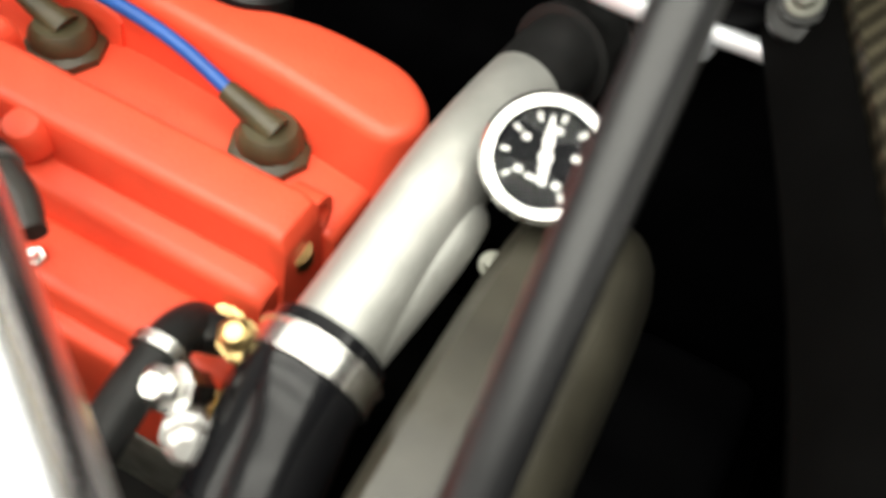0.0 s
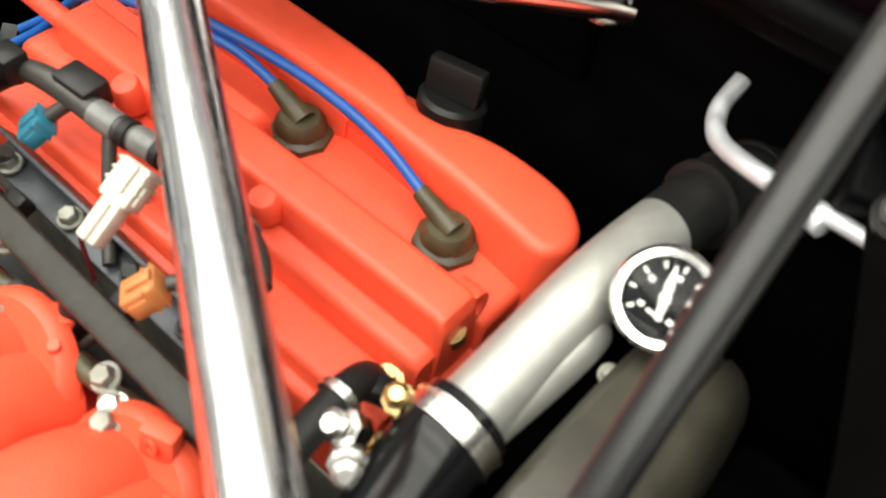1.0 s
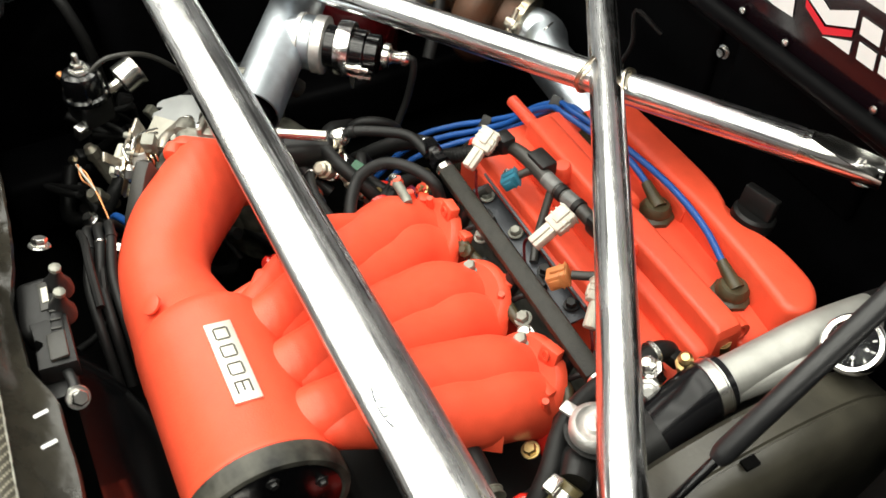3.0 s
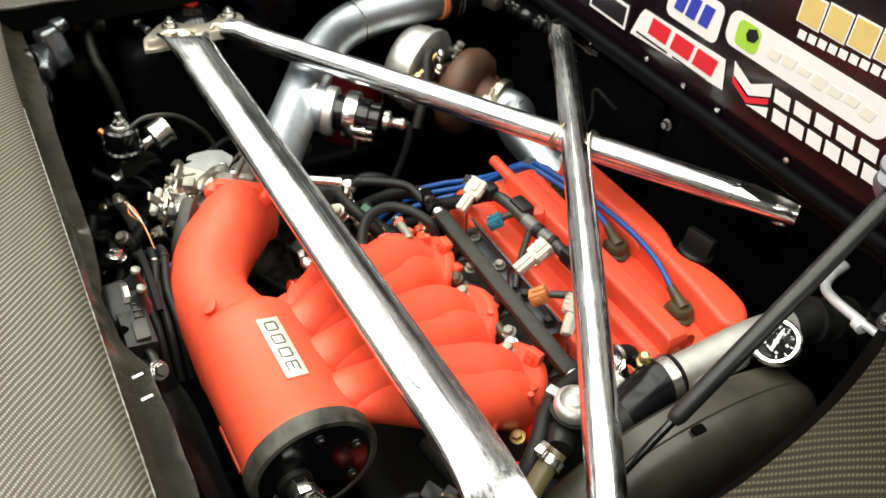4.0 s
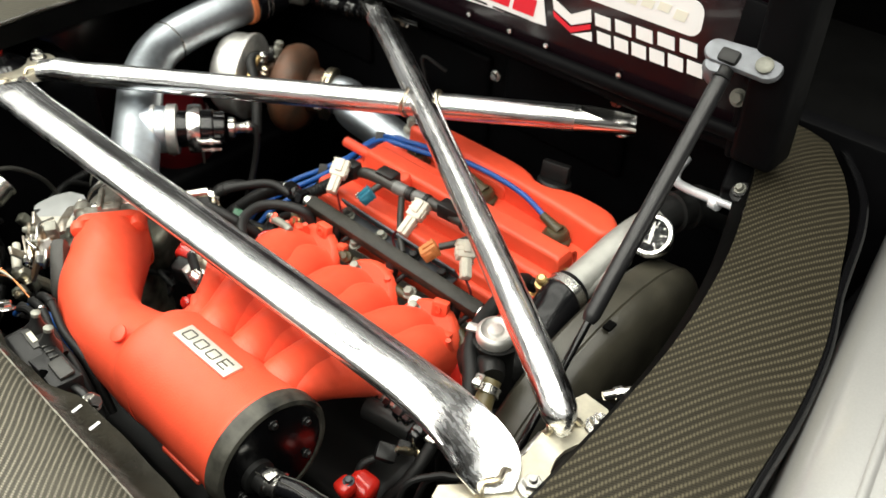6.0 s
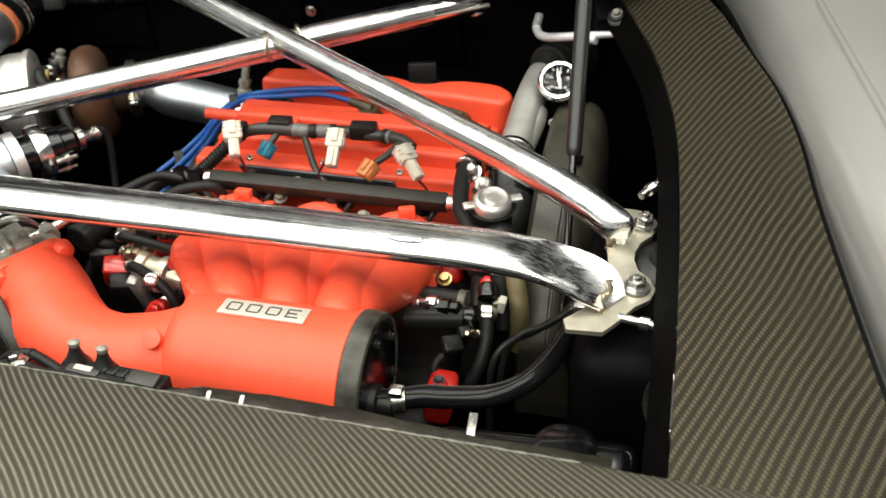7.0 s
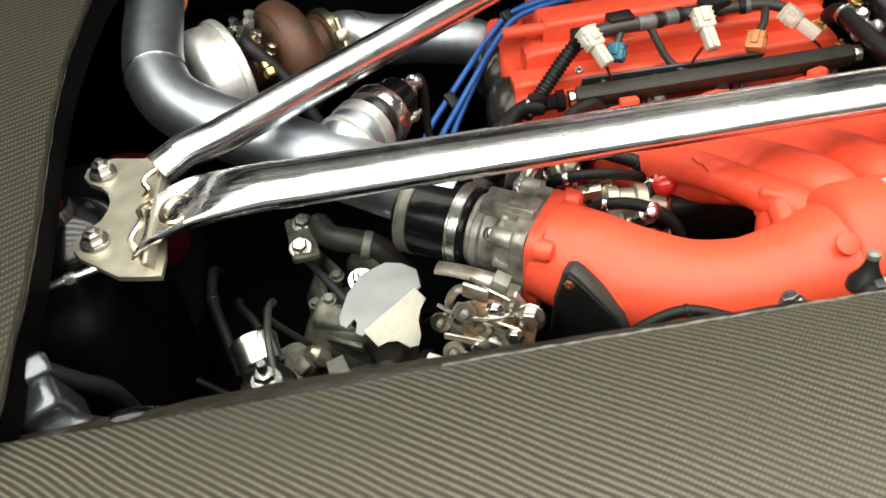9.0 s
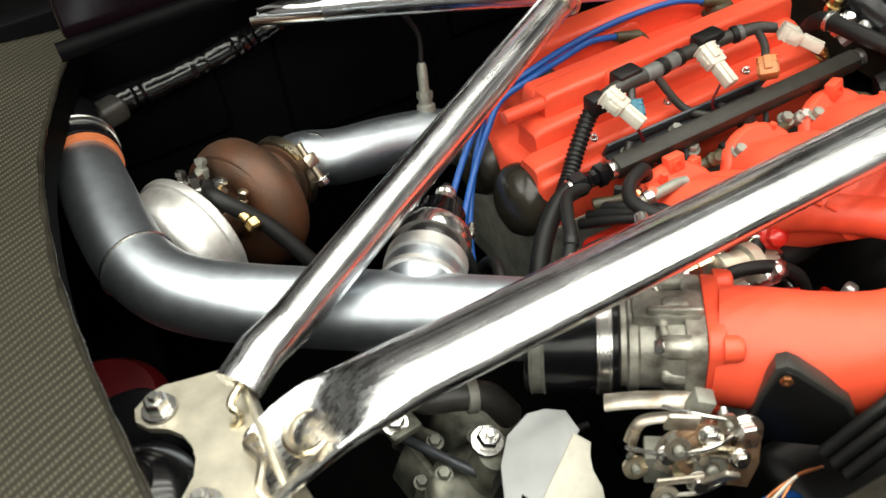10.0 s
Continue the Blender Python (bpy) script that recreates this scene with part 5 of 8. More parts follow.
b = bmesh.new()
volute(b, TC, 0.046, 0.024, 0.036, 22)
lathe(b, TC, TA, [(0.04, -0.026), (0.066, -0.02), (0.068, 0.016), (0.036, 0.028), (0.034, 0.05), (0.04, 0.052), (0.04, 0.062)], 36)
part("turbine_housing", b, RUST, turbo, "heat-browned cast iron turbine housing")
b = bmesh.new()
lathe(b, TC - TA * 0.06, TA, [(0.032, 0), (0.024, 0.008), (0.024, 0.03), (0.036, 0.036), (0.036, 0.042)], 28)
box(b, TC - TA * 0.045 + MT @ Vector((0.0, 0.026, 0)), (0.03, 0.02, 0.022), bevel=0.004, turn=MT)
part("bearing_housing", b, RUST, turbo, "oily bearing housing")
CC = TC - TA * 0.097
b = bmesh.new()
lathe(b, CC, TA, [(0.03, -0.036), (0.05, -0.036), (0.061, -0.031), (0.067, -0.022), (0.069, -0.01), (0.069, 0.008), (0.072, 0.0095), (0.073, 0.013), (0.073, 0.018), (0.071, 0.02), (0.05, 0.022), (0.03, 0.022)], 44)
volute(b, CC - TA * 0.004, 0.048, 0.012, 0.024, 18)
part("compressor_housing", b, CAST, turbo, "bright cast aluminium compressor housing")
b = bmesh.new()
for a in range(15, 375, 45):
    bolt(b, CC + TA * 0.014 + MT @ Vector((0.058 * math.cos(radians(a)), 0.058 * math.sin(radians(a)), 0)), TA, 0.0048)
part("housing_bolt", b, STEEL, turbo)
b = bmesh.new()
lathe(b, TC + TA * 0.052, TA, [(0.038, 0), (0.044, 0.002), (0.044, 0.014), (0.038, 0.016)], 32)
part("v_band_clamp", b, CHROME_DULL, turbo, "heat-tinted band clamp")
lug = Vector((0.3, -0.75, 0.55))
lug = (lug - TA * lug.dot(TA)).normalized()
along = TA.cross(lug)
vc = TC + TA * 0.06 + lug * 0.049
part("clamp_trunnion", box(bmesh.new(), vc, (0.016, 0.018, 0.014), bevel=0.002, turn=frame_of(along)), CHROME_DULL, turbo)
part("clamp_bolt", sweep(bmesh.new(), [vc - along * 0.022 + lug * 0.002, vc + along * 0.03 + lug * 0.002], 0.004, 10), CHROME_DULL, turbo)
part("clamp_nut", bolt(bmesh.new(), vc + along * 0.022 + lug * 0.002, along, 0.0065), STEEL, turbo)
for u, w, k, r, m in ((-0.02, 0.044, 0.05, 0.008, STEEL), (0.014, 0.05, 0.038, 0.0075, CAST_DULL), (0.034, 0.036, 0.05, 0.007, STEEL), (-0.036, 0.03, 0.04, 0.0065, CHROME_DULL)):
    o = TC - TA * k + MT @ Vector((u, w, 0))
    ax = MT @ Vector((u * 6, 1, 0.25))
    part("oil_fitting", lathe(bmesh.new(), o, ax, [(r * 0.8, -0.014), (r * 0.8, -0.002), (r, 0), (r, 0.008), (r * 0.7, 0.009), (r * 0.7, 0.013), (r * 0.9, 0.014), (r * 0.9, 0.018), (r * 0.4, 0.02)], 6), m, turbo)
b = bmesh.new()
sweep(b, smooth([TC - TA * 0.04 + Vector((0, 0, 0.045)), TC - TA * 0.035 + Vector((-0.005, -0.04, 0.055)), TC + Vector((0.0, -0.08, 0.02)), TC + Vector((0.03, -0.11, -0.03))], 6), [0.0085] * 4, 12)
part("oil_line", b, RUBBER, turbo, "black sleeved oil line")
b = bmesh.new()
sweep(b, [TC - TA * 0.036 + Vector((-0.002, -0.028, 0.056)), TC - TA * 0.02 + Vector((-0.0, -0.07, 0.036))], 0.0052, 12)
lathe(b, TC - TA * 0.018 + Vector((0, -0.073, 0.034)), (0.2, -0.8, -0.4), [(0.008, 0), (0.008, 0.008), (0.006, 0.01)], 6)
part("brass_tube", b, GOLD, turbo, "pale brass tube with a union nut")
b = bmesh.new()
lathe(b, TC - TA * 0.045 + MT @ Vector((0.012, 0.036, 0)), MT @ Vector((0.2, 1, 0)), [(0.012, 0), (0.012, 0.006), (0.009, 0.008), (0.009, 0.02)], 6)
part("oil_union", b, STEEL, turbo)

dp = thing("downpipe", "grey steel turbo downpipe with an oxygen sensor", "exhaust pipe", (-0.15, 0.46, -0.2))
d0 = TC + TA * 0.062
dpath = smooth([d0, d0 + TA * 0.03, (-0.205, 0.463, -0.142), (-0.14, 0.463, -0.152), (-0.08, 0.458, -0.166), (-0.035, 0.445, -0.2), (-0.02, 0.43, -0.28)], 6)
part("tube", hollow(bmesh.new(), dpath, 0.032, 0.002, 32), ALU, dp)
b = bmesh.new()
sweep(b, [Vector(dpath[9]) + MT @ Vector((0.0325 * math.cos(a), 0.0325 * math.sin(a), 0)) for a in np.linspace(0, 2 * math.pi, 36).tolist()], 0.0014, 6)
part("weld_bead", b, STEEL, dp)
sd = Vector((0.15, 0.25, 0.95)).normalized()
b = bmesh.new()
so = Vector((-0.088, 0.47, -0.134))
lathe(b, so, sd, [(0.011, 0), (0.011, 0.008), (0.008, 0.01), (0.008, 0.016)], 20)
lathe(b, so + sd * 0.016, sd, [(0.0095, 0), (0.0095, 0.008)], 6)
lathe(b, so + sd * 0.024, sd, [(0.006, 0), (0.006, 0.03), (0.004, 0.034)], 16)
part("oxygen_sensor", b, CAST_DULL, dp, "dulled metal oxygen sensor")
b = bmesh.new()
sweep(b, smooth([so + sd * 0.056, so + sd * 0.09, so + Vector((0.0, 0.03, 0.12)), so + Vector((0.03, 0.05, 0.1))], 5), 0.003, 8)
part("sensor_lead", b, RUBBER, dp)

# ---------------------------------------------------------------- cylinder head and cover
head = thing("cylinder_head", "cylinder head under a red powder-coated valve cover", "cylinder head", (0.13, 0.35, -0.3))
b = bmesh.new()
box(b, (0.13, 0.35, -0.26), (0.38, 0.2, 0.16), bevel=0.006)
part("casting", b, CAST_DULL, head)


def bank(bm, x0, x1, prof, ends=0.006):
    """A long moulding: a cross profile (y, z) carried along x, with its ends drawn in."""
    cy = sum(p[0] for p in prof) / len(prof)
    rings = []
    for x, s in ((x0, 0.86), (x0 + ends * 0.35, 0.96), (x0 + ends, 1.0), (x1 - ends, 1.0), (x1 - ends * 0.35, 0.96), (x1, 0.86)):
        zmin = min(p[1] for p in prof)
        rings.append([bm.verts.new((x, cy + (y - cy) * (0.5 + 0.5 * s), zmin + (z - zmin) * s)) for y, z in prof])
    for a, c in zip(rings, rings[1:]):
        for k in range(len(prof)):
            bm.faces.new((a[k], a[(k + 1) % len(prof)], c[(k + 1) % len(prof)], c[k]))
    bm.faces.new(rings[0])
    bm.faces.new(rings[-1])
    return bm


def hump(y0, y1, z0, z1, r=0.008, n=5, taper=0.004):
    pts = [(y0, z0)]
    for k in range(n + 1):
        a = math.pi / 2 * k / n
        pts.append((y0 + taper + r - r * math.cos(a), z1 - r + r * math.sin(a)))
    for k in range(n + 1):
        a = math.pi / 2 * k / n
        pts.append((y1 - taper - r + r * math.sin(a), z1 - r + r * math.cos(a)))
    return pts + [(y1, z0)]


b = bmesh.new()
bank(b, -0.068, 0.325, hump(0.252, 0.446, -0.2, -0.122, 0.006), 0.008)
part("cover_base", b, RED, head)
b = bmesh.new()
bank(b, -0.066, 0.318, hump(0.262, 0.302, -0.13, -0.108, 0.006), 0.012)
part("lower_step", b, RED, head)
b = bmesh.new()
bank(b, -0.045, 0.316, hump(0.294, 0.338, -0.13, -0.09, 0.007), 0.012)
part("middle_step", b, RED, head)
b = bmesh.new()
bank(b, -0.022, 0.318, hump(0.311, 0.349, -0.13, -0.065, 0.006), 0.008)
part("cam_ridge", b, RED, head)
b = bmesh.new()
bank(b, -0.03, 0.322, hump(0.345, 0.42, -0.13, -0.098, 0.004), 0.006)
part("plug_valley", b, RED, head)
part("ridge_step", bank(bmesh.new(), -0.024, 0.14, hump(0.33, 0.362, -0.13, -0.067, 0.005), 0.006), RED, head)


def pad(bm, outline, z0, z1, r, flare=0.006, n=6):
    """A moulded block on a rounded plan line, flared at its foot and rounded at its top edge."""
    P = [Vector((x, y, 0)) for x, y in outline]
    fine = smooth(P[-2:] + P + P[:2], n)[2 * n:(2 + len(P)) * n]
    m = len(fine)
    out = []
    for k in range(m):
        t = (fine[(k + 1) % m] - fine[k - 1]).normalized()
        out.append(Vector((t.y, -t.x, 0)))
    rings = [(z0, flare), (z1 - r, 0.0)] + [(z1 - r + r * math.sin(a), -r * (1 - math.cos(a))) for a in np.linspace(0.3, math.pi / 2, 5).tolist()]
    rows = [[bm.verts.new(p + o * off + Vector((0, 0, z))) for p, o in zip(fine, out)] for z, off in rings]
    for a, c in zip(rows, rows[1:]):
        for k in range(m):
            bm.faces.new((a[k], a[(k + 1) % m], c[(k + 1) % m], c[k]))
    bm.faces.new(rows[0])
    bm.faces.new(rows[-1])
    return bm


REAR = [(-0.012, 0.4), (0.05, 0.398), (0.12, 0.399), (0.17, 0.4), (0.215, 0.397), (0.26, 0.394), (0.3, 0.389), (0.322, 0.387), (0.333, 0.396), (0.335, 0.409), (0.327, 0.423), (0.306, 0.435), (0.265, 0.438), (0.237, 0.433), (0.219, 0.425), (0.198, 0.424), (0.18, 0.432), (0.15, 0.438), (0.08, 0.439), (0.0, 0.437), (-0.014, 0.428), (-0.017, 0.412)]
part("rear_cam_ridge", pad(bmesh.new(), REAR, -0.128, -0.061, 0.008), RED, head)
part("filler_land", bank(bmesh.new(), 0.165, 0.235, hump(0.41, 0.458, -0.13, -0.088, 0.01, 5), 0.006), RED, head)
for x0, w in ((0.0, 0.0), (0.09, 0.0), (0.205, 0.0)):
    b = bmesh.new()
    bank(b, x0 + 0.01, x0 + 0.075, hump(0.392, 0.418, -0.12, -0.075, 0.007), 0.012)
    part("valley_web", b, RED, head)
# oil gallery barrel at the end of the ridge, and the stub of the breather
b = bmesh.new()
lathe(b, (-0.068, 0.323, -0.075), (1, 0, 0), [(0.0045, 0), (0.0075, 0.001), (0.0075, 0.045), (0.006, 0.05)], 16)
part("breather_stub", b, RED, head)
b = bmesh.new()
lathe(b, (0.3, 0.345, -0.085), (1, 0, 0), [(0.013, 0), (0.013, 0.016), (0.009, 0.016), (0.008, 0.01), (0, 0.01)], 20)
part("ridge_end_plug", b, RED, head)
b = bmesh.new()
lathe(b, (0.062, 0.313, -0.085), (0, -0.2, 1), [(0.011, 0), (0.011, 0.016), (0.008, 0.02), (0.005, 0.0205)], 16)
part("cover_boss", b, RED, head)
b = bmesh.new()
lathe(b, (0.185, 0.313, -0.085), (0, -0.2, 1), [(0.011, 0), (0.011, 0.012), (0.008, 0.016), (0.005, 0.0165)], 16)
part("cover_boss", b, RED, head)
for x, y, z in ((0.111, 0.281, -0.112), (0.215, 0.276, -0.112), (0.304, 0.29, -0.105), (0.01, 0.276, -0.112), (0.312, 0.33, -0.09), (0.318, 0.262, -0.12)):
    b = bmesh.new()
    lathe(b, (x, y, z), (0, -0.25, 1), [(0.009, -0.01), (0.009, 0.0)], 14)
    bolt(b, (x, y, z), (0, -0.25, 1), 0.0052, stud=0.005)
    part("cover_nut", b, GOLD if x > 0.3 else STEEL, head, "plated cover nut on a stud")
# timing plate at the end of the head, with its black gasket face
for y, r in ((0.292, 0.04), (0.375, 0.037)):
    part("end_seal", lathe(bmesh.new(), (-0.062, y, -0.162), (-1, 0, 0.12), [(r, 0), (r * 1.03, 0.006), (r, 0.014), (r * 0.86, 0.024), (r * 0.6, 0.03), (0, 0.033)], 28), RESIN, head, "bulging glossy black end seal")

cap = thing("oil_filler_cap", "black plastic oil filler cap with a grip bar", "oil cap", (0.197, 0.462, -0.09))
part("disc", lathe(bmesh.new(), (0.197, 0.462, -0.1), (0, 0.2, 0.98), [(0.021, 0), (0.024, 0.003), (0.024, 0.016), (0.021, 0.019), (0, 0.019)], 28), PLASTIC, cap)
part("grip", box(bmesh.new(), (0.197, 0.466, -0.069), (0.04, 0.013, 0.026), (-12, 0, 12), 0.003), PLASTIC, cap)

# spark plug boots and leads
for bx in (0.268, 0.143, 0.018):
    bt = thing("spark_plug_boot", "oily dark brown spark plug boot in the cover valley", "plug boot", (bx, 0.378, -0.1), group="spark plug boots")
    part("grommet", lathe(bmesh.new(), (bx, 0.378, -0.1), (0, 0.05, 1), [(0.021, 0), (0.021, 0.006), (0.017, 0.009)], 8), OLIVE_PLASTIC, bt)
    b = bmesh.new()
    lathe(b, (bx, 0.378, -0.092), (0, 0.05, 1), [(0.0165, 0), (0.0165, 0.006), (0.013, 0.011), (0, 0.012)], 18)
    sweep(b, smooth([(bx + 0.004, 0.378, -0.083), (bx - 0.008, 0.379, -0.079), (bx - 0.026, 0.381, -0.074)], 4), [0.0085, 0.007, 0.0055], 12)
    part("cap", b, OLIVE_PLASTIC, bt)
TAIL = [(-0.014, 0.37, -0.068), (-0.048, 0.378, -0.083), (-0.076, 0.368, -0.104), (-0.104, 0.357, -0.134), (-0.138, 0.33, -0.16), (-0.165, 0.302, -0.177), (-0.19, 0.26, -0.2), (-0.2, 0.22, -0.24)]
LEADS = [
    [(0.245, 0.381, -0.074), (0.205, 0.386, -0.063), (0.15, 0.39, -0.061), (0.09, 0.385, -0.06), (0.035, 0.376, -0.061)] + TAIL,
    [(0.12, 0.381, -0.074), (0.08, 0.379, -0.066), (0.03, 0.369, -0.067)] + [(x + 0.012 * k / 7, y - 0.011 - 0.002 * k, z - 0.001 * k) for k, (x, y, z) in enumerate(TAIL)],
    [(-0.006, 0.381, -0.074), (-0.02, 0.383, -0.075)] + [(x + 0.006 * k, y + 0.007 - 0.006 * k, z - 0.007) for k, (x, y, z) in enumerate(TAIL[1:])],
]
for pts in LEADS:
    b = bmesh.new()
    sweep(b, smooth(pts, 7), 0.0037, 12)
    solo("ignition_lead", b, BLUE, "bright blue silicone ignition lead along the cover", "ignition lead", "ignition leads")
for o in ((-0.05, 0.372, -0.084), (-0.132, 0.328, -0.158)):
    solo("lead_separator", box(bmesh.new(), o, (0.014, 0.02, 0.006), (35, 0, 30), 0.0015), PLASTIC, "small black clip bundling the blue leads", "clip", "lead clips")

# ---------------------------------------------------------------- fuel rail
rail = thing("fuel_rail", "satin black fuel rail with fittings along the head", "fuel rail", (0.14, 0.2, -0.12))
RA, RB = Vector((-0.012, 0.21, -0.097)), Vector((0.296, 0.202, -0.09))
b = bmesh.new()
L = (RB - RA).length
M = frame_of(RB - RA, (0, -0.3, 1))
box(b, (RA + RB) / 2, (0.0185, 0.0205, L), bevel=0.0035, seg=2, turn=M)
part("bar", b, RAIL, rail)
ax = (RB - RA).normalized()
b = bmesh.new()
lathe(b, RA - ax * 0.012, ax, [(0.0085, 0.004), (0.0098, 0.005), (0.0098, 0.011), (0.009, 0.012)], 20)
part("end_ring", b, STEEL, rail, "bright ring at the rail's end")
b = bmesh.new()
lathe(b, RA - ax * 0.052, ax, [(0.009, 0), (0.0125, 0.002), (0.0125, 0.016), (0.01, 0.018), (0.0085, 0.022), (0.0085, 0.03), (0.012, 0.031), (0.012, 0.04)], 6)
part("hose_fitting", b, BLACK_PAINT, rail, "black hexagonal hose fitting")
part("end_plug", lathe(bmesh.new(), RB, ax, [(0.01, 0), (0.01, 0.008), (0.007, 0.009)], 18), STEEL, rail)
for x in (0.045, 0.15, 0.255):
    b = bmesh.new()
    lathe(b, (x, 0.205, -0.1), (0, -0.35, -0.9), [(0.009, 0), (0.009, 0.03), (0.007, 0.034), (0.007, 0.05)], 16)
    part("injector", b, PLASTIC, rail, "black fuel injector under the rail")
    b = bmesh.new()
    box(b, (x + 0.012, 0.222, -0.116), (0.016, 0.02, 0.014), (20, 0, 0), 0.002)
    part("injector_socket", b, PLASTIC, rail)
# bolted strip whose dark colour also fills in the shade between rail and cover
b = bmesh.new()
box(b, (0.112, 0.25, -0.108), (0.21, 0.003, 0.022), (28, 0, -1), 0.0008)
box(b, (0.112, 0.241, -0.117), (0.21, 0.02, 0.003), (6, 0, -1), 0.0008)
part("rail_bracket", b, SLATE_CAST, rail, "dull grey folded bracket behind the rail")
for x in (0.028, 0.09, 0.15, 0.2):
    part("bracket_bolt", bolt(bmesh.new(), (x, 0.24, -0.113), (0, -0.2, 1), 0.0055), CAST_DULL if x < 0.1 else PLASTIC, rail)
fh = thing("fuel_hose", "black rubber fuel hose leaving the rail", "hose", (-0.1, 0.19, -0.15))
part("tube", sweep(bmesh.new(), smooth([RA - ax * 0.05, (-0.085, 0.205, -0.108), (-0.115, 0.185, -0.13), (-0.145, 0.15, -0.165), (-0.17, 0.11, -0.21)], 6), 0.0095, 14), RUBBER, fh)
part("collar", lathe(bmesh.new(), (-0.066, 0.2105, -0.1), (1, 0.05, 0.08), [(0.0108, 0), (0.0108, 0.004)], 18), STEEL, fh)
b = bmesh.new()
for k in range(3):
    sweep(b, smooth([(-0.04 - 0.01 * k, 0.2, -0.125 - 0.006 * k), (-0.03, 0.17 - 0.01 * k, -0.11), (-0.005 + 0.01 * k, 0.135 - 0.012 * k, -0.105), (0.005, 0.1, -0.13 - 0.01 * k), (-0.02, 0.07, -0.17)], 6), 0.0055, 10)
solo("vacuum_hose", b, RUBBER, "looped black vacuum hoses at the manifold's end", "hose")
b = bmesh.new()
sweep(b, smooth([(-0.02, 0.2, -0.115), (-0.002, 0.185, -0.118), (0.014, 0.165, -0.122)], 4), 0.005, 8, flat=1.6)
solo("rubber_strap", b, RUBBER, "short dark rubber strap below the rail", "strap")

# ---------------------------------------------------------------- wiring harness
har = thing("wiring_harness", "taped grey wiring harness with plug connectors", "wiring harness", (0.1, 0.275, -0.1))
hp = smooth([(-0.065, 0.225, -0.122), (-0.045, 0.24, -0.11), (-0.02, 0.258, -0.09), (0.008, 0.272, -0.068), (0.04, 0.277, -0.06), (0.09, 0.281, -0.061), (0.14, 0.288, -0.062), (0.19, 0.284, -0.06), (0.222, 0.274, -0.056), (0.24, 0.262, -0.057)], 8)
part("taped_loom", sweep(bmesh.new(), hp[22:], [0.0068, 0.0085, 0.008, 0.0072, 0.0055], 14), GREY_PLASTIC, har)
b = bmesh.new()
seg = hp[:25]
n = 90
dense = [seg[min(int(k * (len(seg) - 1) / n), len(seg) - 2)].lerp(seg[min(int(k * (len(seg) - 1) / n) + 1, len(seg) - 1)], (k * (len(seg) - 1) / n) % 1) for k in range(n)]
sweep(b, dense, [0.0092 if k % 4 < 2 else 0.0076 for k in range(n)], 14)
part("corrugated_sleeve", b, PLASTIC, har, "black corrugated sleeve")
for o, s in (((0.058, 0.285, -0.058), (0.03, 0.02, 0.02)), ((0.168, 0.289, -0.058), (0.034, 0.02, 0.02)), ((0.008, 0.268, -0.06), (0.02, 0.018, 0.02))):
    part("loom_clip", box(bmesh.new(), o, s, (0, 0, 4), 0.003), PLASTIC, har)
for o in (0.105, 0.125, 0.2):
    i = min(range(len(hp)), key=lambda k: abs(hp[k].x - o))
    part("tape_band", lathe(bmesh.new(), hp[i], hp[i + 1] - hp[i], [(0.008, -0.004), (0.0095, -0.003), (0.0095, 0.003), (0.008, 0.004)], 14), RUBBER, har)
for x0, x1 in ((0.075, 0.1), (0.108, 0.132), (0.196, 0.21)):
    run = [p for p in hp if x0 < p.x < x1]
    part("grey_tape", sweep(bmesh.new(), run, 0.0089, 14), PIPE_TAPE, har, "shiny grey wrapped tape")


def plug(name, loc, axis, mat, size, ref, label, nose=None, ribs=3):
    """A connector: shell, stepped nose, ribs and latch."""
    M = frame_of(axis, ref)
    w, h, l = size
    o = Vector(loc)
    p = part(name, box(bmesh.new(), o, (w, h, l), bevel=0.0022, turn=M), mat, har, label)
    part("latch", box(bmesh.new(), o + M @ Vector((0, h * 0.55, -l * 0.1)), (w * 0.4, h * 0.25, l * 0.7), bevel=0.001, turn=M), mat, p)
    for k in range(ribs):
        part("plug_rib", box(bmesh.new(), o + M @ Vector((0, 0, -l * 0.4 + l * 0.25 * k)), (w * 1.08, h * 1.08, l * 0.08), bevel=0.0008, turn=M), mat, p)
    for sx in (-1, 1):
        part("guide", box(bmesh.new(), o + M @ Vector((sx * w * 0.52, 0, l * 0.1)), (w * 0.1, h * 0.5, l * 0.5), bevel=0.0008, turn=M), mat, p)
    if nose:
        b = bmesh.new()
        box(b, o + M @ Vector((0, 0, l * 0.5 + nose[2] / 2 - 0.001)), nose, bevel=0.0018, turn=M)
        box(b, o + M @ Vector((0, nose[1] * 0.3, l * 0.5 + nose[2] / 2)), (nose[0] * 0.3, nose[1] * 0.8, nose[2] * 0.9), bevel=0.0008, turn=M)
        part("plug_nose", b, mat, p)
    return p


plug("white_plug", (0.012, 0.243, -0.046), (0.35, -0.8, -0.5), WHITE_PLASTIC, (0.021, 0.015, 0.025), (0, 0.3, 1), "off-white plastic plug", (0.013, 0.012, 0.024))
plug("white_plug", (0.143, 0.256, -0.052), (0.06, -0.86, -0.5), WHITE_PLASTIC, (0.021, 0.015, 0.025), (0, 0.3, 1), "off-white plastic plug", (0.014, 0.012, 0.026))
plug("white_plug", (0.236, 0.24, -0.054), (0.62, -0.66, -0.42), WHITE_PLASTIC, (0.022, 0.015, 0.023), (0, 0.3, 1), "greyed off-white plastic plug", (0.013, 0.011, 0.026))
plug("teal_plug", (0.047, 0.256, -0.078), (-0.35, -0.7, -0.6), TEAL_PLASTIC, (0.019, 0.014, 0.02), (0, 0.3, 1), "teal blue plastic plug", None, 2)
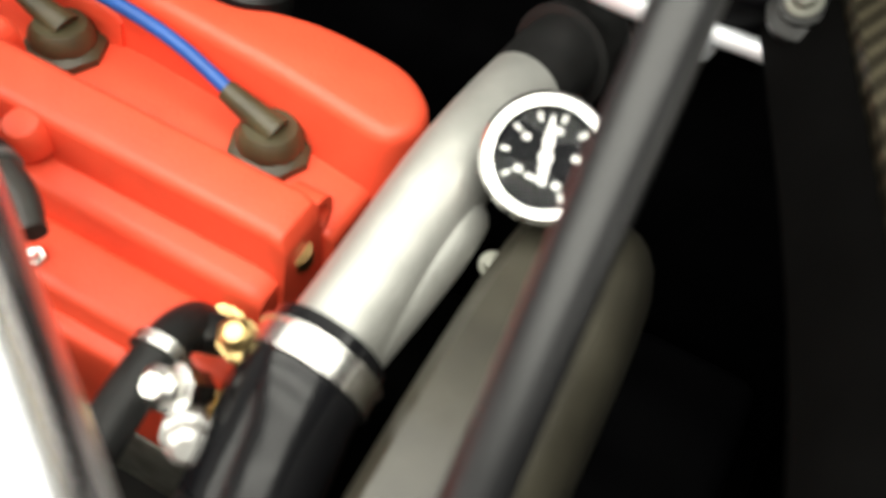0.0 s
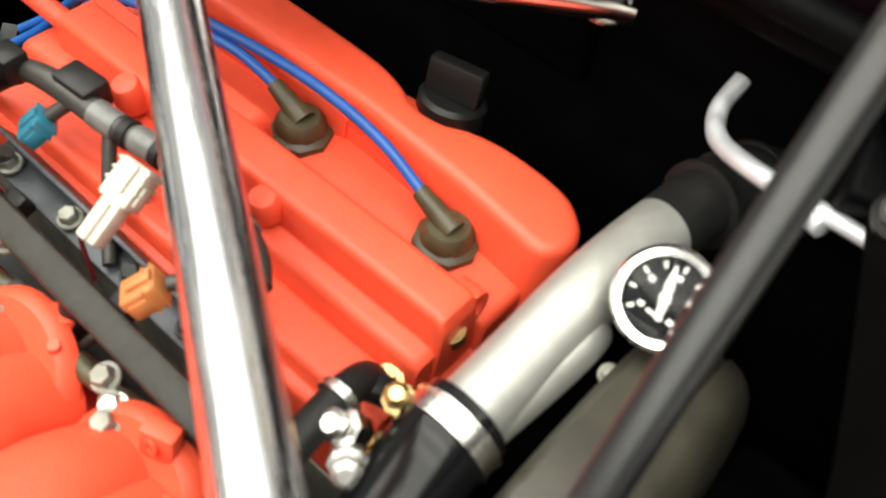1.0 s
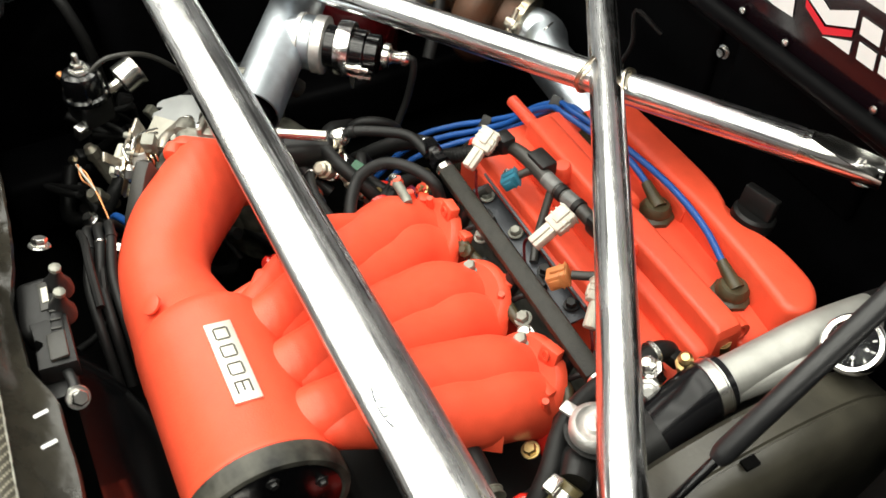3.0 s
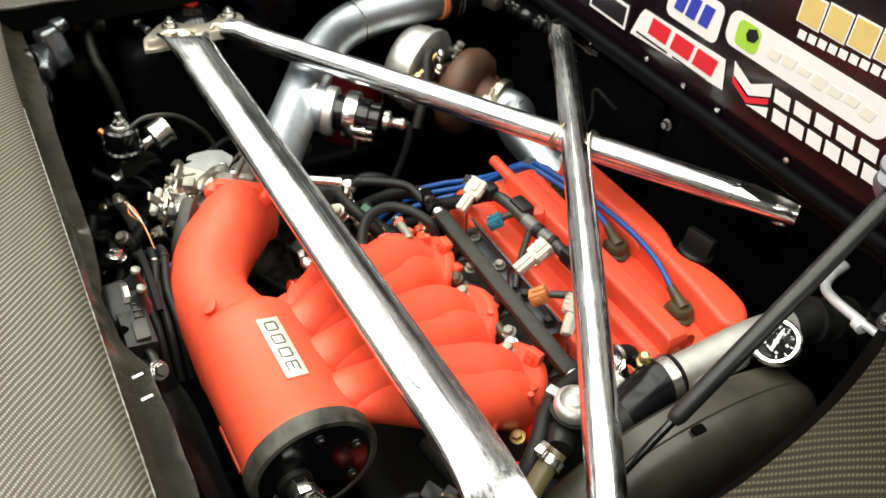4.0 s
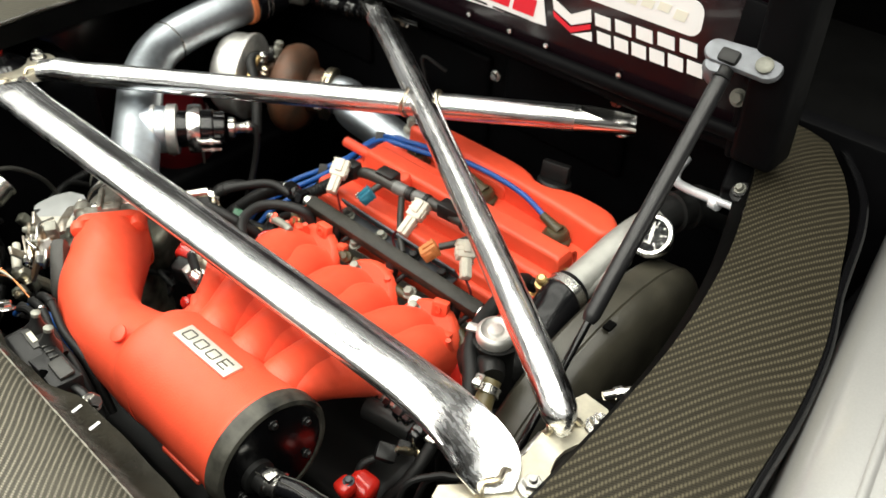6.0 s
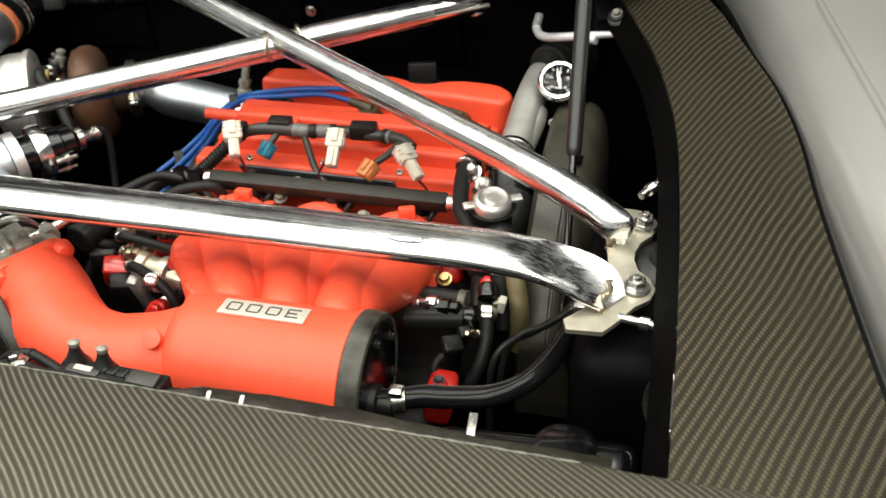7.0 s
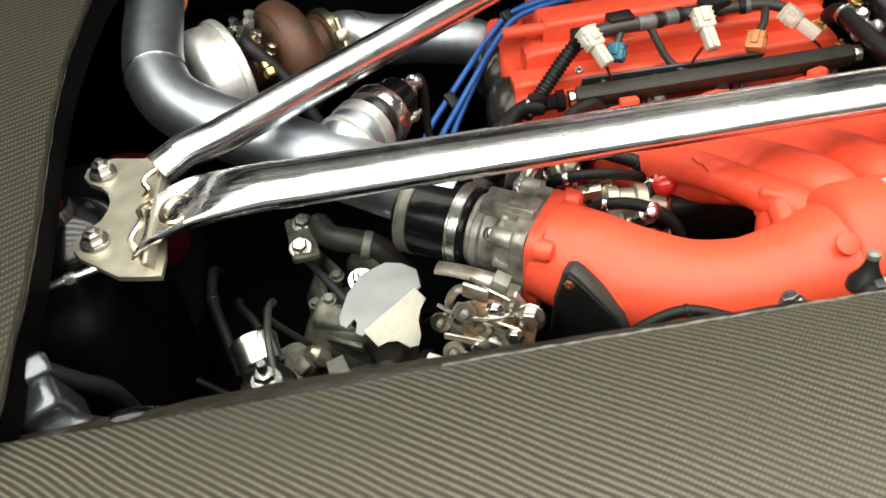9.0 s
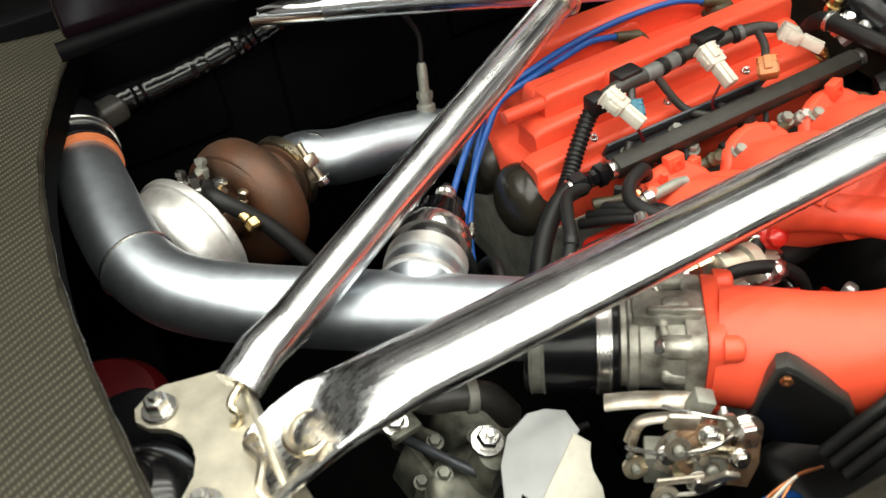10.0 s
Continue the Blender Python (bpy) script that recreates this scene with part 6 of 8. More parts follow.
plug("brown_plug", (0.193, 0.224, -0.07), (-0.45, -0.75, -0.5), BROWN_PLASTIC, (0.019, 0.016, 0.022), (0, 0.3, 1), "tan brown plastic plug", None, 2)
for pts in ([(0.06, 0.277, -0.062), (0.055, 0.272, -0.066), (0.05, 0.264, -0.072)], [(0.222, 0.272, -0.058), (0.212, 0.25, -0.062), (0.199, 0.234, -0.066)], [(0.09, 0.279, -0.063), (0.11, 0.255, -0.1), (0.135, 0.235, -0.112)], [(0.03, 0.24, -0.1), (0.02, 0.23, -0.12), (0.04, 0.215, -0.125)]):
    part("branch_lead", sweep(bmesh.new(), smooth(pts, 5), 0.0045, 10), GREY_PLASTIC, har)
for pts in ([(0.025, 0.225, -0.07), (0.035, 0.222, -0.095), (0.05, 0.224, -0.112)], [(0.135, 0.23, -0.07), (0.125, 0.228, -0.09), (0.14, 0.222, -0.11)], [(0.25, 0.222, -0.07), (0.268, 0.216, -0.088), (0.262, 0.218, -0.11)]):
    part("thin_lead", sweep(bmesh.new(), smooth(pts, 5), 0.0016, 6), RED_DARK, har, "thin dark red lead")

# ---------------------------------------------------------------- coolant neck, pipe and gauge
neck = thing("coolant_filler", "black coolant filler neck with a bright pressure cap", "coolant filler", (0.36, 0.152, -0.12))
part("neck", lathe(bmesh.new(), (0.36, 0.152, -0.14), Z_UP, [(0.03, 0), (0.026, 0.02), (0.02, 0.06), (0.022, 0.085), (0.026, 0.09)], 24), PLASTIC, neck)
part("cross_body", sweep(bmesh.new(), smooth([(0.31, 0.175, -0.125), (0.34, 0.16, -0.115), (0.365, 0.18, -0.1), (0.37, 0.215, -0.085)], 5), [0.02, 0.026, 0.029, 0.029], 24), PLASTIC, neck)
b = bmesh.new()
lathe(b, (0.36, 0.15, -0.046), (0.08, -0.12, 1), [(0.019, -0.006), (0.021, 0.0), (0.021, 0.007), (0.019, 0.01), (0.016, 0.012), (0.014, 0.01), (0.009, 0.0095), (0.007, 0.012), (0, 0.0125)], 32)
for a in (25, 205):
    box(b, (0.36 + 0.026 * math.cos(radians(a)), 0.152 + 0.026 * math.sin(radians(a)), -0.043), (0.014, 0.012, 0.004), (0, 0, a), 0.0018)
part("pressure_cap", b, CAST, neck, "bright pressed metal cap with two ears")
ch = thing("coolant_hose", "glossy black silicone coolant hose with a band clamp", "hose", (0.36, 0.25, -0.1))
CD = Vector((0.03, 0.985, 0.16)).normalized()
CH = Vector((0.36, 0.276, -0.0655))
part("tube", sweep(bmesh.new(), smooth([(0.367, 0.2, -0.094), (0.362, 0.235, -0.082), CH - CD * 0.012, CH + CD * 0.008], 6), [0.025, 0.0255, 0.0248, 0.0245], 32), SILICONE, ch)
part("hose_clamp", clamp_band(bmesh.new(), CH - CD * 0.004, CD, 0.0252, 0.013), STEEL, ch, "bright stainless hose clamp")
pp = thing("coolant_pipe", "dull silver metal pipe feeding the coolant hose", "pipe", (0.37, 0.37, -0.09))
tube = smooth([CH, CH + CD * 0.05, CH + CD * 0.1, (0.367, 0.425, -0.047), (0.374, 0.47, -0.046), (0.38, 0.5, -0.048)], 6)
part("tube", hollow(bmesh.new(), tube, 0.0198, 0.002, 32), PIPE_GREY, pp)
part("side_tube", sweep(bmesh.new(), smooth([(0.374, 0.368, -0.054), (0.375, 0.358, -0.056), (0.372, 0.325, -0.061), (0.367, 0.288, -0.067)], 5), [0.007, 0.013, 0.0145, 0.0145, 0.0145], 22), PIPE_GREY, pp)
part("rubber_end", sweep(bmesh.new(), smooth([(0.3685, 0.436, -0.0468), (0.374, 0.47, -0.047), (0.386, 0.51, -0.052), (0.41, 0.55, -0.075)], 6), [0.0203, 0.0212, 0.0235, 0.025], 28), RUBBER, pp, "ribbed black rubber end hose")
b = bmesh.new()
for k in range(3):
    lathe(b, Vector((0.3735, 0.47, -0.048)).lerp(Vector((0.385, 0.515, -0.055)), k / 2), (0.22, 0.95, -0.15), [(0.022, -0.003), (0.0265, -0.002), (0.0265, 0.002), (0.022, 0.003)], 28)
part("hose_rib", b, RUBBER, pp)
part("pipe_bolt", bolt(bmesh.new(), (0.397, 0.35, -0.062), (0.1, -0.4, 0.9), 0.004), CAST_DULL, pp)
gauge = thing("pressure_gauge", "round pressure gauge with a bright bezel and black dial", "gauge", (0.4, 0.375, -0.04))
GN = Vector((0.02, -0.62, 0.785)).normalized()
GC = Vector((0.4, 0.3735, -0.016))
part("case", lathe(bmesh.new(), GC - GN * 0.022, GN, [(0.01, -0.012), (0.01, 0), (0.021, 0.002), (0.023, 0.006), (0.023, 0.02)], 32), PLASTIC, gauge)
part("bezel", lathe(bmesh.new(), GC, GN, [(0.023, -0.006), (0.0262, -0.004), (0.0262, 0.002), (0.024, 0.005), (0.0205, 0.0042), (0.0195, 0.0)], 40), CHROME, gauge, "bright steel bezel")
part("dial", lathe(bmesh.new(), GC, GN, [(0.0205, -0.0006), (0.0205, 0.0), (0.0, 0.0001)], 32), DIAL, gauge, "black dial")
GM = frame_of(GN, (0, 0.78, 0.62))
b = bmesh.new()
for k in range(9):
    a = radians(-45 + 33.75 * k)
    box(b, GC + GM @ Vector((0.0165 * math.cos(a), 0.0165 * math.sin(a), 0.0006)), (0.0034, 0.0016, 0.0005), bevel=0, turn=GM @ Euler((0, 0, a)).to_matrix())
    if k % 2 == 0:
        box(b, GC + GM @ Vector((0.0115 * math.cos(a), 0.0115 * math.sin(a), 0.0006)), (0.0032, 0.0026, 0.0005), bevel=0, turn=GM)
box(b, GC + GM @ Vector((0, -0.009, 0.0006)), (0.009, 0.0018, 0.0005), bevel=0, turn=GM)
part("dial_marks", b, DIAL_MARK, gauge)
b = bmesh.new()
prism(b, [(-0.0012, -0.011), (0.0012, -0.011), (0.0022, -0.004), (0.0011, 0.0), (0.0024, 0.006), (0.0006, 0.0165), (-0.0006, 0.0165), (-0.0024, 0.006), (-0.0011, 0.0), (-0.0022, -0.004)], GC + GN * 0.0016, GN, 0.0006, ref=GM @ Vector((-0.28, 1, 0)))
lathe(b, GC + GN * 0.0014, GN, [(0.003, 0), (0.003, 0.0012), (0, 0.0014)], 14)
part("needle", b, DIAL_MARK, gauge, "white pointer")
part("glass", lathe(bmesh.new(), GC + GN * 0.0036, GN, [(0.0205, 0), (0.0205, 0.0006), (0.0, 0.0012)], 32), GLASS, gauge).visible_shadow = False
part("adapter", sweep(bmesh.new(), [GC - GN * 0.03, GC - GN * 0.05 + Vector((-0.012, 0, 0))], 0.009, 14), GOLD, gauge)

# ---------------------------------------------------------------- timing cover
duct = thing("timing_cover", "dull black moulded timing cover with a seam and a notch", "timing cover", (0.44, 0.25, -0.2))
b = bmesh.new()
rings = []
# outer side drops steeply, standing in for the panel's shade on a broader slope
prof = [(-0.047, -0.14), (-0.046, -0.05), (-0.043, -0.014), (-0.037, -0.007), (-0.009, -0.004), (-0.0075, -0.0062), (-0.0055, -0.0062), (-0.004, -0.0025), (0.005, -0.006), (0.012, -0.013), (0.018, -0.024), (0.023, -0.042), (0.026, -0.07), (0.03, -0.14)]
arch = smooth([(0.05, -0.118, 0.8), (0.075, -0.086, 0.92), (0.11, -0.056, 1.0), (0.16, -0.026, 1.0), (0.21, -0.009, 1.0), (0.27, 0.0, 1.0), (0.33, -0.001, 1.0), (0.375, -0.01, 0.97), (0.405, -0.03, 0.88), (0.424, -0.066, 0.7)], 4)
for y, dz, s in arch:
    rings.append([b.verts.new((0.441 + x * s, y, -0.032 + dz + z * s)) for x, z in prof])
for a, c in zip(rings, rings[1:]):
    for k in range(len(prof)):
        b.faces.new((a[k], a[(k + 1) % len(prof)], c[(k + 1) % len(prof)], c[k]))
b.faces.new(rings[0]), b.faces.new(rings[-1])
part("shell", b, DUCT, duct)
# no recess is cut: a black block gives the notch its shade
part("notch", box(bmesh.new(), (0.442, 0.236, -0.0355), (0.01, 0.014, 0.004), (4, 0, 0), 0.0015), BLACK_DULL, duct, "black block painting the shaded notch by the seam")

# ---------------------------------------------------------------- gas strut
gs = thing("gas_strut", "black gas strut propping the bonnet with a metal end", "gas strut", (0.44, 0.1, -0.12))
ST, SJ = Vector((0.424, 0.407, 0.181)), Vector((0.44, 0.197, 0.0))
sd = (SJ - ST).normalized()
b = bmesh.new()
lathe(b, ST, sd, [(0.008, 0), (0.0088, 0.002), (0.0088, (SJ - ST).length - 0.004), (0.0078, (SJ - ST).length), (0.006, (SJ - ST).length + 0.004)], 24)
part("cylinder", b, GLOSS_STRUT, gs)
part("rod", sweep(bmesh.new(), [SJ, SJ + sd * 0.18], 0.0042, 12), BLACK_PAINT, gs)
b = bmesh.new()
lathe(b, ST - sd * 0.02, sd, [(0.005, 0), (0.0085, 0.002), (0.0085, 0.018), (0.0105, 0.021)], 18)
box(b, ST - sd * 0.022 + Vector((0, -0.004, 0.002)), (0.022, 0.016, 0.02), (40, 0, 0), 0.004)
part("end_socket", b, PLASTIC, gs)
br = thing("strut_bracket", "cast grey bracket joining the gas strut to the bonnet", "bracket", (0.43, 0.44, 0.19))
b = bmesh.new()
capsule = [(0.028 + 0.0155 * math.cos(q), 0.0155 * math.sin(q)) for q in np.linspace(-1.5, 1.5, 9).tolist()] + [(-0.026 + 0.013 * math.cos(q), 0.013 * math.sin(q)) for q in np.linspace(1.7, 4.6, 9).tolist()]
prism(b, capsule, (0.432, 0.428, 0.194), (0.1, -0.6, 0.78), 0.012, ref=(0, 0.3, 1), bevel=0.004)
part("arm", b, STRUT_CAST, br)
part("knuckle", lathe(bmesh.new(), (0.412, 0.418, 0.184), (0.05, -0.55, 0.83), [(0.014, -0.014), (0.015, -0.008), (0.015, 0.004), (0.011, 0.011), (0.0, 0.012)], 24), STRUT_CAST, br)
part("pivot_bolt", lathe(bmesh.new(), (0.459, 0.4205, 0.203), (0.1, -0.6, 0.78), [(0.009, 0), (0.009, 0.002), (0.006, 0.004), (0, 0.0042)], 18), CAST_DULL, br)
part("back_plate", box(bmesh.new(), (0.445, 0.448, 0.225), (0.07, 0.01, 0.05), (-8, 0, -6), 0.004), BULKHEAD, br)
part("glint_plate", box(bmesh.new(), (0.428, 0.462, 0.095), (0.03, 0.004, 0.006), (0, 12, -10), 0.001), STEEL, br, "bright bare metal strip")
part("lid_bolt", bolt(bmesh.new(), (0.428, 0.452, 0.142), (0, -0.95, 0.3), 0.0066), CAST_DULL, br)

# ---------------------------------------------------------------- lid hinge
hg = thing("link_rod_assembly", "bright curved link rod on black arms beside the raised lid", "linkage", (0.45, 0.45, 0.0))
for o, sz, r in (((0.44, 0.487, 0.1), (0.05, 0.04, 0.08), (0, 0, 20)), ((0.44, 0.485, 0.02), (0.03, 0.06, 0.06), (25, 0, 15)), ((0.45, 0.466, 0.15), (0.024, 0.03, 0.1), (0, 6, 20))):
    part("hinge_arm", box(bmesh.new(), o, sz, r, 0.006, 3), BULKHEAD, hg)
part("link_rod", sweep(bmesh.new(), smooth([(0.35, 0.53, -0.006), (0.35, 0.51, -0.016), (0.362, 0.488, -0.016), (0.388, 0.47, -0.006), (0.42, 0.458, 0.004), (0.45, 0.45, 0.012), (0.51, 0.432, 0.026)], 6), [0.0058, 0.0058, 0.0058, 0.0058, 0.0058, 0.0045, 0.0045], 12), ROD_ZINC, hg, "bright curved link rod")
part("clevis", lathe(bmesh.new(), (0.425, 0.4555, 0.002), (0.93, -0.34, 0.15), [(0.0055, 0), (0.0072, 0.001), (0.0072, 0.012), (0.0055, 0.013)], 12), ROD_ZINC, hg)
part("lock_nut", lathe(bmesh.new(), (0.462, 0.4465, 0.0145), (0.93, -0.3, 0.22), [(0.0075, 0), (0.0095, 0.001), (0.0095, 0.012), (0.0075, 0.013)], 6), STEEL, hg)
b = bmesh.new()
lathe(b, (0.462, 0.446, 0.036), (-0.2, -0.5, 0.85), [(0.013, 0), (0.013, 0.005), (0.009, 0.007), (0.009, 0.01), (0, 0.0105)], 22)
part("pivot", b, BLACK_SATIN, hg)
part("hinge_bolt", bolt(bmesh.new(), (0.46, 0.441, 0.045), (-0.2, -0.5, 0.85), 0.0045), CAST_DULL, hg)

# ---------------------------------------------------------------- loom and fittings crowding the rail
il = thing("injector_loom", "oily brown-black injector loom below the fuel rail", "cable loom", (0.14, 0.187, -0.125))
lpts = smooth([(-0.045, 0.2, -0.12), (-0.01, 0.186, -0.118), (0.03, 0.193, -0.122), (0.08, 0.186, -0.12), (0.13, 0.193, -0.123), (0.18, 0.186, -0.12), (0.23, 0.192, -0.124), (0.28, 0.186, -0.122), (0.3, 0.172, -0.128)], 6)
part("sleeve", sweep(bmesh.new(), lpts, [0.006 + 0.001 * math.sin(1.9 * k) for k in range(40)], 10), OLIVE_PLASTIC, il)
for k, m in ((6, GOLD), (14, CAST_DULL), (19, OLIVE_PLASTIC), (25, GOLD), (33, CAST_DULL), (40, OLIVE_PLASTIC)):
    part("loom_fitting", lathe(bmesh.new(), lpts[k] + Vector((0, -0.004, 0.004)), (0.3 * math.sin(k), -0.6, 0.7), [(0.006, -0.006), (0.0075, -0.004), (0.0075, 0.004), (0.005, 0.006), (0.004, 0.01)], 8), m, il)
for k in (10, 22, 36):
    part("loom_clip", box(bmesh.new(), lpts[k] + Vector((0, -0.003, 0.006)), (0.014, 0.016, 0.01), (10, 0, 20 * math.sin(k)), 0.002), PLASTIC, il)
for x in (0.06, 0.165, 0.27):
    part("branch", sweep(bmesh.new(), smooth([(x, 0.19, -0.12), (x + 0.008, 0.2, -0.106), (x + 0.014, 0.216, -0.11)], 4), 0.003, 8), RUBBER, il)

# ---------------------------------------------------------------- fuel pressure regulator
fpr = thing("fuel_pressure_regulator", "black fuel pressure regulator with a small bright gauge", "regulator", (-0.35, -0.11, -0.16))
FO = Vector((-0.352, -0.115, -0.15))
part("body", box(bmesh.new(), FO + Vector((0, 0, 0.012)), (0.046, 0.04, 0.034), (0, 0, 20), 0.004, 3), BLACK_SATIN, fpr)
part("dome", lathe(bmesh.new(), FO + Vector((0, 0, 0.028)), Z_UP, [(0.028, 0), (0.028, 0.006), (0.024, 0.008), (0.024, 0.03), (0.021, 0.036), (0.012, 0.038), (0, 0.038)], 28), BLACK_PAINT, fpr)
part("adjuster", bolt(bmesh.new(), FO + Vector((0, 0, 0.066)), Z_UP, 0.0085, stud=0.014), STEEL, fpr, "bright adjuster screw and lock nut")
b = bmesh.new()
for a in range(0, 360, 60):
    bolt(b, FO + Vector((0.0255 * math.cos(radians(a)), 0.0255 * math.sin(radians(a)), 0.034)), Z_UP, 0.003, washer=False)
part("dome_screw", b, STEEL, fpr)
gd = Vector((-0.25, 0.92, 0.3)).normalized()
part("gauge_stem", lathe(bmesh.new(), FO + Vector((-0.004, 0.02, 0.022)), gd, [(0.005, 0), (0.007, 0.004), (0.007, 0.026)], 8), STEEL, fpr)
part("gauge_case", lathe(bmesh.new(), FO + Vector((-0.009, 0.042, 0.03)), gd, [(0.015, 0), (0.02, 0.002), (0.02, 0.022), (0.0215, 0.024), (0.0215, 0.028), (0.019, 0.028), (0.018, 0.026), (0, 0.026)], 28), STEEL, fpr, "bright steel gauge case")
part("copper_union", lathe(bmesh.new(), FO + Vector((-0.022, -0.012, 0.036)), (-0.6, -0.5, 0.4), [(0.008, 0), (0.008, 0.01), (0.005, 0.012), (0.005, 0.02)], 8), COPPER, fpr, "copper-coloured union")
part("bracket", box(bmesh.new(), FO + Vector((0.018, -0.018, -0.006)), (0.012, 0.02, 0.02), (0, 20, 30), 0.002), STEEL, fpr)
b = bmesh.new()
sweep(b, smooth([FO + Vector((0.006, 0.008, 0.062)), FO + Vector((0.004, 0.035, 0.076)), FO + Vector((0.004, 0.075, 0.07)), FO + Vector((0.004, 0.105, 0.045)), FO + Vector((-0.01, 0.13, 0.0)), FO + Vector((0.02, 0.14, -0.06))], 6), 0.0032, 10)
solo("vacuum_hose", b, GREY_PLASTIC, "thin grey vacuum hose arching from the regulator", "hose")
b = bmesh.new()
sweep(b, smooth([(-0.575, -0.08, 0.0), (-0.522, -0.108, -0.02), (-0.491, -0.11, -0.05), (-0.474, -0.101, -0.08), (-0.47, -0.09, -0.14), (-0.48, -0.085, -0.26)], 6), 0.0075, 12)
solo("drain_hose", b, RUBBER, "dull black hose hanging beside the strut tower", "hose")

# ---------------------------------------------------------------- relays along the panel
rel = thing("relay_box", "cluster of black relays and plugs under the carbon edge", "relay box", (0.1, -0.2, -0.03))
part("bracket", box(bmesh.new(), (0.118, -0.211, -0.004), (0.12, 0.026, 0.004), (0, 2, -3), 0.0012), BLACK_SATIN, rel)
relay = part("relay", box(bmesh.new(), (0.097, -0.214, 0.004), (0.058, 0.03, 0.028), (4, 0, -4), 0.008, 4), PLASTIC, rel)
for o, d in (((0.0795, -0.197, 0.007), (0.08, 0.2, 1)), ((0.107, -0.2, 0.007), (0.06, 0.25, 1))):
    part("relay_post", lathe(bmesh.new(), o, d, [(0.0135, 0), (0.0125, 0.006), (0.0075, 0.013), (0.0048, 0.02), (0.0042, 0.024)], 16), PLASTIC, relay)
    post_tip = Vector(o) + Vector(d).normalized() * 0.024
    part("post_nut", lathe(bmesh.new(), post_tip, d, [(0.0044, 0), (0.0048, 0.001), (0.0048, 0.004), (0.0026, 0.0055), (0, 0.0056)], 8), CAST_DULL, rel)
part("relay_ridge", box(bmesh.new(), (0.094, -0.2065, 0.0185), (0.03, 0.008, 0.003), (4, 0, -4), 0.001), GREY_PLASTIC, relay, "dusty grey ridge")
block = part("fuse_block", prism(bmesh.new(), [(-0.015, -0.024), (0.013, -0.022), (0.012, -0.004), (0.005, -0.002), (0.005, 0.004), (0.013, 0.006), (0.014, 0.024), (-0.014, 0.025)], (0.14, -0.211, -0.002), (0.03, 0.08, 1), 0.02, ref=(1, 0, 0), bevel=0.0016), PLASTIC, rel)
part("block_lid", box(bmesh.new(), (0.1485, -0.206, 0.0195), (0.026, 0.014, 0.004), (4, 1, -3), 0.0014), GREY_PLASTIC, block, "dusty grey flat lid")
plug_bar = part("plug", box(bmesh.new(), (0.121, -0.2025, 0.013), (0.058, 0.0095, 0.012), (-6, 0, -6), 0.002), PLASTIC, rel)
for k in range(4):
    part("grip_rib", box(bmesh.new(), (0.104 + 0.009 * k, -0.2008 - 0.001 * k, 0.0195), (0.002, 0.008, 0.002), (-6, 0, -6), 0.0005), GREY_PLASTIC, plug_bar)
part("print_patch", box(bmesh.new(), (0.094, -0.2055, 0.0206), (0.016, 0.005, 0.0008), (4, 0, -4), 0.0002), WHITE_PLASTIC, relay, "small pale label")
part("arm", sweep(bmesh.new(), [(0.16, -0.206, 0.008), (0.176, -0.204, 0.008), (0.19, -0.204, 0.005)], 0.004, 8, flat=0.5), BLACK_SATIN, rel)
for o, a in (((0.19, -0.204, 0.004), (0.6, 0.3, 0.6)), ((0.025, -0.201, 0.008), (-0.3, 0.3, 0.9))):
    part("bracket_bolt", bolt(bmesh.new(), o, a, 0.0062), STEEL, rel)
for k, dy in enumerate((0.0, 0.011, 0.022)):
    hz = thing("side_hose", "black rubber hose running between the relays and the plenum", "hose", (0.0, -0.165, -0.06), "side hoses")
    part("tube", sweep(bmesh.new(), smooth([(-0.085, -0.15 + dy, -0.11), (-0.058, -0.163 + dy, -0.066), (-0.022, -0.166 + dy, -0.058 + 0.004 * k), (0.02, -0.176 + dy, -0.06), (0.065, -0.178 + dy, -0.07), (0.1, -0.18 + dy, -0.12)], 6), 0.0048, 10), RUBBER, hz)
    part("hose_clip", lathe(bmesh.new(), (-0.022, -0.166 + dy, -0.058 + 0.004 * k), (1, -0.2, 0), [(0.0049, -0.002), (0.0056, -0.0015), (0.0056, 0.0015), (0.0049, 0.002)], 12), STEEL if k == 1 else PLASTIC, hz)
es = thing("earth_strap", "frayed copper earth strap hanging loose below the throttle", "earth strap", (-0.15, -0.147, -0.08))
for k in range(5):
    part("strand", sweep(bmesh.new(), smooth([(-0.172 + 0.002 * k, -0.153 + 0.001 * k, -0.076 + 0.002 * math.sin(k)), (-0.155, -0.149 + 0.0035 * math.sin(2.1 * k), -0.081 + 0.003 * math.cos(1.7 * k)), (-0.13, -0.143, -0.083), (-0.1, -0.14, -0.1)], 5), 0.0011, 6), COPPER if k % 3 else WHITE_PLASTIC, es)
for pts in ([(-0.05, -0.17, -0.06), (-0.02, -0.168, -0.045), (0.02, -0.17, -0.04), (0.06, -0.172, -0.05)], [(-0.06, -0.165, -0.08), (-0.01, -0.16, -0.06), (0.03, -0.165, -0.06), (0.05, -0.17, -0.08)]):
    part("lead", sweep(bmesh.new(), smooth(pts, 6), 0.004, 8), RUBBER, rel)
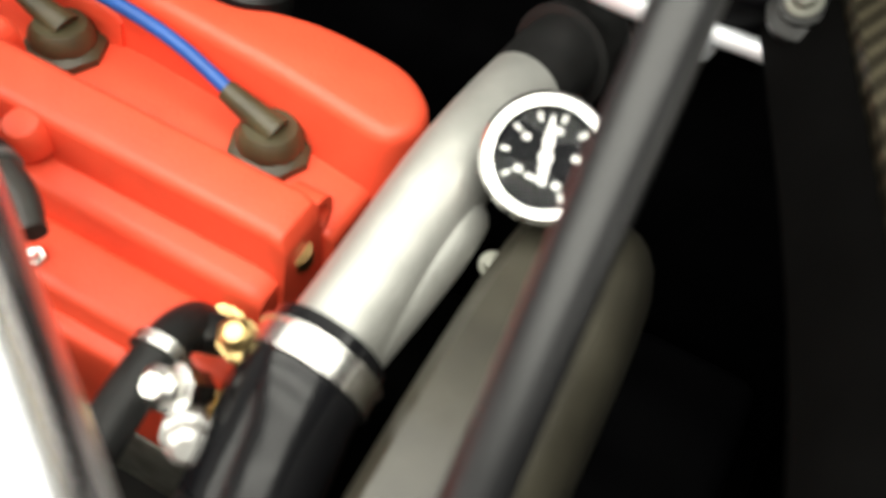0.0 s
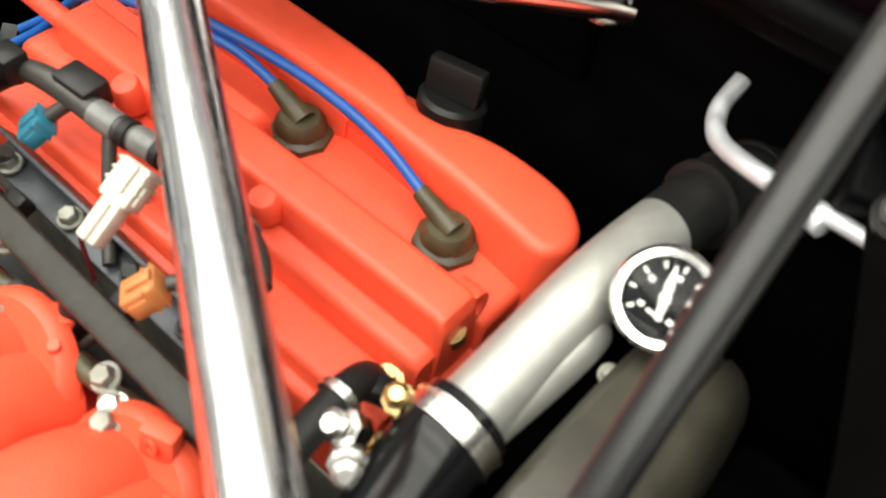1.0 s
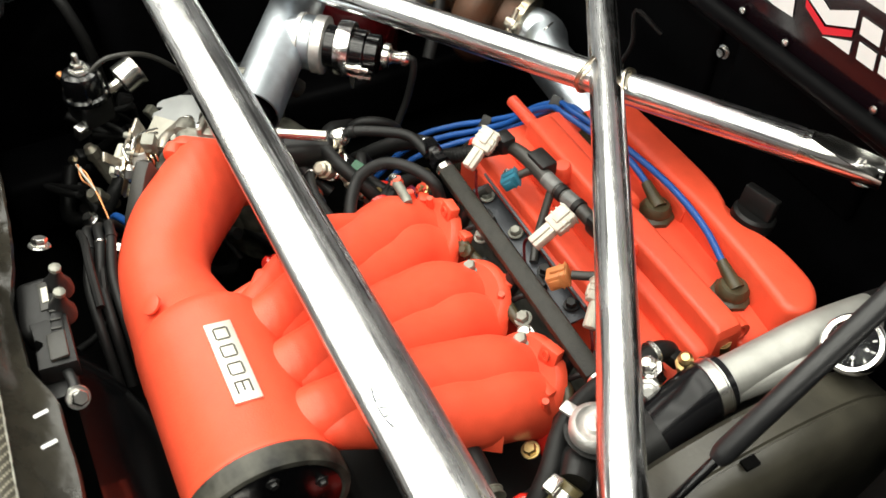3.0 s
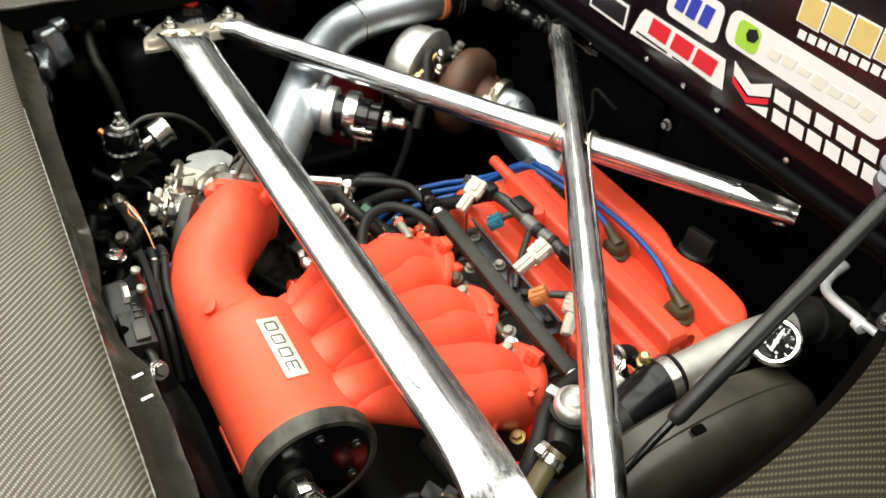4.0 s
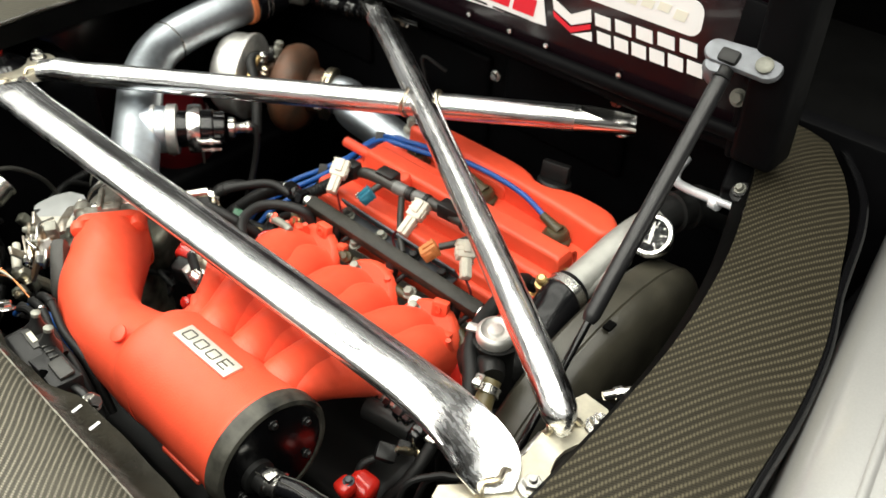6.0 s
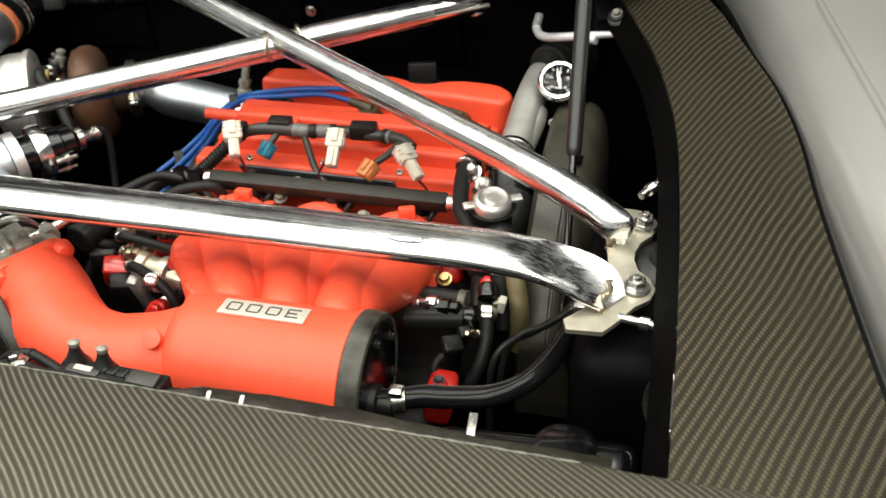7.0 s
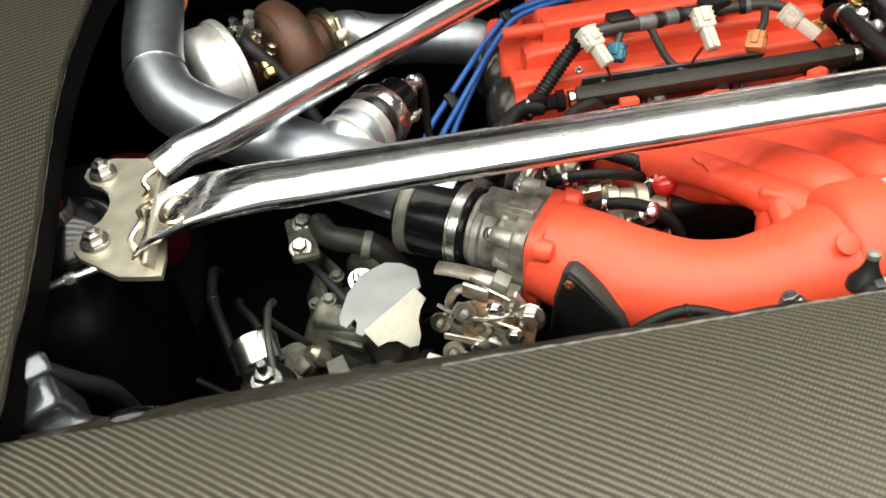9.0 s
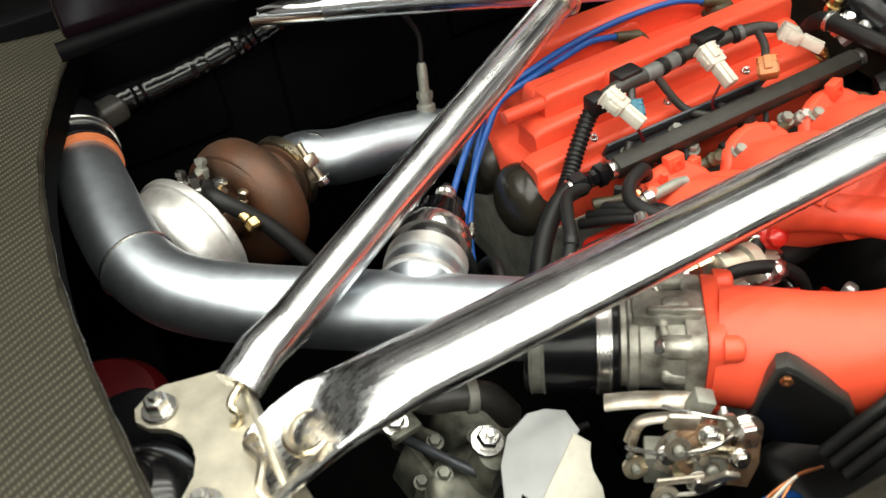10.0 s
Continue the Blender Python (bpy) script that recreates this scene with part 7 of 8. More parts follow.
# ---------------------------------------------------------------- hoses around the plenum end
bh = thing("breather_hose", "thick braided black hose from the plenum's end cap", "hose", (0.4, -0.1, -0.1))
hpts = smooth([(0.3, -0.122, -0.07), (0.325, -0.118, -0.067), (0.347, -0.109, -0.068), (0.371, -0.104, -0.07), (0.404, -0.095, -0.071), (0.431, -0.075, -0.072), (0.45, -0.045, -0.072), (0.466, 0.0, -0.071), (0.472, 0.022, -0.07), (0.474, 0.034, -0.07)], 8)
part("tube", sweep(bmesh.new(), hpts, 0.0102, 18), SILICONE, bh)
for k in range(2):
    part("hose_stripe", sweep(bmesh.new(), [p + Vector((0, 0, 0.01)) + Vector((0.003, 0.006, -0.001)) * (2 * k - 1) for p in hpts], 0.0008, 6), GREY_PLASTIC, bh)
for p, d in (((0.328, -0.1175, -0.067), (1, 0.3, 0)), ((0.472, 0.022, -0.07), (0.2, 1, 0))):
    b = clamp_band(bmesh.new(), p, d, 0.011, 0.013)
    box(b, Vector(p) + Vector((0, -0.004, 0.016)), (0.012, 0.012, 0.007), bevel=0.0015)
    part("spring_clamp", b, STEEL, bh, "bright spring clamp")
part("metal_tail", sweep(bmesh.new(), [(0.474, 0.032, -0.07), (0.476, 0.06, -0.066), (0.474, 0.09, -0.06)], [0.0095, 0.0095, 0.008], 14), STEEL, bh)
b = bmesh.new()
sweep(b, smooth([(0.472, 0.06, -0.08), (0.455, 0.03, -0.08), (0.435, 0.013, -0.084), (0.415, 0.003, -0.09), (0.393, -0.02, -0.11), (0.39, -0.03, -0.2)], 6), 0.0035, 8)
sweep(b, smooth([(0.465, 0.06, -0.085), (0.448, 0.03, -0.088), (0.428, 0.015, -0.094), (0.405, 0.0, -0.105), (0.396, -0.015, -0.16)], 6), 0.0035, 8)
solo("twin_cable", b, RUBBER, "pair of thin black cables beside the hose", "cable")

an = thing("hose_union", "black hose union with a plated nut", "hose fitting", (0.37, 0.06, -0.12))
part("tube", sweep(bmesh.new(), [(0.29, 0.03, -0.115), (0.33, 0.035, -0.112), (0.352, 0.037, -0.11)], 0.0125, 16), PLASTIC, an)
part("collar", lathe(bmesh.new(), (0.352, 0.037, -0.11), (1, 0.06, 0.05), [(0.014, 0), (0.0155, 0.002), (0.0155, 0.01), (0.013, 0.013)], 8), BLACK_PAINT, an)
b = bmesh.new()
lathe(b, (0.372, 0.06, -0.1), (0.1, -0.7, -0.3), [(0.0095, -0.016), (0.011, -0.012), (0.011, 0.0), (0.008, 0.002)], 20)
part("ring", b, BLACK_PAINT, an)
part("nut", lathe(bmesh.new(), (0.3735, 0.05, -0.1035), (0.1, -0.7, -0.3), [(0.009, 0), (0.0105, 0.002), (0.0105, 0.012), (0.009, 0.014)], 6), STEEL, an)
part("tail", sweep(bmesh.new(), smooth([(0.375, 0.042, -0.108), (0.378, 0.02, -0.12), (0.374, 0.0, -0.14), (0.36, -0.015, -0.17)], 5), 0.007, 12), RUBBER, an)
part("clip", box(bmesh.new(), (0.388, 0.056, -0.102), (0.008, 0.012, 0.016), (0, 10, 0), 0.0015), WHITE_PLASTIC, an, "pale plastic clip")

oc = thing("oil_cooler_hose", "oily brown hose with a bright clamp below the filler", "hose", (0.38, 0.1, -0.12))
part("tube", sweep(bmesh.new(), smooth([(0.384, 0.118, -0.07), (0.39, 0.1, -0.082), (0.399, 0.08, -0.097), (0.405, 0.064, -0.118), (0.404, 0.064, -0.17)], 6), 0.0105, 16), TAN_HOSE, oc)
b = clamp_band(bmesh.new(), (0.387, 0.108, -0.0765), (0.3, -0.85, -0.45), 0.0118, 0.01)
box(b, (0.381, 0.1, -0.06), (0.01, 0.016, 0.008), (0, 0, 20), 0.0015)
part("spring_clamp", b, STEEL, oc, "bright spring clamp")
part("elbow", sweep(bmesh.new(), smooth([(0.352, 0.14, -0.09), (0.37, 0.132, -0.07), (0.383, 0.12, -0.069)], 5), [0.015, 0.0145, 0.013], 16), PLASTIC, oc)

vh = thing("heater_hose", "black rubber hose curving down from the valve cover", "hose", (0.31, 0.2, -0.1))
part("tube", sweep(bmesh.new(), smooth([(0.304, 0.276, -0.088), (0.306, 0.268, -0.076), (0.307, 0.252, -0.069), (0.31, 0.217, -0.07), (0.319, 0.172, -0.073), (0.338, 0.137, -0.072), (0.364, 0.109, -0.078), (0.38, 0.085, -0.095), (0.388, 0.06, -0.14)], 7), 0.0095, 16), RUBBER, vh)
part("spring_clamp", clamp_band(bmesh.new(), (0.3072, 0.25, -0.069), (0.05, -0.99, -0.05), 0.0102, 0.006), STEEL, vh, "bright spring clamp")
sn = thing("temperature_sensor", "brass sensors with black plugs at the head's end", "sensor", (0.33, 0.27, -0.1))
for o, a, m, r in (((0.329, 0.27, -0.072), (0.1, -0.3, 0.95), GOLD, 0.0075), ((0.3195, 0.244, -0.076), (-0.1, -0.5, 0.85), STEEL, 0.009), ((0.327, 0.236, -0.086), (0.5, -0.55, 0.65), CAST, 0.0085)):
    part("sensor_hex", lathe(bmesh.new(), o, a, [(r, -0.012), (r, 0.0), (r * 1.15, 0.001), (r * 1.15, 0.008), (r * 0.7, 0.009), (r * 0.75, 0.013), (r * 0.9, 0.014), (r * 0.9, 0.018), (r * 0.5, 0.021)], 8), m, sn)
part("plug", box(bmesh.new(), (0.313, 0.27, -0.078), (0.02, 0.014, 0.014), (0, 20, 30), 0.003), PLASTIC, sn)

gp = thing("sensor_plug", "greasy black sensor plug beside the end cap", "plug", (0.345, -0.005, -0.11))
part("body", box(bmesh.new(), (0.345, 0.004, -0.118), (0.022, 0.018, 0.016), (25, 15, 35), 0.003), PLASTIC, gp)
part("nose", box(bmesh.new(), (0.356, 0.018, -0.112), (0.014, 0.012, 0.011), (25, 15, 35), 0.002), PLASTIC, gp)
part("lead", sweep(bmesh.new(), smooth([(0.338, -0.006, -0.124), (0.332, -0.02, -0.13), (0.335, -0.035, -0.16)], 5), 0.0045, 10), RUBBER, gp)

ab = thing("accessory_bracket", "small red painted bracket below the plenum's end", "bracket", (0.348, -0.05, -0.15))
b = bmesh.new()
box(b, (0.343, -0.05, -0.124), (0.02, 0.02, 0.018), (10, 0, -8), 0.006, 3)
box(b, (0.34, -0.03, -0.16), (0.03, 0.03, 0.06), (0, 12, 10), 0.008, 3)
part("casting", b, RED_GLOSS, ab)
part("bracket_bolt", bolt(bmesh.new(), (0.345, -0.047, -0.1155), (0.1, -0.15, 1), 0.004), SLATE_CAST, ab)
for o, ax, m, r in (((0.318, 0.045, -0.104), (0.9, -0.1, 0.2), STEEL, 0.0095), ((0.333, 0.04, -0.102), (0.9, -0.1, 0.2), BLACK_PAINT, 0.0105), ((0.365, 0.012, -0.105), (-0.1, -0.6, 0.6), CHROME_DULL, 0.0045)):
    u = thing("pipe_union", "small stained union beside the plenum's end", "pipe union", o, "plenum unions")
    part("body", lathe(bmesh.new(), o, ax, [(r * 0.7, -0.03), (r * 0.7, -0.008), (r, -0.007), (r, 0.004), (r * 0.75, 0.006), (r * 0.75, 0.014), (r * 0.5, 0.016)], 8), m, u)
    part("collar", lathe(bmesh.new(), Vector(o) - Vector(ax).normalized() * 0.02, ax, [(r * 0.72, -0.003), (r * 0.95, -0.002), (r * 0.95, 0.002), (r * 0.72, 0.003)], 14), m, u)
# red lower block seen below the plenum and beside the filler
lb = thing("engine_block", "engine block with red and bare metal castings", "engine block", (0.12, 0.15, -0.4))
part("crankcase", box(bmesh.new(), (0.13, 0.13, -0.34), (0.38, 0.3, 0.2), bevel=0.02, seg=3), BLACK_SATIN, lb)
part("sump_rail", box(bmesh.new(), (0.12, -0.08, -0.28), (0.36, 0.1, 0.1), (20, 0, 0), 0.02, 3), BLACK_SATIN, lb)
b = bmesh.new()
box(b, (-0.03, 0.16, -0.16), (0.075, 0.06, 0.05), (-30, 0, 0), 0.01, 3)
lathe(b, (-0.002, 0.128, -0.112), (0.2, -0.4, 0.88), [(0.0135, -0.02), (0.0135, 0.01), (0.0115, 0.012), (0.007, 0.011), (0.0065, -0.006)], 20)
part("water_outlet", b, RED_GLOSS, lb, "glossy red water outlet with an open eye")
for o, m in (((-0.028, 0.13, -0.112), GOLD), ((-0.02, 0.15, -0.112), RED_GLOSS), ((-0.04, 0.14, -0.118), CAST_DULL)):
    part("outlet_bolt", bolt(bmesh.new(), o, (0, -0.5, 0.87), 0.0058), m, lb)
part("side_casting", box(bmesh.new(), (0.375, 0.12, -0.18), (0.07, 0.1, 0.1), (0, 0, 10), 0.012, 3), BLACK_SATIN, lb)
b = bmesh.new()
lathe(b, (0.395, 0.1, -0.128), (0.3, -0.4, 0.8), [(0.014, 0), (0.014, 0.01), (0.009, 0.012), (0.008, 0.006)], 18)
part("water_port", b, BLACK_SATIN, lb)
# a heater union beside the plenum's end
hu = thing("heater_union", "black heater hose with a red and plated union", "hose union", (0.367, 0.075, -0.14))
part("cross_hose", sweep(bmesh.new(), smooth([(0.28, 0.075, -0.122), (0.31, 0.074, -0.12), (0.345, 0.07, -0.118)], 5), 0.0105, 18), RUBBER, hu)
part("spring_clamp", clamp_band(bmesh.new(), (0.343, 0.07, -0.118), (1, -0.1, 0.05), 0.0108, 0.009), GEAR, hu)
part("red_collar", lathe(bmesh.new(), (0.368, 0.085, -0.105), (0, -0.75, -0.66), [(0.006, -0.01), (0.0095, -0.006), (0.0105, 0.0), (0.0105, 0.006)], 18), RED_GLOSS, hu, "red collar")
part("plated_collar", lathe(bmesh.new(), (0.368, 0.0805, -0.109), (0, -0.75, -0.66), [(0.0105, 0), (0.0115, 0.001), (0.0115, 0.008), (0.0095, 0.01)], 18), ZINC, hu, "plated collar")
part("screw_tab", box(bmesh.new(), (0.381, 0.07, -0.112), (0.009, 0.014, 0.016), (20, 0, 0), 0.002), ZINC, hu)
part("down_hose", sweep(bmesh.new(), smooth([(0.368, 0.076, -0.113), (0.366, 0.06, -0.128), (0.36, 0.045, -0.15), (0.352, 0.035, -0.19)], 5), 0.009, 16), RUBBER, hu)

# clutter in the gap between the elbow and the head
iv = thing("idle_valve", "bare metal idle valve with plugs under the brace", "valve", (0.03, 0.02, -0.18))
part("barrel", lathe(bmesh.new(), (-0.005, 0.045, -0.11), (0.95, -0.1, -0.1), [(0.017, -0.024), (0.02, -0.022), (0.02, -0.012), (0.017, -0.01), (0.017, 0.004), (0.021, 0.006), (0.021, 0.016), (0.015, 0.018), (0.013, 0.035)], 24), ZINC, iv)
part("hex", lathe(bmesh.new(), (0.02, 0.042, -0.113), (0.95, -0.1, -0.1), [(0.012, 0), (0.0135, 0.002), (0.0135, 0.014), (0.012, 0.016)], 6), STEEL, iv)
part("hose", sweep(bmesh.new(), smooth([(0.035, 0.041, -0.115), (0.055, 0.04, -0.116), (0.08, 0.045, -0.12)], 4), 0.012, 14), RUBBER, iv)
part("bracket", box(bmesh.new(), (-0.022, 0.028, -0.13), (0.012, 0.012, 0.06), (15, 0, 0), 0.002), CAST, iv)
part("pipe", sweep(bmesh.new(), smooth([(0.03, 0.03, -0.12), (0.03, 0.012, -0.13), (0.026, 0.0, -0.15), (0.02, -0.01, -0.2)], 5), 0.0065, 12), BLACK_PAINT, iv)
for o, s, m in (((-0.06, 0.05, -0.12), (0.034, 0.026, 0.03), RED_GLOSS), ((0.0, 0.01, -0.155), (0.03, 0.02, 0.03), RED_GLOSS), ((0.05, 0.0, -0.15), (0.05, 0.014, 0.014), RED_GLOSS), ((-0.09, 0.07, -0.115), (0.03, 0.024, 0.026), GREY_PLASTIC), ((-0.045, 0.03, -0.125), (0.03, 0.022, 0.03), PLASTIC), ((0.065, -0.012, -0.14), (0.012, 0.012, 0.035), CAST)):
    part("block", box(bmesh.new(), o, s, (15, 10, 25), 0.004, 3), m, iv)
part("union_tube", sweep(bmesh.new(), [(-0.144, -0.024, -0.05), (-0.108, 0.036, -0.05), (-0.1, 0.048, -0.05), (-0.0985, 0.0505, -0.05), (-0.096, 0.0545, -0.05), (-0.072, 0.095, -0.05)], [0.006, 0.006, 0.0055, 0.0072, 0.0055, 0.0062], 14), STEEL, iv, "bright straight tube")
part("solenoid", lathe(bmesh.new(), (-0.1, 0.075, -0.085), (0.3, 0.95, 0.05), [(0.016, -0.02), (0.018, -0.018), (0.018, 0.012), (0.0165, 0.014), (0.0165, 0.03), (0.012, 0.032), (0.006, 0.04)], 22), PLASTIC, iv, "round black solenoid")
b = bmesh.new()
for pts, r in (([(-0.13, 0.13, -0.12), (-0.1, 0.1, -0.085), (-0.06, 0.1, -0.08), (-0.03, 0.12, -0.1), (-0.02, 0.14, -0.13)], 0.008), ([(-0.16, 0.12, -0.13), (-0.13, 0.08, -0.1), (-0.09, 0.07, -0.1), (-0.06, 0.09, -0.12)], 0.007), ([(-0.12, 0.16, -0.15), (-0.09, 0.14, -0.11), (-0.05, 0.13, -0.105), (-0.02, 0.155, -0.12)], 0.006), ([(-0.2, 0.17, -0.16), (-0.16, 0.13, -0.125), (-0.12, 0.12, -0.125), (-0.09, 0.15, -0.16)], 0.012), ([(-0.18, 0.24, -0.2), (-0.16, 0.21, -0.14), (-0.17, 0.17, -0.13), (-0.19, 0.15, -0.17)], 0.006)):
    sweep(b, smooth(pts, 6), r, 12)
solo("coolant_hose_bundle", b, RUBBER, "tangle of black hoses behind the throttle", "hose", kind="stuff")
part("green_plug", box(bmesh.new(), (-0.05, 0.12, -0.087), (0.014, 0.012, 0.01), (20, 10, 30), 0.002), GREEN_PLASTIC, iv)
bvh = bmesh.new()
be = BO + BA * 0.178
sweep(bvh, smooth([be, be + BA * 0.008, be + Vector((0.009, 0.004, -0.02)), be + Vector((0.008, -0.006, -0.06)), be + Vector((0.012, -0.03, -0.11))], 6), 0.0046, 12)
solo("boost_hose", bvh, RUBBER, "black boost hose looping off the blow-off valve", "hose")

# ---------------------------------------------------------------- gearbox and its clutter
gb = thing("gearbox", "dull cast gearbox housing with bolted covers", "gearbox", (-0.25, 0.1, -0.4))
b = bmesh.new()
lathe(b, (-0.29, 0.062, -0.37), (0.05, -0.12, 1), [(0.066, 0), (0.062, 0.12), (0.052, 0.16), (0.04, 0.182), (0.024, 0.19), (0, 0.192)], 28, sx=0.8)
lathe(b, (-0.285, 0.03, -0.33), (0.1, -0.5, 0.85), [(0.045, 0), (0.043, 0.08), (0.034, 0.1), (0.02, 0.106), (0, 0.107)], 24)
lathe(b, (-0.272, 0.04, -0.21), (0.1, -0.25, 0.95), [(0.026, 0), (0.02, 0.04), (0.0155, 0.066), (0.012, 0.068)], 20)
lathe(b, (-0.34, 0.04, -0.3), (-0.1, -0.3, 0.95), [(0.03, 0), (0.028, 0.06), (0.02, 0.085), (0.0, 0.088)], 20)
box(b, (-0.255, 0.1, -0.225), (0.06, 0.07, 0.08), (15, 10, 30), 0.012, 3)
box(b, (-0.3, 0.04, -0.2), (0.05, 0.03, 0.05), (25, 15, -20), 0.008, 3)
part("housing", b, GEAR, gb)
for o, sz, r in (((-0.262, 0.05, -0.205), (0.05, 0.008, 0.05), (30, 10, 20)), ((-0.318, 0.07, -0.205), (0.008, 0.06, 0.05), (10, 20, 10)), ((-0.29, 0.0, -0.2), (0.04, 0.006, 0.05), (20, 0, -30)), ((-0.305, 0.1, -0.19), (0.006, 0.05, 0.04), (0, 10, 30))):
    part("rib", box(bmesh.new(), o, sz, r, 0.003), GEAR, gb)
for o, r in (((-0.295, 0.08, -0.176), 0.0065), ((-0.305, 0.045, -0.172), 0.0065), ((-0.32, 0.06, -0.19), 0.006), ((-0.262, 0.07, -0.182), 0.006)):
    part("housing_bolt", bolt(bmesh.new(), o, (0.05, -0.25, 0.95), r * 0.8), CAST_DULL, gb)
part("boss_tab", prism(bmesh.new(), [(-0.01, -0.012), (0.012, -0.01), (0.009, 0.012), (-0.008, 0.01)], (-0.305, -0.03, -0.19), (0.1, -0.5, 0.85), 0.005, bevel=0.001), CAST_DULL, gb, "dull bent metal tab")
part("shift_cable", sweep(bmesh.new(), [(-0.336, 0.124, -0.165), (-0.311, 0.078, -0.165), (-0.283, 0.026, -0.165)], 0.0042, 10), SLATE_CAST, gb, "straight dull metal tube")
for pts, r in (([(-0.43, 0.17, -0.23), (-0.428, 0.14, -0.2), (-0.425, 0.089, -0.19), (-0.412, 0.04, -0.19), (-0.4, 0.0, -0.21)], 0.006), ([(-0.4, 0.09, -0.2), (-0.39, 0.05, -0.17), (-0.375, 0.02, -0.168), (-0.37, -0.02, -0.19)], 0.0045)):
    h = thing("bay_hose", "dull grey-black hose low beside the gearbox", "hose", pts[0], "bay hoses")
    part("tube", sweep(bmesh.new(), smooth(pts, 6), r, 12), RUBBER, h)
    part("hose_clip", lathe(bmesh.new(), pts[2], Vector(pts[3]) - Vector(pts[1]), [(r, -0.003), (r * 1.2, -0.002), (r * 1.2, 0.002), (r, 0.003)], 14), PLASTIC, h)
rng = random.Random(4)
b = bmesh.new()
for k in range(16):
    x, y = rng.uniform(-0.44, -0.17), rng.uniform(-0.18, 0.1)
    z = rng.uniform(-0.33, -0.22)
    p = [(x, y, z)]
    for s in range(3):
        p.append((p[-1][0] + rng.uniform(-0.07, 0.07), p[-1][1] + rng.uniform(-0.06, 0.06), p[-1][2] + rng.uniform(-0.05, 0.04)))
    sweep(b, smooth(p, 5), rng.uniform(0.004, 0.011), 10)
solo("lower_hose_tangle", b, RUBBER, "dim tangle of black hoses low in the bay", "hose", kind="stuff")
for k in range(9):
    o = (rng.uniform(-0.42, -0.2), rng.uniform(-0.16, 0.04), rng.uniform(-0.26, -0.2))
    b = bmesh.new()
    d = (rng.uniform(-0.6, 0.6), rng.uniform(-0.8, 0.2), rng.uniform(0.4, 1))
    lathe(b, o, d, [(0.008, -0.05), (0.008, -0.01), (0.0105, -0.008), (0.0105, 0.004), (0.008, 0.006), (0.006, 0.012)], 8)
    solo("hose_fitting", b, STEEL if k % 2 else ZINC, "small metal hose fitting deep in the bay", "hose fitting", "lower fittings")
part("bracket_plate", box(bmesh.new(), (-0.322, 0.1, -0.136), (0.028, 0.062, 0.008), (0, 0, 6), 0.003), GEAR, gb)
for o in ((-0.32, 0.118, -0.132), (-0.324, 0.083, -0.132)):
    part("plate_bolt", bolt(bmesh.new(), o, (0, -0.3, 0.95), 0.0075), STEEL, gb)
part("filler_nut", bolt(bmesh.new(), (-0.269, 0.032, -0.14), (0.1, -0.3, 0.95), 0.009, stud=0.008), STEEL, gb)
gh = thing("gearbox_hose", "dull grey-black elbow hose above the gearbox", "hose", (-0.28, 0.09, -0.16))
part("tube", sweep(bmesh.new(), smooth([(-0.303, 0.14, -0.16), (-0.303, 0.115, -0.135), (-0.293, 0.09, -0.13), (-0.27, 0.078, -0.13), (-0.245, 0.07, -0.14), (-0.23, 0.065, -0.17)], 6), 0.0125, 16), GREY_PLASTIC, gh)
part("collar", lathe(bmesh.new(), (-0.258, 0.074, -0.134), (1, -0.3, -0.2), [(0.0128, -0.005), (0.0145, -0.004), (0.0145, 0.004), (0.0128, 0.005)], 18), CAST_DULL, gh)

# dark red mesh-faced filter low beside the charge pipe
af = thing("mesh_air_filter", "dark red air filter behind a wire mesh", "air filter", (-0.52, 0.33, -0.25))
part("element", lathe(bmesh.new(), (-0.552, 0.33, -0.325), (0.15, -0.15, 1), [(0.06, 0), (0.064, 0.06), (0.06, 0.125), (0.046, 0.14), (0, 0.142)], 32), RED_DARK, af)
b = bmesh.new()
fo, fa = Vector((-0.552, 0.33, -0.325)), frame_of((0.15, -0.15, 1))
for row in range(3):
    for k in range(4, 12):
        a0, a1 = 2 * math.pi * (k + 0.5 * (row % 2)) / 16, 2 * math.pi * (k + 0.5 + 0.5 * (row % 2)) / 16
        h0, h1 = 0.05 + 0.018 * row, 0.06 + 0.018 * row
        r = 0.0665
        pa = fo + fa @ Vector((r * math.cos(a0), r * math.sin(a0), h0))
        pb = fo + fa @ Vector((r * math.cos(a1), r * math.sin(a1), h1))
        pc = fo + fa @ Vector((r * math.cos(2 * a1 - a0), r * math.sin(2 * a1 - a0), h0))
        sweep(b, [pa, pb, pc], 0.0009, 5)
part("wire_mesh", b, RED_DARK, af, "thin wire mesh")

tw = thing("tape_wrap", "lumpy glossy black tape wrapped along the panel flange", "tape", (-0.4, -0.2, 0.0))
for x0, x1 in ((-0.452, -0.441), (-0.437, -0.39), (-0.387, -0.352), (-0.349, -0.3)):
    b = bmesh.new()
    run = [(x, -0.2035 + 0.0015 * math.sin(70 * x), 0.004 + 0.002 * math.sin(130 * x)) for x in np.linspace(x0, x1, 7).tolist()]
    sweep(b, run, [0.008, 0.0105, 0.0098, 0.011, 0.0102, 0.0078], 14)
    part("tape_turn", b, BLACK_PAINT, tw)

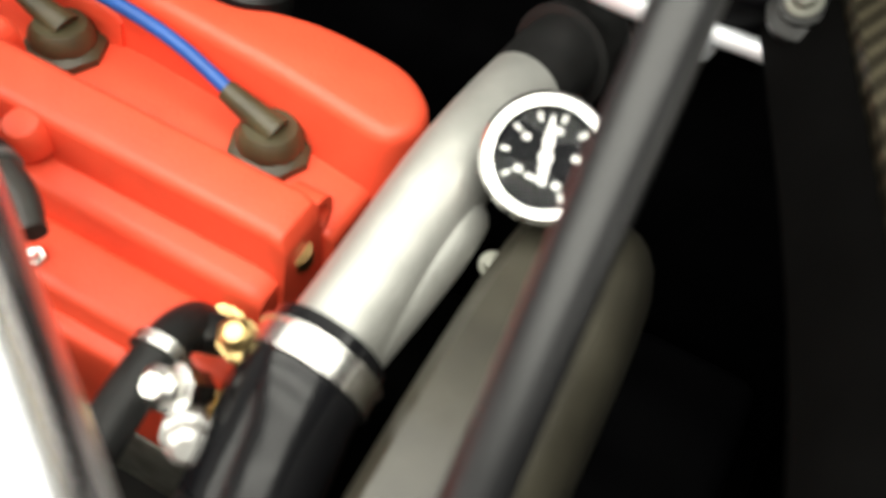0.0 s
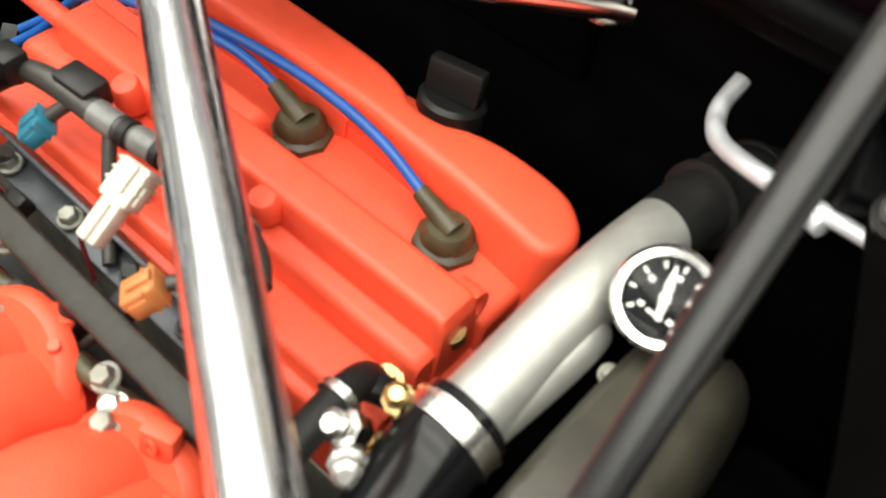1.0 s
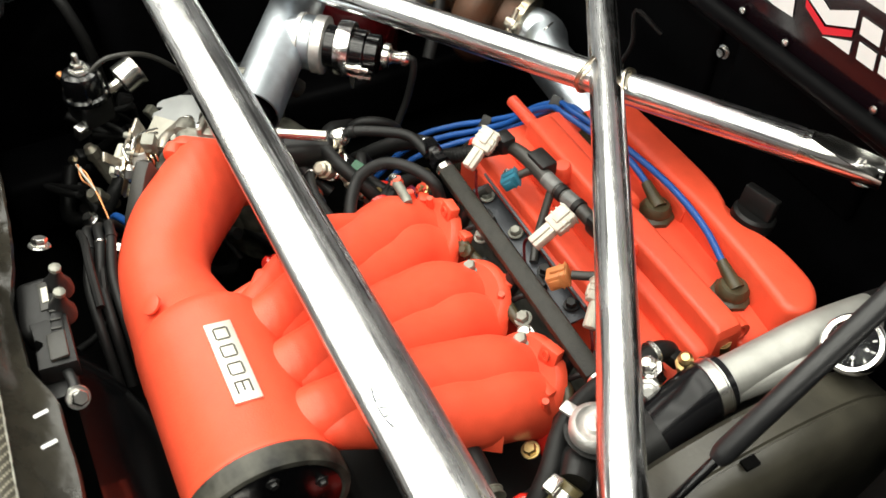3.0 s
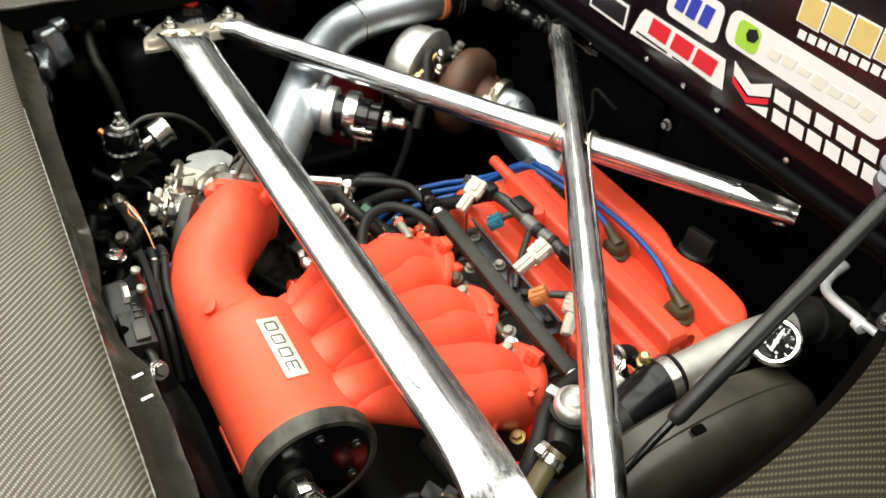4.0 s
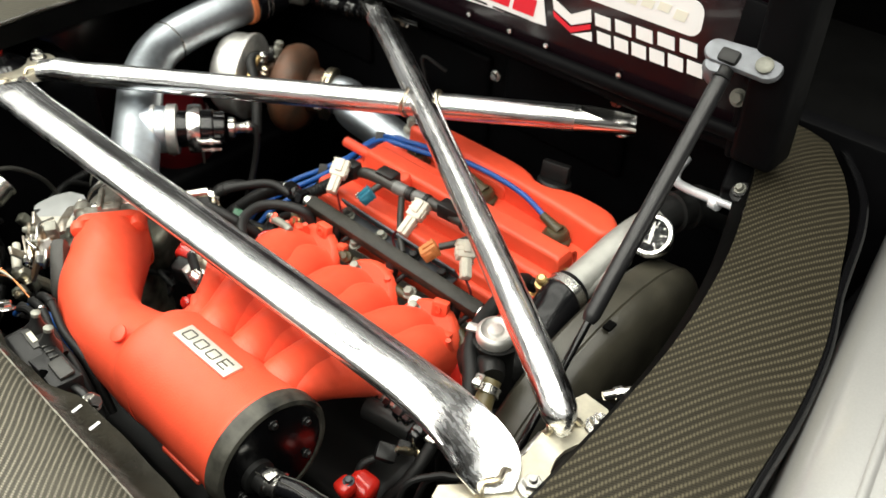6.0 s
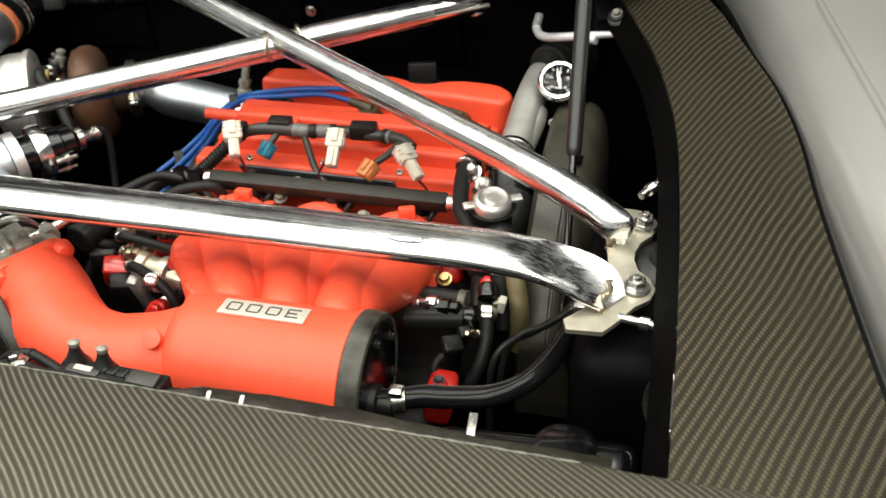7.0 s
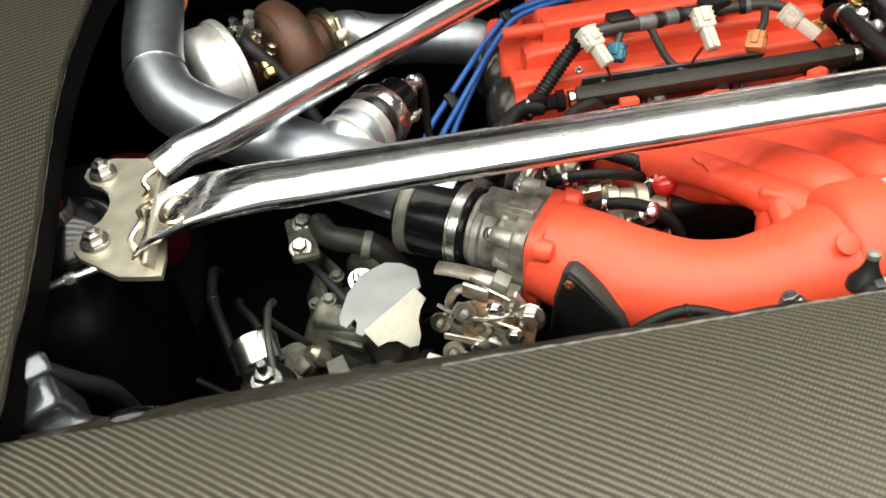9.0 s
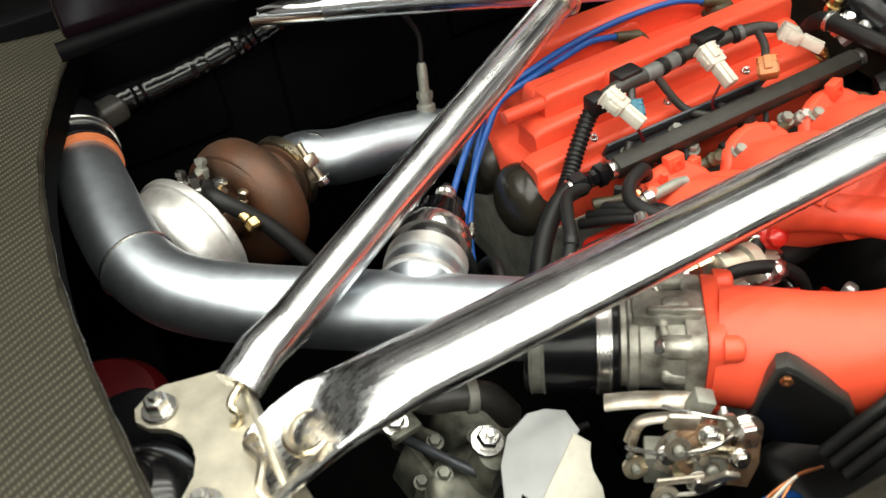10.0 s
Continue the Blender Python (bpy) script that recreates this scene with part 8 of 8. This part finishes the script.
# ---------------------------------------------------------------- beside the towers
for a0, a1 in (((-0.545, -0.045, -0.02), (-0.472, -0.024, -0.018)), ((0.51, -0.032, -0.014), (0.585, -0.045, -0.012)), ((0.516, 0.109, 0.016), (0.545, 0.148, 0.02))):
    b = bmesh.new()
    sweep(b, [a0, a1], 0.0042, 10)
    for f in (0.3, 0.7):
        lathe(b, Vector(a0).lerp(Vector(a1), f), Vector(a1) - Vector(a0), [(0.006, -0.004), (0.006, 0.004)], 8)
    solo("brake_line", b, STEEL, "bright metal line beside the strut plate", "metal line", "metal lines")
lampo = thing("round_horn", "round horn with a bright glossy rim", "horn", (0.572, -0.095, -0.04))
part("bowl", lathe(bmesh.new(), (0.572, -0.095, -0.04), (-0.3, -0.35, 0.88), [(0.016, -0.03), (0.03, -0.01), (0.036, 0.0), (0.034, 0.003), (0.028, -0.003), (0.0, -0.005)], 32), STEEL, lampo)
part("centre", lathe(bmesh.new(), (0.572, -0.095, -0.045), (-0.3, -0.35, 0.88), [(0.027, -0.004), (0.022, 0.005), (0.0, 0.009)], 24), BLACK_PAINT, lampo)
btl = thing("overflow_bottle", "gloss black overflow bottle with a round cap", "bottle", (0.45, -0.18, -0.14))
part("shell", box(bmesh.new(), (0.455, -0.155, -0.1), (0.18, 0.07, 0.06), (8, 0, 4), 0.018, 4), BLACK_PAINT, btl)
part("cap", lathe(bmesh.new(), (0.48, -0.145, -0.071), (0, 0.2, 1), [(0.024, 0), (0.026, 0.004), (0.026, 0.012), (0.02, 0.015), (0, 0.0155)], 24), BLACK_PAINT, btl)
part("chrome_strap", box(bmesh.new(), (0.4, -0.153, -0.069), (0.008, 0.064, 0.004), (8, 0, 4), 0.001), STEEL, btl)
# sleeved loom along the bulkhead
sl = thing("sleeved_loom", "black sleeved cable loom along the bulkhead", "cable loom", (-0.3, 0.56, -0.03))
lp = smooth([(-0.47, 0.53, -0.02), (-0.42, 0.548, -0.032), (-0.36, 0.562, -0.036), (-0.29, 0.56, -0.026), (-0.24, 0.548, -0.008), (-0.2, 0.54, 0.004)], 12)
rs = [0.0135 + 0.0012 * math.sin(k * 2.9) + 0.0008 * math.sin(k * 5.3) for k in range(len(lp))]
part("sleeve", sweep(bmesh.new(), lp, rs, 12), BLACK_PAINT, sl)
part("loom_clip", box(bmesh.new(), (-0.425, 0.53, -0.03), (0.05, 0.03, 0.024), (0, 0, 20), 0.006, 3), GREY_PLASTIC, sl)
part("branch", sweep(bmesh.new(), smooth([(-0.24, 0.548, -0.004), (-0.19, 0.53, 0.01), (-0.12, 0.525, 0.02)], 5), 0.0055, 10), BLACK_PAINT, sl)

# ---------------------------------------------------------------- fitting at the corner of the bay
cl = thing("corner_catch", "crumpled grey foil-wrapped catch at the bay's corner", "catch", (-0.48, -0.17, -0.03))
part("body", box(bmesh.new(), (-0.49, -0.163, -0.018), (0.036, 0.034, 0.06), (10, -12, 20), 0.009, 3), FOIL, cl)
part("foot", box(bmesh.new(), (-0.47, -0.19, -0.03), (0.06, 0.045, 0.03), (6, 10, -15), 0.008, 3), FOIL, cl)
part("tab", box(bmesh.new(), (-0.494, -0.15, 0.012), (0.026, 0.02, 0.02), (20, 10, 30), 0.005, 3), FOIL, cl)
part("catch_bolt", bolt(bmesh.new(), (-0.456, -0.196, -0.012), (0.2, -0.4, 0.9), 0.006), STEEL, cl)
for pts, r in (([(0.03, 0.075, -0.12), (0.018, 0.081, -0.092), (-0.013, 0.098, -0.085), (-0.034, 0.118, -0.083), (-0.04, 0.147, -0.083), (-0.024, 0.17, -0.085), (0.003, 0.185, -0.09), (0.012, 0.19, -0.11)], 0.0068), ([(-0.13, 0.125, -0.11), (-0.112, 0.14, -0.09), (-0.095, 0.17, -0.088), (-0.077, 0.195, -0.09), (-0.05, 0.205, -0.098)], 0.0062)):
    h = thing("arched_hose", "arched black hose over the end of the head", "hose", pts[0], "arched hoses")
    part("tube", sweep(bmesh.new(), smooth(pts, 6), r, 14), RUBBER, h)
    part("hose_clip", lathe(bmesh.new(), pts[1], Vector(pts[2]) - Vector(pts[0]), [(r, -0.004), (r * 1.18, -0.003), (r * 1.18, 0.003), (r, 0.004)], 16), PLASTIC, h)
st = thing("steel_tube", "straight plated tube beside the red outlet", "tube", (0.0, 0.148, -0.1))
part("tube", sweep(bmesh.new(), [(-0.026, 0.151, -0.094), (0.012, 0.147, -0.087), (0.022, 0.146, -0.089)], 0.0055, 14), CAST_DULL, st)
part("collar", lathe(bmesh.new(), (-0.018, 0.1505, -0.0925), (1, -0.1, 0.18), [(0.006, -0.005), (0.0078, -0.004), (0.0078, 0.004), (0.006, 0.005)], 14), STEEL, st)
# unions and hoses packed between the elbow and the runners
for o, ax, m, r in (((0.005, 0.02, -0.1), (0.3, -0.6, 0.7), STEEL, 0.011), ((0.03, 0.045, -0.09), (-0.2, -0.7, 0.6), RED_GLOSS, 0.012), ((-0.03, 0.06, -0.1), (0.9, -0.2, 0.2), CHROME_DULL, 0.013), ((-0.06, 0.085, -0.085), (0.4, -0.5, 0.7), ZINC, 0.01), ((0.015, 0.0, -0.12), (0.1, -0.8, 0.5), RED_GLOSS, 0.01), ((-0.09, 0.11, -0.09), (0.2, -0.3, 0.9), CHROME_DULL, 0.009), ((-0.12, 0.125, -0.1), (0.6, -0.4, 0.5), STEEL, 0.011), ((-0.045, 0.11, -0.1), (-0.3, -0.5, 0.8), ZINC, 0.009)):
    u = thing("pipe_union", "small stained metal union among the hoses", "pipe union", o, "pipe unions")
    part("body", lathe(bmesh.new(), o, ax, [(r * 0.7, -0.03), (r * 0.7, -0.008), (r, -0.007), (r, 0.004), (r * 0.75, 0.006), (r * 0.75, 0.014), (r * 0.5, 0.016)], 8), m, u)
    part("collar", lathe(bmesh.new(), Vector(o) - Vector(ax).normalized() * 0.02, ax, [(r * 0.72, -0.003), (r * 0.95, -0.002), (r * 0.95, 0.002), (r * 0.72, 0.003)], 14), STEEL, u)
for pts, r in (([(0.0, 0.03, -0.12), (0.02, 0.05, -0.095), (0.045, 0.07, -0.1), (0.05, 0.1, -0.13)], 0.007), ([(-0.05, 0.06, -0.13), (-0.03, 0.035, -0.095), (0.0, 0.02, -0.09), (0.03, 0.01, -0.11), (0.04, 0.0, -0.15)], 0.006), ([(-0.08, 0.1, -0.12), (-0.06, 0.07, -0.085), (-0.02, 0.06, -0.08), (0.02, 0.07, -0.1)], 0.0055)):
    h = thing("small_hose", "short black rubber hose among the unions", "hose", pts[0], "small hoses")
    part("tube", sweep(bmesh.new(), smooth(pts, 6), r, 12), RUBBER, h)
    part("hose_clip", lathe(bmesh.new(), pts[1], Vector(pts[2]) - Vector(pts[1]), [(r * 1.05, -0.003), (r * 1.2, -0.002), (r * 1.2, 0.002), (r * 1.05, 0.003)], 14), STEEL, h)

# unlit odds and ends low at the bay's near side
rng = random.Random(11)
for k in range(14):
    o = Vector((rng.uniform(-0.44, -0.2), rng.uniform(-0.17, 0.05), rng.uniform(-0.24, -0.15)))
    d = Vector((rng.uniform(-0.5, 0.5), rng.uniform(-0.7, 0.1), rng.uniform(0.5, 1)))
    c = thing("small_connector", "small dark connector low in the bay", "connector", tuple(o), "small connectors")
    part("shell", box(bmesh.new(), o, (rng.uniform(0.012, 0.026), rng.uniform(0.01, 0.018), rng.uniform(0.012, 0.024)), (rng.uniform(-30, 30), rng.uniform(-30, 30), rng.uniform(0, 90)), 0.0025), PLASTIC if k % 3 else GEAR, c)
    part("wire_tail", sweep(bmesh.new(), smooth([o, o - d * 0.03, o - d * 0.06 + Vector((0.02 * math.sin(k), 0.02 * math.cos(k), -0.03)), o + Vector((0.03 * math.cos(k), 0.03 * math.sin(k), -0.12))], 4), rng.uniform(0.0025, 0.005), 8), RUBBER, c)
    if k % 2:
        part("clip_bolt", bolt(bmesh.new(), o + Vector((0.012, -0.008, 0.01)), d, 0.0045), CHROME_DULL, c)
solo("blue_line", sweep(bmesh.new(), smooth([(-0.2, -0.135, -0.19), (-0.17, -0.13, -0.162), (-0.135, -0.12, -0.152), (-0.1, -0.12, -0.162), (-0.08, -0.125, -0.19)], 6), 0.0045, 10), BLUE, "glossy blue line low beside the side panel", "hose")
